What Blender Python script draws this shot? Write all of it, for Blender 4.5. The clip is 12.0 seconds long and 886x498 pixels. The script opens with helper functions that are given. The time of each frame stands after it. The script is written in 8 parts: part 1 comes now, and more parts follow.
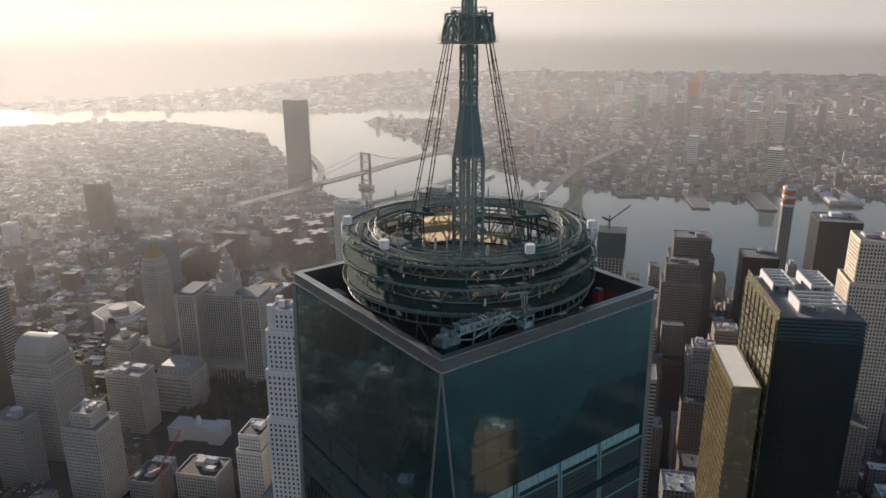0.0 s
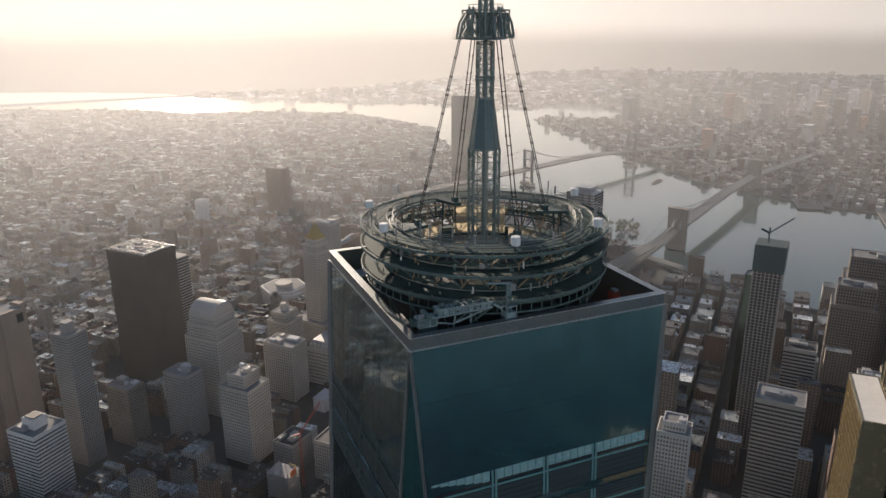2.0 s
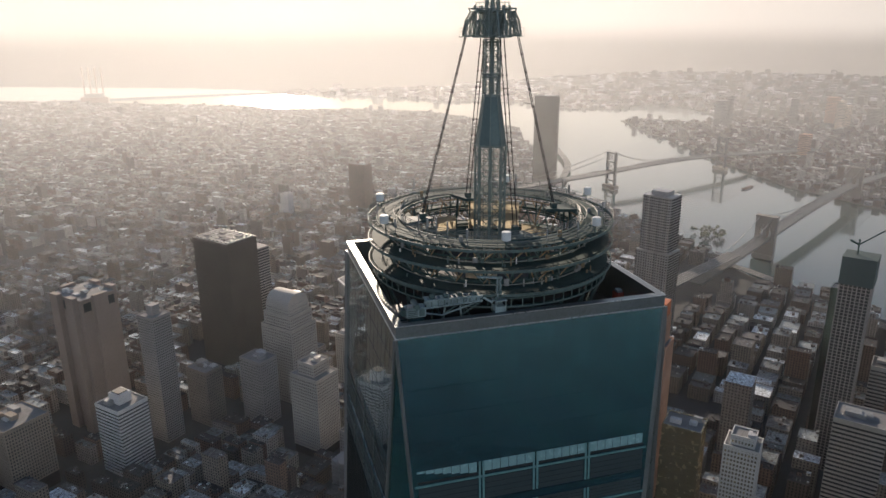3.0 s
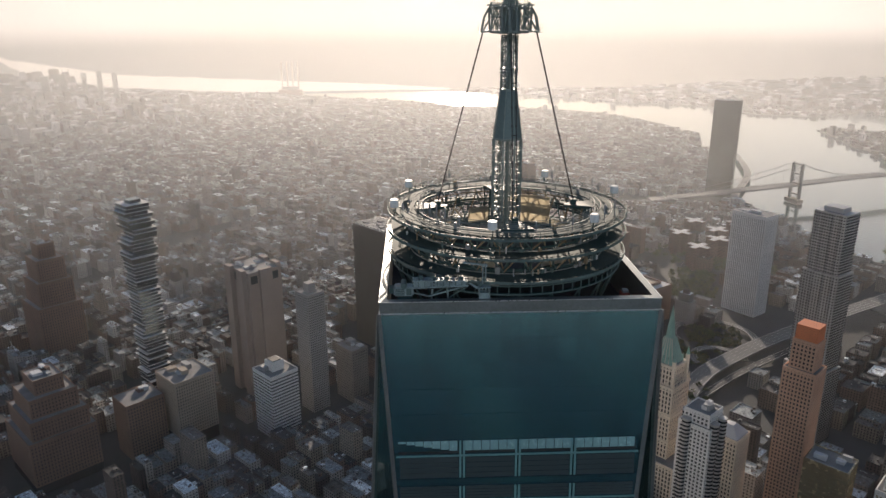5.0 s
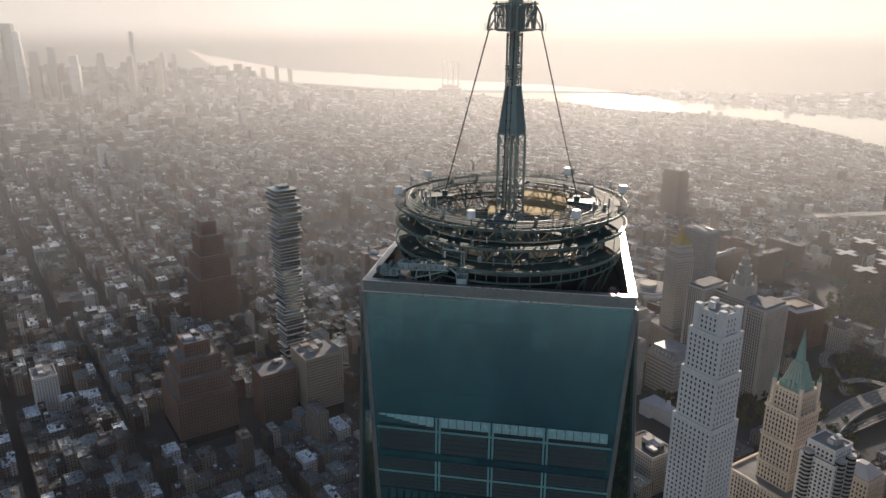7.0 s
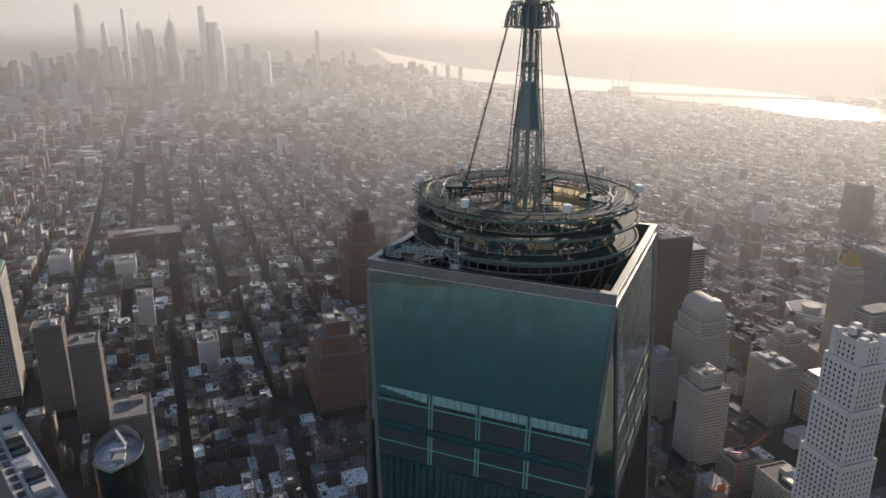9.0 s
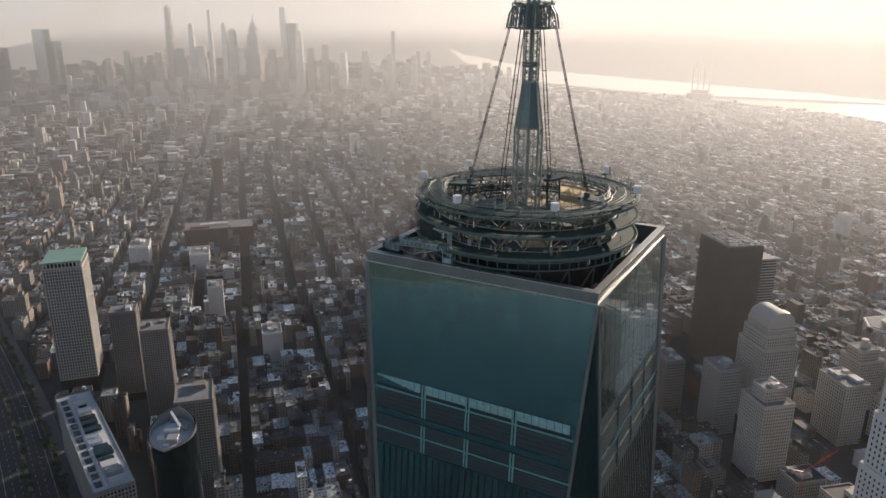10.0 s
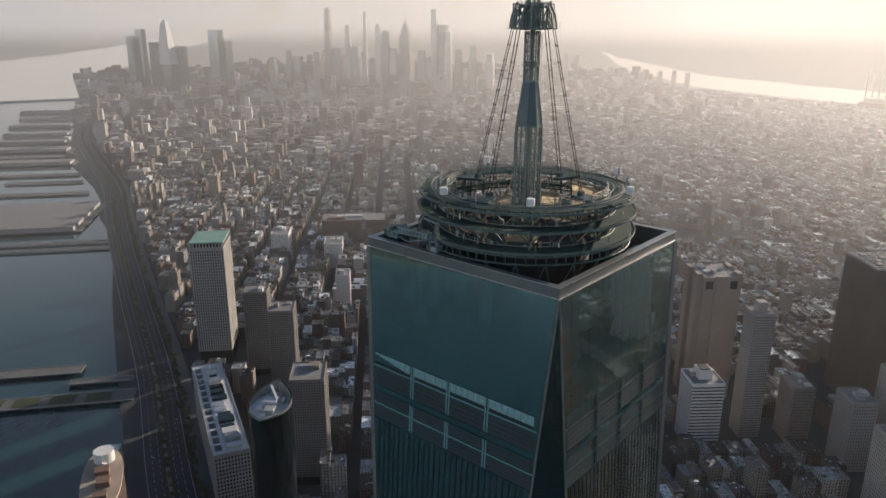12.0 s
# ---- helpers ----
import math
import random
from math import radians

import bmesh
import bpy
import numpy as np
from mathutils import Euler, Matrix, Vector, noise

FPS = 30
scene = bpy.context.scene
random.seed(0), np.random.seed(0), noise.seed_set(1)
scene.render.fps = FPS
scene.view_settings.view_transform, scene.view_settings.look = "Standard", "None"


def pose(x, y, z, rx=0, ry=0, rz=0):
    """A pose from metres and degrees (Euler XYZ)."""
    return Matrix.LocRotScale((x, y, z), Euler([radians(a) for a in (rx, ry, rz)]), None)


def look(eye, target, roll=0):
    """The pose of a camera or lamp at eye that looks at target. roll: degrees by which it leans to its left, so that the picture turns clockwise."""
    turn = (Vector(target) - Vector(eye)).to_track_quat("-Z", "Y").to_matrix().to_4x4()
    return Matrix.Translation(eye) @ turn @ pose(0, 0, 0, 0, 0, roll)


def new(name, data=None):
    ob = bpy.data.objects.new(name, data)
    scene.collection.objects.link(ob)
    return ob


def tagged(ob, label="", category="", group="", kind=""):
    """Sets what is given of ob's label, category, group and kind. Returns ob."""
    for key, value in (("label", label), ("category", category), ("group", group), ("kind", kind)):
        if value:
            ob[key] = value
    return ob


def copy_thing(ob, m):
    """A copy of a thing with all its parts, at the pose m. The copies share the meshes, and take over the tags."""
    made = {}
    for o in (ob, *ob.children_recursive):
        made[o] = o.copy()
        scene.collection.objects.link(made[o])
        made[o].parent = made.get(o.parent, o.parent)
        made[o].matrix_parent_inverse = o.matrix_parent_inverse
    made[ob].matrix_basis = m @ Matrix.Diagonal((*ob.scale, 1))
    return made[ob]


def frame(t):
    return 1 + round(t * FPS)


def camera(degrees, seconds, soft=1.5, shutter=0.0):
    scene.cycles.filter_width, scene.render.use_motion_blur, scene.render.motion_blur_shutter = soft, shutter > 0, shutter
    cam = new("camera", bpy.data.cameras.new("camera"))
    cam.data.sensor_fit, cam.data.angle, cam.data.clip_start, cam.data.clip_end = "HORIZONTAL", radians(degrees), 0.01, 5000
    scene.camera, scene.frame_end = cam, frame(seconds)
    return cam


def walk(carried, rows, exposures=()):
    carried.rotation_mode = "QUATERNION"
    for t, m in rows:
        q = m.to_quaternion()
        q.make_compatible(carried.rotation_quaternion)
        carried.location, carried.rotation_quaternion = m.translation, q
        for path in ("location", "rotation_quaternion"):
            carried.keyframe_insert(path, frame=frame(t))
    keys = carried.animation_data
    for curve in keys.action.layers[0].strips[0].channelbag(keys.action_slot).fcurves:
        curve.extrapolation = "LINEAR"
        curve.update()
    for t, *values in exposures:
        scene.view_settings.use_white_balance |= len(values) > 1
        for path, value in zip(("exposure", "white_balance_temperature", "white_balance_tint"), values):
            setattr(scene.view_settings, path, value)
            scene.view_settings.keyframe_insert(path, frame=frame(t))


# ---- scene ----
cam = camera(62.6, 12.0, soft=1.5)
PATH = [
    (0.0, (-73.904, -92.558, 460.16), (-72.769, -91.026, 459.555), -0.4),
    (0.5, (-69.428, -96.893, 460.104), (-68.384, -95.298, 459.498), -0.4),
    (1.0, (-64.639, -101.282, 460.06), (-63.692, -99.629, 459.452), -0.4),
    (1.5, (-59.489, -105.63, 459.994), (-58.643, -103.923, 459.386), -0.35),
    (2.0, (-54.087, -109.745, 459.887), (-53.345, -107.991, 459.279), -0.35),
    (2.5, (-48.386, -113.522, 459.764), (-47.749, -111.726, 459.156), -0.3),
    (3.0, (-42.309, -116.809, 459.602), (-41.78, -114.979, 458.994), -0.3),
    (5.0, (-16.337, -127.08, 459.012), (-16.262, -125.176, 458.404), -0.15),
    (5.5, (-9.505, -129.117, 458.949), (-9.542, -127.211, 458.342), -0.08),
    (6.0, (-2.598, -130.613, 458.847), (-2.746, -128.713, 458.241), 0.0),
    (6.5, (4.219, -131.563, 458.719), (3.973, -129.673, 458.112), 0.08),
    (7.0, (11.011, -131.899, 458.623), (10.675, -130.023, 458.016), 0.12),
    (9.0, (39.314, -130.428, 458.372), (38.558, -128.679, 457.763), 0.15),
    (9.5, (46.257, -129.421, 458.343), (45.412, -127.713, 457.736), 0.18),
    (10.0, (53.063, -127.803, 458.311), (52.133, -126.139, 457.705), 0.2),
    (10.5, (59.755, -125.673, 458.272), (58.742, -124.058, 457.667), 0.2),
    (11.0, (66.35, -123.164, 458.245), (65.257, -121.602, 457.641), 0.22),
    (11.5, (72.886, -120.398, 458.216), (71.716, -118.892, 457.613), 0.25),
    (12.0, (79.339, -117.506, 458.178), (78.096, -116.06, 457.575), 0.28),
]
EXPOSURE = 0.68
walk(cam, [(t, look(eye, target, roll)) for t, eye, target, roll in PATH], [(0.0, EXPOSURE, 6750, 14), (12.0, EXPOSURE, 6750, 14)])

# ---- light: a low hazy morning sun ahead, clear sky, thin haze over the city ----
SUN_EL, SUN_AZ = radians(13.0), radians(3.6)
world = bpy.data.worlds.new("sky")
scene.world = world
world.use_nodes = True
wn = world.node_tree
sky = wn.nodes.new("ShaderNodeTexSky")
sky.sky_type, sky.sun_disc = "NISHITA", False
sky.sun_elevation, sky.sun_rotation = SUN_EL, SUN_AZ
sky.altitude, sky.air_density, sky.dust_density, sky.ozone_density = 0.0, 1.0, 1.0, 2.0
soft = wn.nodes.new("ShaderNodeHueSaturation")
soft.inputs["Saturation"].default_value = 1.1
soft.inputs["Value"].default_value = 0.75
wn.links.new(sky.outputs[0], soft.inputs["Color"])
# thick pale haze painted along the whole horizon, thinning upwards, brightest opposite the sun; hazy land painted below
# it
def wnode(kind, op="", **kw):
    n = wn.nodes.new(kind)
    if op:
        n.operation = op
    for k, v in kw.items():
        n.inputs[k].default_value = v
    return n


def wrange(src, a, b, c, d, smooth_step=False):
    n = wnode("ShaderNodeMapRange", **{"From Min": a, "From Max": b, "To Min": c, "To Max": d})
    if smooth_step:
        n.interpolation_type = "SMOOTHSTEP"
    wn.links.new(src, n.inputs[0])
    return n.outputs[0]


def wmix(fac, a, b):
    n = wn.nodes.new("ShaderNodeMix")
    n.data_type = "RGBA"
    wn.links.new(fac, n.inputs[0])
    for k, v in ((6, a), (7, b)):
        if isinstance(v, tuple):
            n.inputs[k].default_value = (*v, 1)
        else:
            wn.links.new(v, n.inputs[k])
    return n.outputs[2]


tc = wnode("ShaderNodeTexCoord")
sp = wnode("ShaderNodeSeparateXYZ")
wn.links.new(tc.outputs["Generated"], sp.inputs[0])
def wmath(op, a, b):
    n = wnode("ShaderNodeMath", op)
    for k, v in ((0, a), (1, b)):
        if isinstance(v, (int, float)):
            n.inputs[k].default_value = v
        else:
            wn.links.new(v, n.inputs[k])
    return n.outputs[0]


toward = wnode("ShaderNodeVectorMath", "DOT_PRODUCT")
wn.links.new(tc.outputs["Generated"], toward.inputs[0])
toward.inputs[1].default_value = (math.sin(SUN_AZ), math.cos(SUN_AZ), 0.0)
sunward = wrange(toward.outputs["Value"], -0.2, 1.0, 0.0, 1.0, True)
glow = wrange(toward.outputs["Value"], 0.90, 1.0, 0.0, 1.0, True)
# unseen sky opposite the sun, brightened to light the tower front and facades
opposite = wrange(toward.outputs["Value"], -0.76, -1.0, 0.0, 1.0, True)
# sky crosswise to the sun, dimmed so the glass mirrors less light
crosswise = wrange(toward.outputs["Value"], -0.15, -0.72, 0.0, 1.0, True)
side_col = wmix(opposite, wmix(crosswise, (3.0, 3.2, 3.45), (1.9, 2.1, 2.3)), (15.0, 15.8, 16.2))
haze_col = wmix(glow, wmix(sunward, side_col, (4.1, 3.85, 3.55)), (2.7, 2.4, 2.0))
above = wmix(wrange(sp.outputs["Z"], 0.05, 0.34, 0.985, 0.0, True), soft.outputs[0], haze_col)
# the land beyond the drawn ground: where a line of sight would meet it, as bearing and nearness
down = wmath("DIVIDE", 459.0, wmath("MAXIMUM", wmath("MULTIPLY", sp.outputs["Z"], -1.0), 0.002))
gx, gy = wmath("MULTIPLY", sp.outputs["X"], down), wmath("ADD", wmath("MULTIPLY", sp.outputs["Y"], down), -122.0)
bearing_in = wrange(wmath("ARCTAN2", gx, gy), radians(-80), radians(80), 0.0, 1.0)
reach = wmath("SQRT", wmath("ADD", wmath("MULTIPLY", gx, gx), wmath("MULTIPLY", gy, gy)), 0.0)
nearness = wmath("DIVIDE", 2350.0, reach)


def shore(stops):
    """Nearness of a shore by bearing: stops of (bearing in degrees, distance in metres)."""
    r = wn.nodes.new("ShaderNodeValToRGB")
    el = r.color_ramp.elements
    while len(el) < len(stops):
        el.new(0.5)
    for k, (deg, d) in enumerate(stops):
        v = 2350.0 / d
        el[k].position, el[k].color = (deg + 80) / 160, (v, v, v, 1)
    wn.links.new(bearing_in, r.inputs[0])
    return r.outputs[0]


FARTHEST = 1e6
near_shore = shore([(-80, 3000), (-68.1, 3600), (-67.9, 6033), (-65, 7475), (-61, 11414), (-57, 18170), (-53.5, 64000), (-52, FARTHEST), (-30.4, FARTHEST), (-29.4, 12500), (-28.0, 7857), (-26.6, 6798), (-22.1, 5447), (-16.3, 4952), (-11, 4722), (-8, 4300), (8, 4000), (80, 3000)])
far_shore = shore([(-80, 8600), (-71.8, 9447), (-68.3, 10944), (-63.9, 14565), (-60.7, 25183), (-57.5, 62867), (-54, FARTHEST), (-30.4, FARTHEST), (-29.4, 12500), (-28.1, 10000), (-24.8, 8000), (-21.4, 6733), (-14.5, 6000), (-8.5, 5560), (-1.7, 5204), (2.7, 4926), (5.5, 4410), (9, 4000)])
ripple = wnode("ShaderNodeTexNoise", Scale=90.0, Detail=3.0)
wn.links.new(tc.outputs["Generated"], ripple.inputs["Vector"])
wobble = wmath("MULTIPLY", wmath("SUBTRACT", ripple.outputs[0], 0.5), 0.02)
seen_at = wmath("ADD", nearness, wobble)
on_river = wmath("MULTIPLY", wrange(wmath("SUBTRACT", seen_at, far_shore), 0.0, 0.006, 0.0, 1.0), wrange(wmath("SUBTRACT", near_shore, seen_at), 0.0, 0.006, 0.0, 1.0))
grain = wnode("ShaderNodeVectorMath", "MULTIPLY")
wn.links.new(tc.outputs["Generated"], grain.inputs[0])
grain.inputs[1].default_value = (40, 40, 420)
streak = wnode("ShaderNodeTexNoise", Scale=1.0, Detail=6.0, Roughness=0.66)
wn.links.new(grain.outputs[0], streak.inputs["Vector"])
# distance haze put into the land's colour, shifting with the bearing to the sun
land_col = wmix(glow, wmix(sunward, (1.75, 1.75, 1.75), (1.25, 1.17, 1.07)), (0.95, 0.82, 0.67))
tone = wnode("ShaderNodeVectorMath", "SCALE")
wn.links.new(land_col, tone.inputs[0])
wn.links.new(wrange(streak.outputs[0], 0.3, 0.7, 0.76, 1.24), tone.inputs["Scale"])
# river's sky reflection painted as a flat colour, stronger sunward
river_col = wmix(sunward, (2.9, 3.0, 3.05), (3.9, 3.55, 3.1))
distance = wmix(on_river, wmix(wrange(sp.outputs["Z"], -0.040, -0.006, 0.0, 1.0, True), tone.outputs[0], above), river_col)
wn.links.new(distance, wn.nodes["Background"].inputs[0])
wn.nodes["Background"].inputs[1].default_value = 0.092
sun_dir = Vector((math.sin(SUN_AZ) * math.cos(SUN_EL), math.cos(SUN_AZ) * math.cos(SUN_EL), math.sin(SUN_EL)))
sun = new("sun", bpy.data.lights.new("sun", "SUN"))
sun.data.energy, sun.data.angle, sun.data.color = 5.0, radians(0.6), (1.0, 0.87, 0.72)
sun.matrix_world = look((0, 0, 1500), Vector((0, 0, 1500)) - sun_dir)


def box_bm(x0, y0, z0, x1, y1, z1, bm=None):
    bm = bm or bmesh.new()
    v = [bm.verts.new((x, y, z)) for z in (z0, z1) for y in (y0, y1) for x in (x0, x1)]
    for q in ((0, 2, 3, 1), (4, 5, 7, 6), (0, 1, 5, 4), (1, 3, 7, 5), (3, 2, 6, 7), (2, 0, 4, 6)):
        bm.faces.new([v[i] for i in q])
    return bm


def as_mesh(name, bm, *mats, smooth=False):
    me = bpy.data.meshes.new(name)
    bm.normal_update()
    bm.to_mesh(me)
    bm.free()
    for m in mats:
        me.materials.append(m)
    if smooth:
        me.polygons.foreach_set("use_smooth", [True] * len(me.polygons))
    return me


def haze_air(name, density, bm, label):
    """Thin even haze that scatters the low sun forward."""
    m = bpy.data.materials.new(name)
    m.use_nodes = True
    nt = m.node_tree
    nt.nodes.remove(nt.nodes["Principled BSDF"])
    sc = nt.nodes.new("ShaderNodeVolumeScatter")
    sc.inputs["Color"].default_value = (0.94, 0.96, 0.99, 1)
    sc.inputs["Density"].default_value = density
    sc.inputs["Anisotropy"].default_value = 0.47
    nt.links.new(sc.outputs[0], nt.nodes["Material Output"].inputs["Volume"])
    return tagged(new(name, as_mesh(name, bm, m)), label, "haze", kind="structure")


def haze_ring(r0, r1, z0, z1, seg=48):
    bm = bmesh.new()
    rows = [[bm.verts.new((r * math.cos(a), r * math.sin(a), z)) for r, z in ((r0, z0), (r1, z0), (r1, z1), (r0, z1))] for a in (2 * math.pi * k / seg for k in range(seg))]
    for k in range(seg):
        a, b = rows[k], rows[(k + 1) % seg]
        for i in range(4):
            bm.faces.new((a[i], b[i], b[(i + 1) % 4], a[(i + 1) % 4]))
    bmesh.ops.recalc_face_normals(bm, faces=bm.faces)
    return bm


inner = bmesh.new()
bmesh.ops.create_cone(inner, cap_ends=True, segments=48, radius1=900, radius2=900, depth=680, matrix=Matrix.Translation((0, 0, 280)))
haze_air("haze_near", 0.00002, inner, "very thin morning haze over the near streets")
haze_air("haze_middle", 0.000135, haze_ring(904, 1996, -60, 620), "thin morning haze over the middle distance")
haze_air("haze_far", 0.000125, haze_ring(2000, 3796, -60, 620), "pale morning haze lying over the far city")
haze_air("haze_farthest", 0.00004, haze_ring(3800, 4840, -60, 620), "thick pale haze over the farthest land")

# ---- materials ----
def node(nt, kind, **kw):
    n = nt.nodes.new(kind)
    for k, v in kw.items():
        n.inputs[k].default_value = v
    return n


def plain(name, col, rough=0.6, metal=0.0, vary=0.25, scale=1.0, bump=0.0, spec=0.5):
    """A painted, cast or metal surface with grain and broad stains."""
    m = bpy.data.materials.new(name)
    m.use_nodes = True
    nt = m.node_tree
    b = nt.nodes["Principled BSDF"]
    geo = nt.nodes.new("ShaderNodeNewGeometry")
    big = node(nt, "ShaderNodeTexNoise", Scale=0.12 * scale, Detail=3.0)
    fine = node(nt, "ShaderNodeTexNoise", Scale=2.2 * scale, Detail=4.0)
    for n in (big, fine):
        nt.links.new(geo.outputs["Position"], n.inputs["Vector"])
    add = nt.nodes.new("ShaderNodeMath")
    add.operation = "ADD"
    nt.links.new(big.outputs[0], add.inputs[0])
    nt.links.new(fine.outputs[0], add.inputs[1])
    mr = node(nt, "ShaderNodeMapRange", **{"From Min": 0.6, "From Max": 1.4, "To Min": 1 - vary, "To Max": 1 + vary})
    nt.links.new(add.outputs[0], mr.inputs[0])
    mul = nt.nodes.new("ShaderNodeVectorMath")
    mul.operation = "SCALE"
    mul.inputs[0].default_value = col
    nt.links.new(mr.outputs[0], mul.inputs["Scale"])
    nt.links.new(mul.outputs[0], b.inputs["Base Color"])
    rr = node(nt, "ShaderNodeMapRange", **{"To Min": max(0.02, rough - 0.12), "To Max": min(1, rough + 0.12)})
    nt.links.new(fine.outputs[0], rr.inputs[0])
    nt.links.new(rr.outputs[0], b.inputs["Roughness"])
    b.inputs["Metallic"].default_value = metal
    b.inputs["Specular IOR Level"].default_value = spec
    if bump:
        bp = node(nt, "ShaderNodeBump", Strength=bump, Distance=0.05)
        nt.links.new(fine.outputs[0], bp.inputs["Height"])
        nt.links.new(bp.outputs[0], b.inputs["Normal"])
    return m


def ramp_node(nt, stops, const=True):
    r = nt.nodes.new("ShaderNodeValToRGB")
    r.color_ramp.interpolation = "CONSTANT" if const else "LINEAR"
    el = r.color_ramp.elements
    while len(el) < len(stops):
        el.new(0.5)
    for i, (p, c) in enumerate(stops):
        el[i].position, el[i].color = p, (*c, 1)
    return r


def island_paint(name, stops, rough, windows=None, spec=0.3, per_object=False, grime=0.35, shine=0.12):
    """Facades and roofs that differ from building to building; windows = (bay, storey, share of width, share of height)."""
    m = bpy.data.materials.new(name)
    m.use_nodes = True
    nt = m.node_tree
    b = nt.nodes["Principled BSDF"]
    geo = nt.nodes.new("ShaderNodeNewGeometry")
    if per_object:
        rnd = nt.nodes.new("ShaderNodeObjectInfo").outputs["Random"]
    else:
        rnd = geo.outputs["Random Per Island"]
    rp = ramp_node(nt, stops)
    nt.links.new(rnd, rp.inputs[0])
    n1 = node(nt, "ShaderNodeTexNoise", Scale=0.35, Detail=5.0, Roughness=0.65)
    nt.links.new(geo.outputs["Position"], n1.inputs["Vector"])
    mr = node(nt, "ShaderNodeMapRange", **{"From Min": 0.3, "From Max": 0.7, "To Min": 1 - grime, "To Max": 1 + grime})
    nt.links.new(n1.outputs[0], mr.inputs[0])
    mul = nt.nodes.new("ShaderNodeVectorMath")
    mul.operation = "SCALE"
    nt.links.new(rp.outputs[0], mul.inputs[0])
    nt.links.new(mr.outputs[0], mul.inputs["Scale"])
    col = mul.outputs[0]
    b.inputs["Specular IOR Level"].default_value = spec
    b.inputs["Roughness"].default_value = rough
    if windows:
        bay, storey, wide, high = windows
        uv = nt.nodes.new("ShaderNodeUVMap")
        uv.uv_map = "metres"
        sep = nt.nodes.new("ShaderNodeSeparateXYZ")
        nt.links.new(uv.outputs[0], sep.inputs[0])
        masks = []
        for axis, step, share in ((0, bay, wide), (1, storey, high)):
            d = nt.nodes.new("ShaderNodeMath")
            d.operation = "DIVIDE"
            d.inputs[1].default_value = step
            nt.links.new(sep.outputs[axis], d.inputs[0])
            f = nt.nodes.new("ShaderNodeMath")
            f.operation = "FRACT"
            nt.links.new(d.outputs[0], f.inputs[0])
            c = nt.nodes.new("ShaderNodeMath")
            c.operation = "COMPARE"
            c.inputs[1].default_value, c.inputs[2].default_value = 0.5, share / 2
            nt.links.new(f.outputs[0], c.inputs[0])
            masks.append(c.outputs[0])
        both = nt.nodes.new("ShaderNodeMath")
        both.operation = "MULTIPLY"
        nt.links.new(masks[0], both.inputs[0])
        nt.links.new(masks[1], both.inputs[1])
        mix = nt.nodes.new("ShaderNodeMix")
        mix.data_type = "RGBA"
        nt.links.new(both.outputs[0], mix.inputs[0])
        nt.links.new(col, mix.inputs[6])
        mix.inputs[7].default_value = (0.02, 0.026, 0.03, 1)
        col = mix.outputs[2]
        rr = node(nt, "ShaderNodeMapRange", **{"To Min": rough, "To Max": shine})
        nt.links.new(both.outputs[0], rr.inputs[0])
        nt.links.new(rr.outputs[0], b.inputs["Roughness"])
    nt.links.new(col, b.inputs["Base Color"])
    return m


BRICK = (0.17, 0.118, 0.095)
M_fabric = island_paint("masonry", [(0.0, BRICK), (0.16, (0.159, 0.121, 0.0992)), (0.3, (0.224, 0.198, 0.171)), (0.45, (0.276, 0.259, 0.239)), (0.58, (0.0968, 0.0804, 0.0754)), (0.7, (0.386, 0.371, 0.349)), (0.8, (0.187, 0.182, 0.176)), (0.92, (0.484, 0.473, 0.457))], 0.85, (3.2, 3.4, 0.42, 0.5))
M_roofs = island_paint("flat_roofing", [(0.0, (0.05, 0.05, 0.052)), (0.22, (0.12, 0.12, 0.122)), (0.42, (0.155, 0.178, 0.185)), (0.57, (0.055, 0.058, 0.058)), (0.70, (0.27, 0.305, 0.315)), (0.85, (0.66, 0.71, 0.73))], 0.8, grime=0.75)
# far roofs paler than near ones: some distance haze is in their colour
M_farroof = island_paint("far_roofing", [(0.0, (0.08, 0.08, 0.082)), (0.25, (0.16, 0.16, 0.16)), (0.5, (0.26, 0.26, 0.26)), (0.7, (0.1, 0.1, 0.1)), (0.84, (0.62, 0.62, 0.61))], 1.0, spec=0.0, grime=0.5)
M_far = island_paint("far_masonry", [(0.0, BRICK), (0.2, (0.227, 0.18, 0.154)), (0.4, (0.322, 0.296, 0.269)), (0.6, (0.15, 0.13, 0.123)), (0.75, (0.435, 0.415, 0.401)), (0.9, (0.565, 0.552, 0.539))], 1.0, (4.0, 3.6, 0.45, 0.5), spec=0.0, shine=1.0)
M_ground = plain("street_ground", (0.034, 0.042, 0.046), 0.9, 0, 0.4, 0.2)
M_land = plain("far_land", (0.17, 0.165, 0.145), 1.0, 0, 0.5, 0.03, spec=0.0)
M_water = plain("river_water", (0.014, 0.055, 0.062), 0.13, 0, 0.2, 0.05, spec=0.5)
wt_nodes = M_water.node_tree
wave = node(wt_nodes, "ShaderNodeTexNoise", Scale=0.03, Detail=6.0, Roughness=0.6)
wgeo = wt_nodes.nodes.new("ShaderNodeNewGeometry")
wt_nodes.links.new(wgeo.outputs["Position"], wave.inputs["Vector"])
wbump = node(wt_nodes, "ShaderNodeBump", Strength=0.12, Distance=1.5)
wt_nodes.links.new(wave.outputs[0], wbump.inputs["Height"])
wt_nodes.nodes["Principled BSDF"].inputs["IOR"].default_value = 1.33
wt_nodes.nodes["Principled BSDF"].inputs["Coat Weight"].default_value = 0.6
wt_nodes.nodes["Principled BSDF"].inputs["Coat IOR"].default_value = 1.33
wt_nodes.links.new(wbump.outputs[0], wt_nodes.nodes["Principled BSDF"].inputs["Normal"])
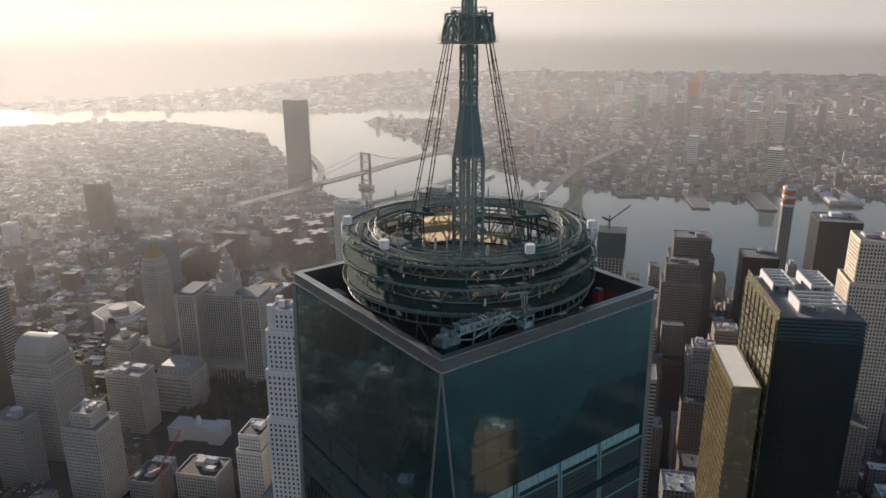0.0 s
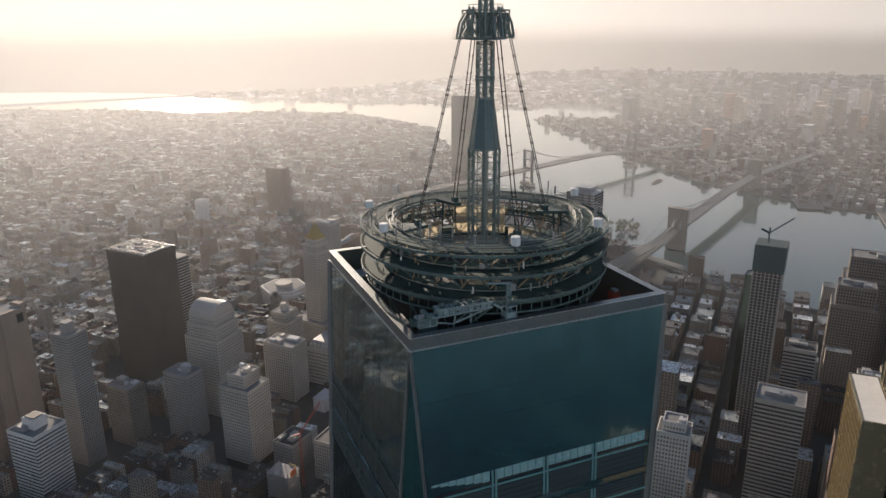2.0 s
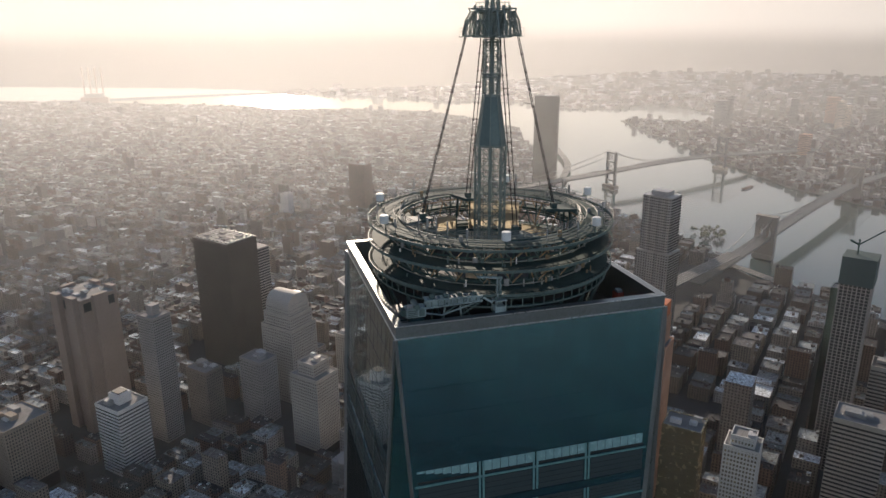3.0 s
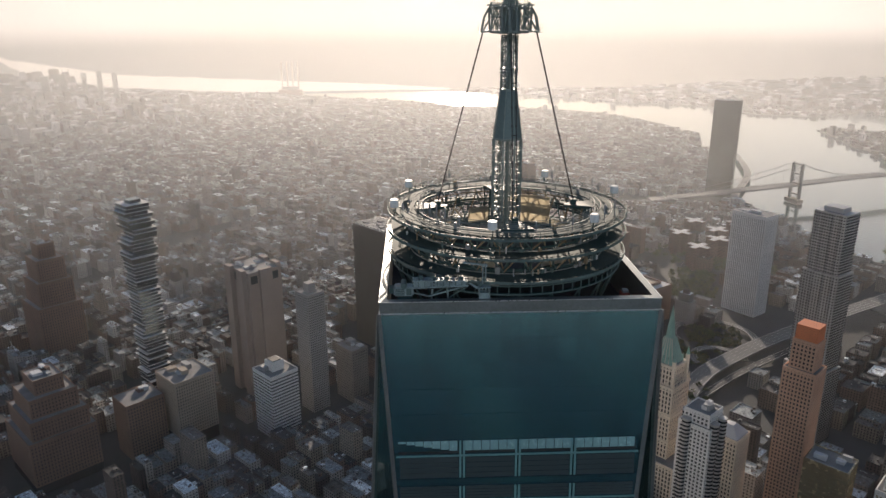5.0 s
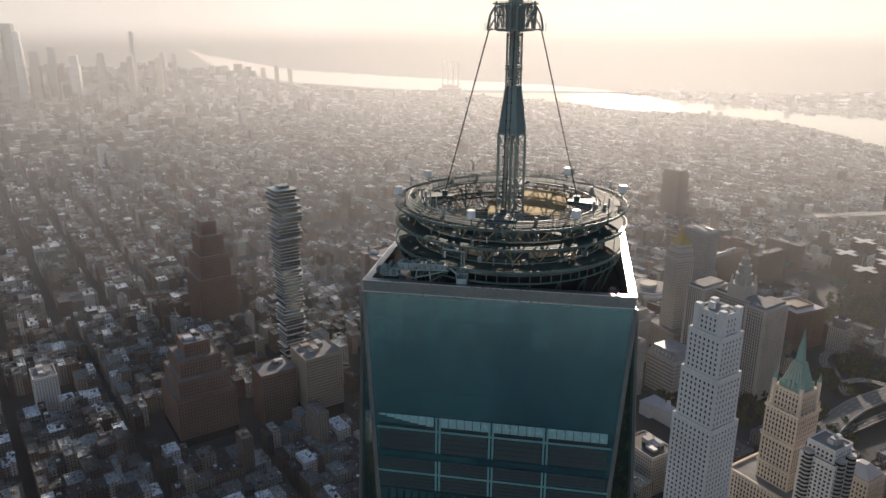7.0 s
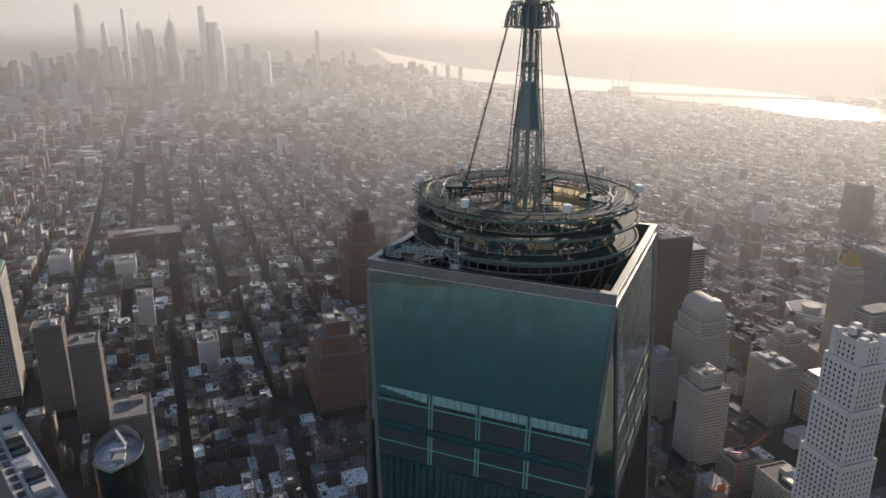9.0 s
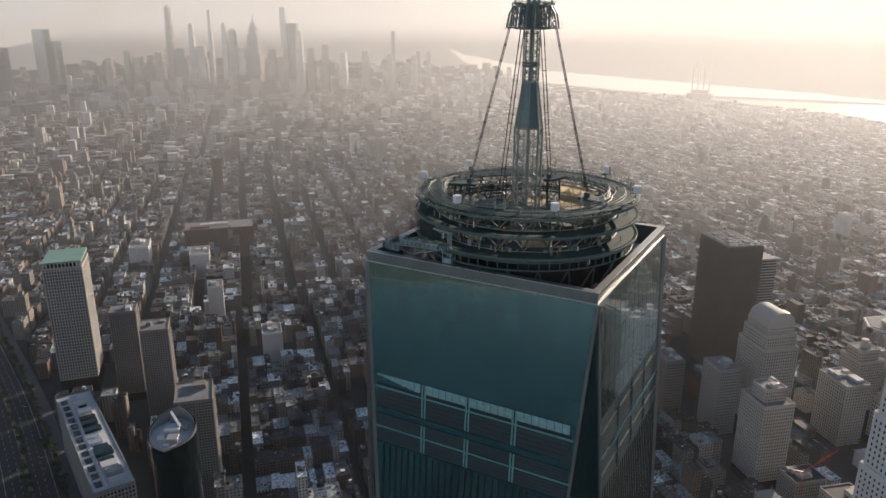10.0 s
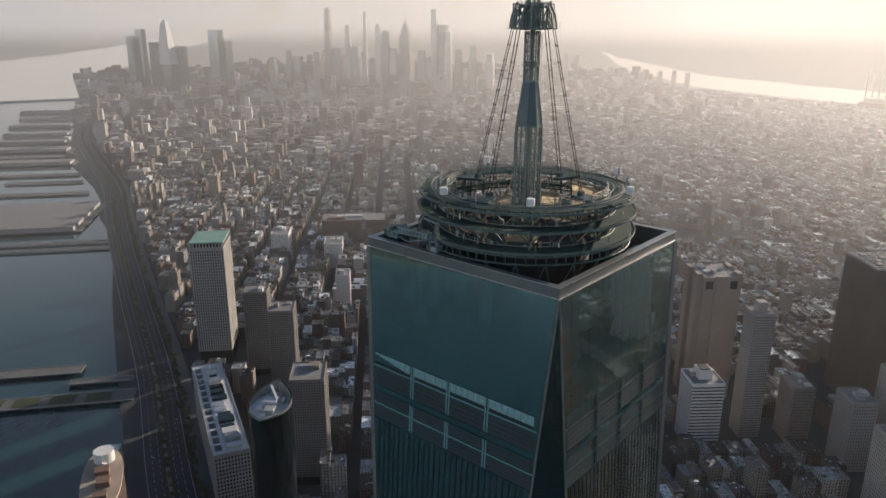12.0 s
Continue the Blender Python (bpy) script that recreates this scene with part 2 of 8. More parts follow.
M_steel = plain("dark_green_steel", (0.05, 0.09, 0.085), 0.6, 0.0, 0.3, 1.5, spec=0.25)
M_glass = plain("tower_glass", (0.105, 0.255, 0.245), 0.03, 0.93, 0.10, 0.3)
for key, value in (("IOR", 1.6), ("Coat Weight", 1.0), ("Coat Roughness", 0.02), ("Coat IOR", 2.05)):
    M_glass.node_tree.nodes["Principled BSDF"].inputs[key].default_value = value
gt_nodes = M_glass.node_tree
pane_tone = node(gt_nodes, "ShaderNodeMapRange", **{"To Min": 0.86, "To Max": 1.14})
gt_nodes.links.new(gt_nodes.nodes.new("ShaderNodeNewGeometry").outputs["Random Per Island"], pane_tone.inputs[0])
pane_mul = gt_nodes.nodes.new("ShaderNodeVectorMath")
pane_mul.operation = "SCALE"
gt_nodes.links.new(gt_nodes.nodes["Principled BSDF"].inputs["Base Color"].links[0].from_socket, pane_mul.inputs[0])
gt_nodes.links.new(pane_tone.outputs[0], pane_mul.inputs["Scale"])
gt_nodes.links.new(pane_mul.outputs[0], gt_nodes.nodes["Principled BSDF"].inputs["Base Color"])
M_band = plain("stainless_parapet", (0.225, 0.245, 0.245), 0.38, 0.75, 0.22, 1.2)
M_roofdark = plain("dark_roof_membrane", (0.04, 0.042, 0.045), 0.8, 0, 0.4, 1.0)
M_inner = plain("dark_interior", (0.012, 0.016, 0.018), 0.5, 0, 0.3, 0.5)
M_mullion = plain("dark_mullion", (0.07, 0.15, 0.17), 0.12, 0.8, 0.2, 1.0)
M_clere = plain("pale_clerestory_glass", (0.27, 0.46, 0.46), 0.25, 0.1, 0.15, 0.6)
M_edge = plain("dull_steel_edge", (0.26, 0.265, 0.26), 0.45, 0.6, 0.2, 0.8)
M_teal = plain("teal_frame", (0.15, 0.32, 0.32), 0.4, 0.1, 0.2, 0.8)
# darkened copies of clerestory glass and frame, for faces drowned in reflections
M_clere_dim = plain("dimmed_clerestory_glass", (0.07, 0.115, 0.115), 0.15, 0.4, 0.15, 0.6)
M_teal_dim = plain("dimmed_teal_frame", (0.05, 0.09, 0.09), 0.3, 0.3, 0.2, 0.8)
M_louvre = plain("dark_louvre_panel", (0.03, 0.05, 0.055), 0.55, 0.0, 0.12, 0.3)
M_bright = plain("bright_steel_trim", (0.75, 0.75, 0.74), 0.3, 0.9, 0.1, 1.0)
M_rim = plain("worn_green_steel", (0.10, 0.15, 0.14), 0.6, 0.0, 0.35, 1.5, spec=0.25)
M_deck = plain("worn_deck_grating", (0.04, 0.072, 0.066), 0.75, 0.0, 0.4, 1.5, spec=0.12)
M_pale_steel = plain("galvanised_rail", (0.24, 0.26, 0.24), 0.65, 0.0, 0.3, 1.5)
# tan variant of the ring's steel, for inner braces and some fittings
M_tan_steel = plain("tan_mottled_steel", (0.32, 0.24, 0.15), 0.7, 0.0, 0.4, 2.0, spec=0.2)
M_locker = plain("grey_cabinet_paint", (0.28, 0.29, 0.29), 0.55, 0.1, 0.3, 1.2)
M_white = plain("white_radome", (0.78, 0.78, 0.76), 0.45, 0, 0.08, 1.0)
M_cone = plain("blue_green_cone_paint", (0.11, 0.165, 0.165), 0.4, 0.2, 0.2, 0.8)
M_rope = plain("dark_stay_rope", (0.03, 0.028, 0.028), 0.6, 0.2, 0.3, 2.0)
M_crane = plain("weathered_teal_paint", (0.26, 0.34, 0.34), 0.6, 0.05, 0.6, 3.0)
M_red = plain("faded_red_paint", (0.38, 0.07, 0.045), 0.6, 0, 0.3, 1.5)
M_tarp = plain("tan_sheeting", (0.46, 0.42, 0.35), 0.8, 0, 0.25, 0.8)
tn = M_tarp.node_tree
tr = tn.nodes.new("ShaderNodeBsdfTranslucent")
tr.inputs[0].default_value = (0.70, 0.65, 0.55, 1)
mx = tn.nodes.new("ShaderNodeMixShader")
mx.inputs[0].default_value = 0.7
tn.links.new(tn.nodes["Principled BSDF"].outputs[0], mx.inputs[1])
tn.links.new(tr.outputs[0], mx.inputs[2])
tn.links.new(mx.outputs[0], tn.nodes["Material Output"].inputs["Surface"])
M_white_stone = plain("white_precast", (0.68, 0.67, 0.65), 0.8, 0, 0.16, 0.3)
M_cream_stone = plain("cream_terracotta", (0.66, 0.57, 0.46), 0.75, 0, 0.2, 0.3)
M_tan_brick = plain("tan_brick", (0.34, 0.28, 0.22), 0.85, 0, 0.22, 0.4)
# brick colour shifted to salmon for the warm low light on it
M_salmon = plain("warm_lit_brick", (0.5, 0.3, 0.21), 0.8, 0, 0.2, 0.4)
M_grey_stone = plain("grey_limestone", (0.37, 0.355, 0.33), 0.85, 0, 0.2, 0.3)
M_grey_brown = plain("grey_brown_concrete", (0.19, 0.172, 0.158), 0.88, 0, 0.25, 0.4)
M_brown_brick = plain("brown_brick", (0.17, 0.105, 0.08), 0.88, 0, 0.25, 0.4)
M_grey_conc = plain("grey_concrete", (0.30, 0.29, 0.28), 0.85, 0, 0.22, 0.3)
M_pink_granite = plain("flamed_brown_granite", (0.27, 0.22, 0.19), 0.8, 0, 0.18, 0.2)
M_bronze_wall = plain("bronze_curtain_wall", (0.105, 0.098, 0.09), 0.5, 0.2, 0.2, 0.3)
M_black_metal = plain("black_curtain_wall", (0.05, 0.05, 0.052), 0.4, 0.3, 0.2, 0.3)
M_dark_glass = plain("dark_window_glass", (0.02, 0.024, 0.028), 0.2, 0.0, 0.3, 0.4, spec=0.35)
M_blue_glass = plain("blue_grey_glass", (0.16, 0.19, 0.20), 0.1, 0.9, 0.15, 0.2)
# low sun's bronze reflection put into the glass colour
M_gold_lit_glass = plain("bronze_lit_glass", (0.40, 0.335, 0.21), 0.25, 0.7, 0.08, 0.1)
M_teal_glass = plain("dark_teal_glass", (0.045, 0.075, 0.08), 0.1, 0.9, 0.15, 0.2)
M_steel_skin = plain("rippled_steel_skin", (0.46, 0.455, 0.45), 0.45, 0.5, 0.15, 0.3)
M_copper = plain("green_copper_roof", (0.19, 0.34, 0.29), 0.7, 0, 0.25, 0.6)
M_gilt = plain("dull_gilt_roof", (0.42, 0.31, 0.13), 0.45, 0.6, 0.2, 0.6)
M_membrane = plain("pale_roof_membrane", (0.50, 0.51, 0.52), 0.8, 0, 0.2, 0.3)
M_gravel = plain("grey_roof_gravel", (0.20, 0.20, 0.20), 0.9, 0, 0.35, 0.8)
M_asphalt = plain("worn_asphalt", (0.034, 0.039, 0.042), 0.85, 0, 0.3, 0.15)
M_paint = plain("road_paint", (0.6, 0.6, 0.57), 0.7, 0, 0.15, 0.5)
M_pier = plain("pier_concrete", (0.12, 0.125, 0.125), 0.9, 0, 0.25, 0.15)
M_leaf = island_paint("spring_foliage", [(0.0, (0.045, 0.065, 0.03)), (0.35, (0.06, 0.08, 0.035)), (0.65, (0.09, 0.10, 0.04)), (0.88, (0.16, 0.13, 0.05))], 0.85)
M_granite = plain("bridge_granite", (0.27, 0.24, 0.21), 0.85, 0, 0.2, 0.3)
M_bridge = plain("bridge_steel", (0.13, 0.14, 0.145), 0.6, 0.3, 0.2, 0.3)
M_orange = plain("orange_safety_screen", (0.55, 0.16, 0.06), 0.7, 0, 0.2, 0.5)
M_netting = plain("green_safety_netting", (0.05, 0.09, 0.09), 0.8, 0, 0.25, 0.5)
M_carpaint = island_paint("car_paint", [(0.0, (0.6, 0.6, 0.6)), (0.3, (0.03, 0.03, 0.035)), (0.55, (0.25, 0.26, 0.28)), (0.75, (0.5, 0.35, 0.03)), (0.88, (0.25, 0.03, 0.03))], 0.3, per_object=True)
M_house = island_paint("house_masonry", [(0.0, BRICK), (0.14, (0.155, 0.118, 0.0968)), (0.27, (0.218, 0.193, 0.166)), (0.42, (0.269, 0.253, 0.233)), (0.55, (0.0944, 0.0784, 0.0736)), (0.68, (0.338, 0.322, 0.302)), (0.8, (0.167, 0.162, 0.157)), (0.93, (0.418, 0.407, 0.392))], 0.85, (2.6, 3.5, 0.42, 0.52), per_object=True)
M_houseroof = island_paint("house_roofing", [(0.0, (0.05, 0.05, 0.052)), (0.24, (0.12, 0.12, 0.12)), (0.44, (0.14, 0.168, 0.175)), (0.60, (0.058, 0.063, 0.062)), (0.73, (0.25, 0.285, 0.295)), (0.87, (0.62, 0.67, 0.69))], 0.8, per_object=True, grime=0.8)
M_tankwood = plain("weathered_tank_wood", (0.14, 0.10, 0.07), 0.85, 0, 0.3, 2.0)
M_pale_stone = plain("pale_granite", (0.46, 0.43, 0.385), 0.8, 0, 0.2, 0.3)
M_mast = plain("grey_green_mast_paint", (0.19, 0.235, 0.22), 0.5, 0.0, 0.25, 1.2, spec=0.35)

# ---- the map: metres east and north of the tower, turned so that the tower's faces lie along x and y ----
BEAR = radians(73.5)
SB, CB = math.sin(BEAR), math.cos(BEAR)


def en(e, n):
    return e * CB - n * SB, e * SB + n * CB


NEAR, EYE_Z = 4690.0, 459.0


def edge(x, y):
    """How far out the land is drawn, shortest towards the sun; past it lies the hazy backdrop."""
    deg = math.degrees(math.atan2(x, y))
    a = min(1.0, max(0.0, (deg - 12) / 25))
    west = min(1.0, max(0.0, (-deg - 11) / 16))
    return 4790 + 1700 * a * a * (3 - 2 * a) + 1700 * west


def squeeze(x, y):
    """Past NEAR the land is drawn in towards the eye along its line of sight, smaller with its distance."""
    d = max(1.0, math.hypot(x, y))
    return 1.0 if d <= NEAR else (NEAR + 110 * (1 - math.exp(-(d - NEAR) / 900))) / d


def far(x, y, z=0.0):
    k = squeeze(x, y)
    return Vector((x * k, y * k, EYE_Z - (EYE_Z - z) * k))


MANHATTAN = [(0, -1300), (600, -1080), (830, -760), (1130, -560), (1500, -420), (1830, -290), (2300, -290), (2892, -290), (3340, -50), (3540, 220), (3600, 440), (3600, 841), (3754, 1134), (3842, 1569),
             (3960, 2080), (3960, 2560), (4040, 3240), (4384, 3885), (4780, 4600), (5363, 5263), (6300, 6500), (6900, 8200), (7120, 9360), (6700, 13600), (5190, 17413), (2470, 11143), (1094, 7394), (593, 6004),
             (470, 4517), (327, 3631), (212, 3038), (169, 2526), (165, 2133), (135, 1558), (-8, 690), (-40, 560), (-250, 530), (-300, 260), (-430, -850), (-220, -1300)]
BROOKLYN = [(900, -2520), (1250, -1685), (1430, -1417), (1369, -1307), (1560, -1100), (1650, -1060), (1860, -945), (2477, -870), (2740, -850), (2849, -825), (3238, -800), (3150, -1180), (3400, -1290), (3660, -1258),
            (3940, -1122), (3685, -890), (3720, -640), (4056, -345), (4080, -20), (4300, 290), (4500, 840), (4785, 1171), (4945, 1621), (5136, 2374), (5380, 3280), (5250, 3750), (5429, 4757), (6554, 5763), (7043, 6956),
            (7455, 7351), (8700, 9300), (12000, 12500), (30000, 25000), (38000, 2000), (28000, -28000), (9000, -14000), (2000, -6000)]
JERSEY = [(-1660, -300), (-1500, 1590), (-1150, 2480), (-1000, 4600), (-420, 7600), (282, 9443), (988, 10899), (2435, 14360), (5580, 24557), (12000, 46000), (-30000, 46000), (-30000, -3000), (-9000, -9000), (-2500, -4000), (-1900, -1200)]


def inside(poly, e, n):
    odd, j = False, len(poly) - 1
    for i in range(len(poly)):
        (a, b), (c, d) = poly[i], poly[j]
        if (b > n) != (d > n) and e < (c - a) * (n - b) / (d - b) + a:
            odd = not odd
        j = i
    return odd


def land(name, poly, z, mat, label, wobble=14.0):
    bm = bmesh.new()
    pts = []
    for i, (a, b) in enumerate(poly):
        c, d = poly[(i + 1) % len(poly)]
        k = max(1, int(math.hypot(c - a, d - b) / 180))
        for s in range(k):
            e, n = a + (c - a) * s / k, b + (d - b) * s / k
            w = wobble * (1 + math.hypot(e, n) / 4000)
            pts.append((e + w * noise.noise((e / 300, n / 300, 1)), n + w * noise.noise((e / 300, n / 300, 5))))
    face = bm.faces.new([bm.verts.new((*en(e, n), z)) for e, n in pts])
    rim = list(face.verts)
    bmesh.ops.triangulate(bm, faces=[face])
    for _ in range(9):
        long = [e for e in bm.edges if e.calc_length() > 0.06 * max(1800.0, min(math.hypot(*v.co.xy) for v in e.verts))]
        if not long:
            break
        bmesh.ops.subdivide_edges(bm, edges=long, cuts=1)
        bmesh.ops.triangulate(bm, faces=[f for f in bm.faces if len(f.verts) > 3])
    bmesh.ops.delete(bm, geom=[f for f in bm.faces if min(math.hypot(*v.co.xy) - edge(*v.co.xy) for v in f.verts) > 0], context="FACES")
    for v in bm.verts:
        d = math.hypot(*v.co.xy)
        lim = edge(*v.co.xy)
        if d > lim:
            v.co.x, v.co.y = v.co.x * lim / d, v.co.y * lim / d
    border = [e for e in bm.edges if e.is_boundary]
    low = bmesh.ops.extrude_edge_only(bm, edges=border)["geom"]
    for v in low:
        if isinstance(v, bmesh.types.BMVert):
            v.co.z = z - 5
    for v in bm.verts:
        v.co = far(*v.co)
    bmesh.ops.recalc_face_normals(bm, faces=bm.faces)
    return tagged(new(name, as_mesh(name, bm, mat)), label, name.split("_")[0], kind="structure")


def sheet(name, z, mat, label, rings=200, spokes=200):
    bm = bmesh.new()
    rows = []
    for i in range(rings + 1):
        row = []
        for k in range(spokes):
            c, s = math.cos(2 * math.pi * k / spokes), math.sin(2 * math.pi * k / spokes)
            r = 40 * ((4790 / 40) ** (i / rings))
            row.append(bm.verts.new(far(r * c, r * s, z)))
        rows.append(row)
    bm.faces.new(rows[0])
    for a, b in zip(rows, rows[1:]):
        for k in range(spokes):
            bm.faces.new((a[k], b[k], b[(k + 1) % spokes], a[(k + 1) % spokes]))
    bmesh.ops.recalc_face_normals(bm, faces=bm.faces)
    return tagged(new(name, as_mesh(name, bm, mat)), label, "water", kind="structure")


water = sheet("water", -3.0, M_water, "grey rippled river water catching the low sun")
land("ground", MANHATTAN, 0.0, M_ground, "dark asphalt and paving between dense city blocks")
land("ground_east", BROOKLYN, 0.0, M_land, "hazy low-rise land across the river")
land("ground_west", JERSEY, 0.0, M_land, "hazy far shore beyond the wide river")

# ---- city fabric: blocks of party-wall buildings ----
class Fabric:
    """Many buildings in one mesh: walls, parapets, roofs and bulkheads, each a piece of its own."""

    def __init__(self):
        self.v, self.f, self.m, self.uv = [], [], [], []

    def quad(self, pts, mat, uvs):
        i = len(self.v)
        self.v += pts
        self.f.append((i, i + 1, i + 2, i + 3))
        self.m.append(mat)
        self.uv += uvs

    def block(self, cx, cy, w, d, turn, z0, z1, parapet=0.9):
        """A box whose roof lies a parapet's height below the wall tops."""
        c, s = math.cos(turn), math.sin(turn)

        def at(u, v, z):
            return tuple(far(cx + u * c - v * s, cy + u * s + v * c, z))

        i = len(self.v)
        ring = [(-w / 2, -d / 2), (w / 2, -d / 2), (w / 2, d / 2), (-w / 2, d / 2)]
        self.v += [at(u, v, z0) for u, v in ring] + [at(u, v, z1) for u, v in ring]
        run = 0.0
        for k in range(4):
            j = (k + 1) % 4
            ln = w if k % 2 == 0 else d
            self.f.append((i + k, i + j, i + 4 + j, i + 4 + k))
            self.m.append(0)
            self.uv += [(run, 0), (run + ln, 0), (run + ln, z1 - z0), (run, z1 - z0)]
            run += ln
        if parapet:
            t = 0.5
            self.v += [at(u * (1 - 2 * t / w), v * (1 - 2 * t / d), z) for z in (z1, z1 - parapet) for u, v in ring]
            for k in range(4):
                j = (k + 1) % 4
                self.f += [(i + 4 + k, i + 4 + j, i + 8 + j, i + 8 + k), (i + 8 + k, i + 8 + j, i + 12 + j, i + 12 + k)]
                self.m += [1, 1]
                self.uv += [(0, 0)] * 8
            self.f.append((i + 12, i + 13, i + 14, i + 15))
        else:
            self.f.append((i + 4, i + 5, i + 6, i + 7))
        self.m.append(1)
        self.uv += [(0, 0)] * 4

    def clutter(self, x, y, w, d, turn, h, n):
        """Hatches, ducts, tanks, low dividing walls and planters on a roof."""
        c, s = math.cos(turn), math.sin(turn)
        for _ in range(n):
            u, v = rng.uniform(-0.42, 0.42) * w, rng.uniform(-0.42, 0.42) * d
            kind = rng.random()
            if kind < 0.25:
                a, b, z = rng.uniform(0.5, 0.9), rng.uniform(3, 8), rng.uniform(0.3, 0.9)
                if rng.random() < 0.5:
                    a, b = b, a
            elif kind < 0.4:
                a, b, z = rng.uniform(2.4, 4.6), rng.uniform(2.4, 4.6), rng.uniform(2.0, 3.6)
            else:
                a, b, z = rng.uniform(0.7, 2.2), rng.uniform(0.7, 2.2), rng.uniform(0.4, 1.6)
            self.block(x + u * c - v * s, y + u * s + v * c, a, b, turn, h - 0.9, h - 0.9 + z, 0)

    def make(self, name, mats):
        me = bpy.data.meshes.new(name)
        me.from_pydata(self.v, [], self.f)
        for m in mats:
            me.materials.append(m)
        me.polygons.foreach_set("material_index", self.m)
        lay = me.uv_layers.new(name="metres")
        lay.data.foreach_set("uv", np.array(self.uv, dtype=np.float32).ravel())
        me.update()
        return new(name, me)


rng = random.Random(7)
KEEP_OUT = []  # (x, y, radius) cleared for single buildings, parks and roads


def free(x, y, r):
    return all((x - a) ** 2 + (y - b) ** 2 > (c + r) ** 2 for a, b, c in KEEP_OUT)


def in_view(x, y):
    d = math.hypot(x, y)
    return d < 900 or -82 < math.degrees(math.atan2(x, y + 140)) < 80


SINGLE = []


def district(fab, polys, zone, bearing, block, street, lot, tall, bulk=0.6, parapet=True, skip=0.0, even=0.0):
    """Fills a zone of the map (east, north box or test) with blocks. lot = (front, depth); tall() gives a height."""
    e0, n0, e1, n1, test = zone
    b = radians(bearing)
    ue, un = math.sin(b), math.cos(b)      # along the avenues
    ve, vn = math.cos(b), -math.sin(b)     # across them
    ce, cn = (e0 + e1) / 2, (n0 + n1) / 2
    reach = math.hypot(e1 - e0, n1 - n0) / 2
    pu, pv = block[0] + street[0], block[1] + street[1]
    turn = math.atan2(ue * SB + un * CB, ue * CB - un * SB)
    for i in range(int(-reach / pu), int(reach / pu) + 1):
        for j in range(int(-reach / pv), int(reach / pv) + 1):
            be, bn = ce + ue * i * pu + ve * j * pv, cn + un * i * pu + vn * j * pv
            if not (e0 < be < e1 and n0 < bn < n1):
                continue
            base = tall(be, bn)
            rows = max(1, round(block[0] / lot[1]))
            dep = block[0] / rows
            for r in range(rows):
                off = -block[0] / 2 + dep * (r + 0.5)
                at = -block[1] / 2
                while at < block[1] / 2 - 3:
                    w = min(rng.uniform(0.6, 1.7) * lot[0], block[1] / 2 - at)
                    mid = at + w / 2
                    at += w
                    e, n = be + ue * off + ve * mid, bn + un * off + vn * mid
                    if test and not test(e, n):
                        continue
                    if not any(inside(p, e, n) for p in polys):
                        continue
                    x, y = en(e, n)
                    if not in_view(x, y) or not free(x, y, max(w, dep) * 0.6):
                        continue
                    if rng.random() < skip:
                        continue
                    h = tall(e, n)
                    if even and h < 46 and base < 46:
                        h = even * base + (1 - even) * h
                    dd = dep * (rng.uniform(0.6, 0.98) if rows > 1 else rng.uniform(0.84, 1.0))
                    if rows > 1:
                        push = (dep - dd) / 2 * (1 if r >= rows / 2 else -1)
                        x, y = en(e + ue * push, n + un * push)
                    if 150 < math.hypot(x, y) < 900 and y > 40 - 0.35 * abs(x) and -76 < math.degrees(math.atan2(x, y + 140)) < 74:
                        SINGLE.append((x, y, dd, w * 0.985, turn, h))
                        continue
                    if parapet and h > 48 and rng.random() < 0.7:
                        k1 = rng.uniform(0.5, 0.8)
                        fab.block(x, y, dd, w * 0.985, turn, 0, h * k1)
                        fab.block(x, y, dd * 0.74, w * 0.72, turn, h * k1 - 0.9, h)
                        fab.block(x, y, dd * 0.35, w * 0.35, turn, h - 0.9, h + 5)
                        continue
                    fab.block(x, y, dd, w * 0.985, turn, 0, h, 0.9 if parapet else 0)
                    if rng.random() < bulk:
                        fab.block(x + rng.uniform(-0.2, 0.2) * dd, y + rng.uniform(-0.2, 0.2) * w, rng.uniform(3, 6), rng.uniform(3, 6), turn, h - 0.9, h + rng.uniform(1.5, 4.5), 0)
                    if parapet:
                        fab.clutter(x, y, dd, w, turn, h, rng.randrange(2, 7) if math.hypot(x, y) < 1500 else rng.randrange(0, 4))


def low_rise(lo, hi, odds=0.03, top=60):
    return lambda e, n: rng.uniform(hi, top) if rng.random() < odds else rng.uniform(lo, hi)


def sow(e0, n0, e1, n1, test=None):
    return (e0, n0, e1, n1, test)


near_city, mid_city, far_city = Fabric(), Fabric(), Fabric()

# places kept clear of the block fabric: x, y, radius
KEEP_OUT += [(0, 0, 75), (108, 323, 34), (215, 786, 75), (168, 887, 38), (225, 1075, 42), (5, 740, 36), (-60, 866, 62), (-220, 741, 44), (-142, 680, 22), (-178, 628, 32), (-348, 716, 26), (-530, 850, 44), (-400, 560, 48),
             (-277, 619, 38), (-322, 596, 28), (-770, 390, 40), (-690, 402, 26), (-612, 384, 28), (-454, 296, 34), (-757, 611, 22), (-606, 566, 26), (-555, 250, 40), (-480, 215, 34), (-630, 285, 34), (-254, 111, 30)]
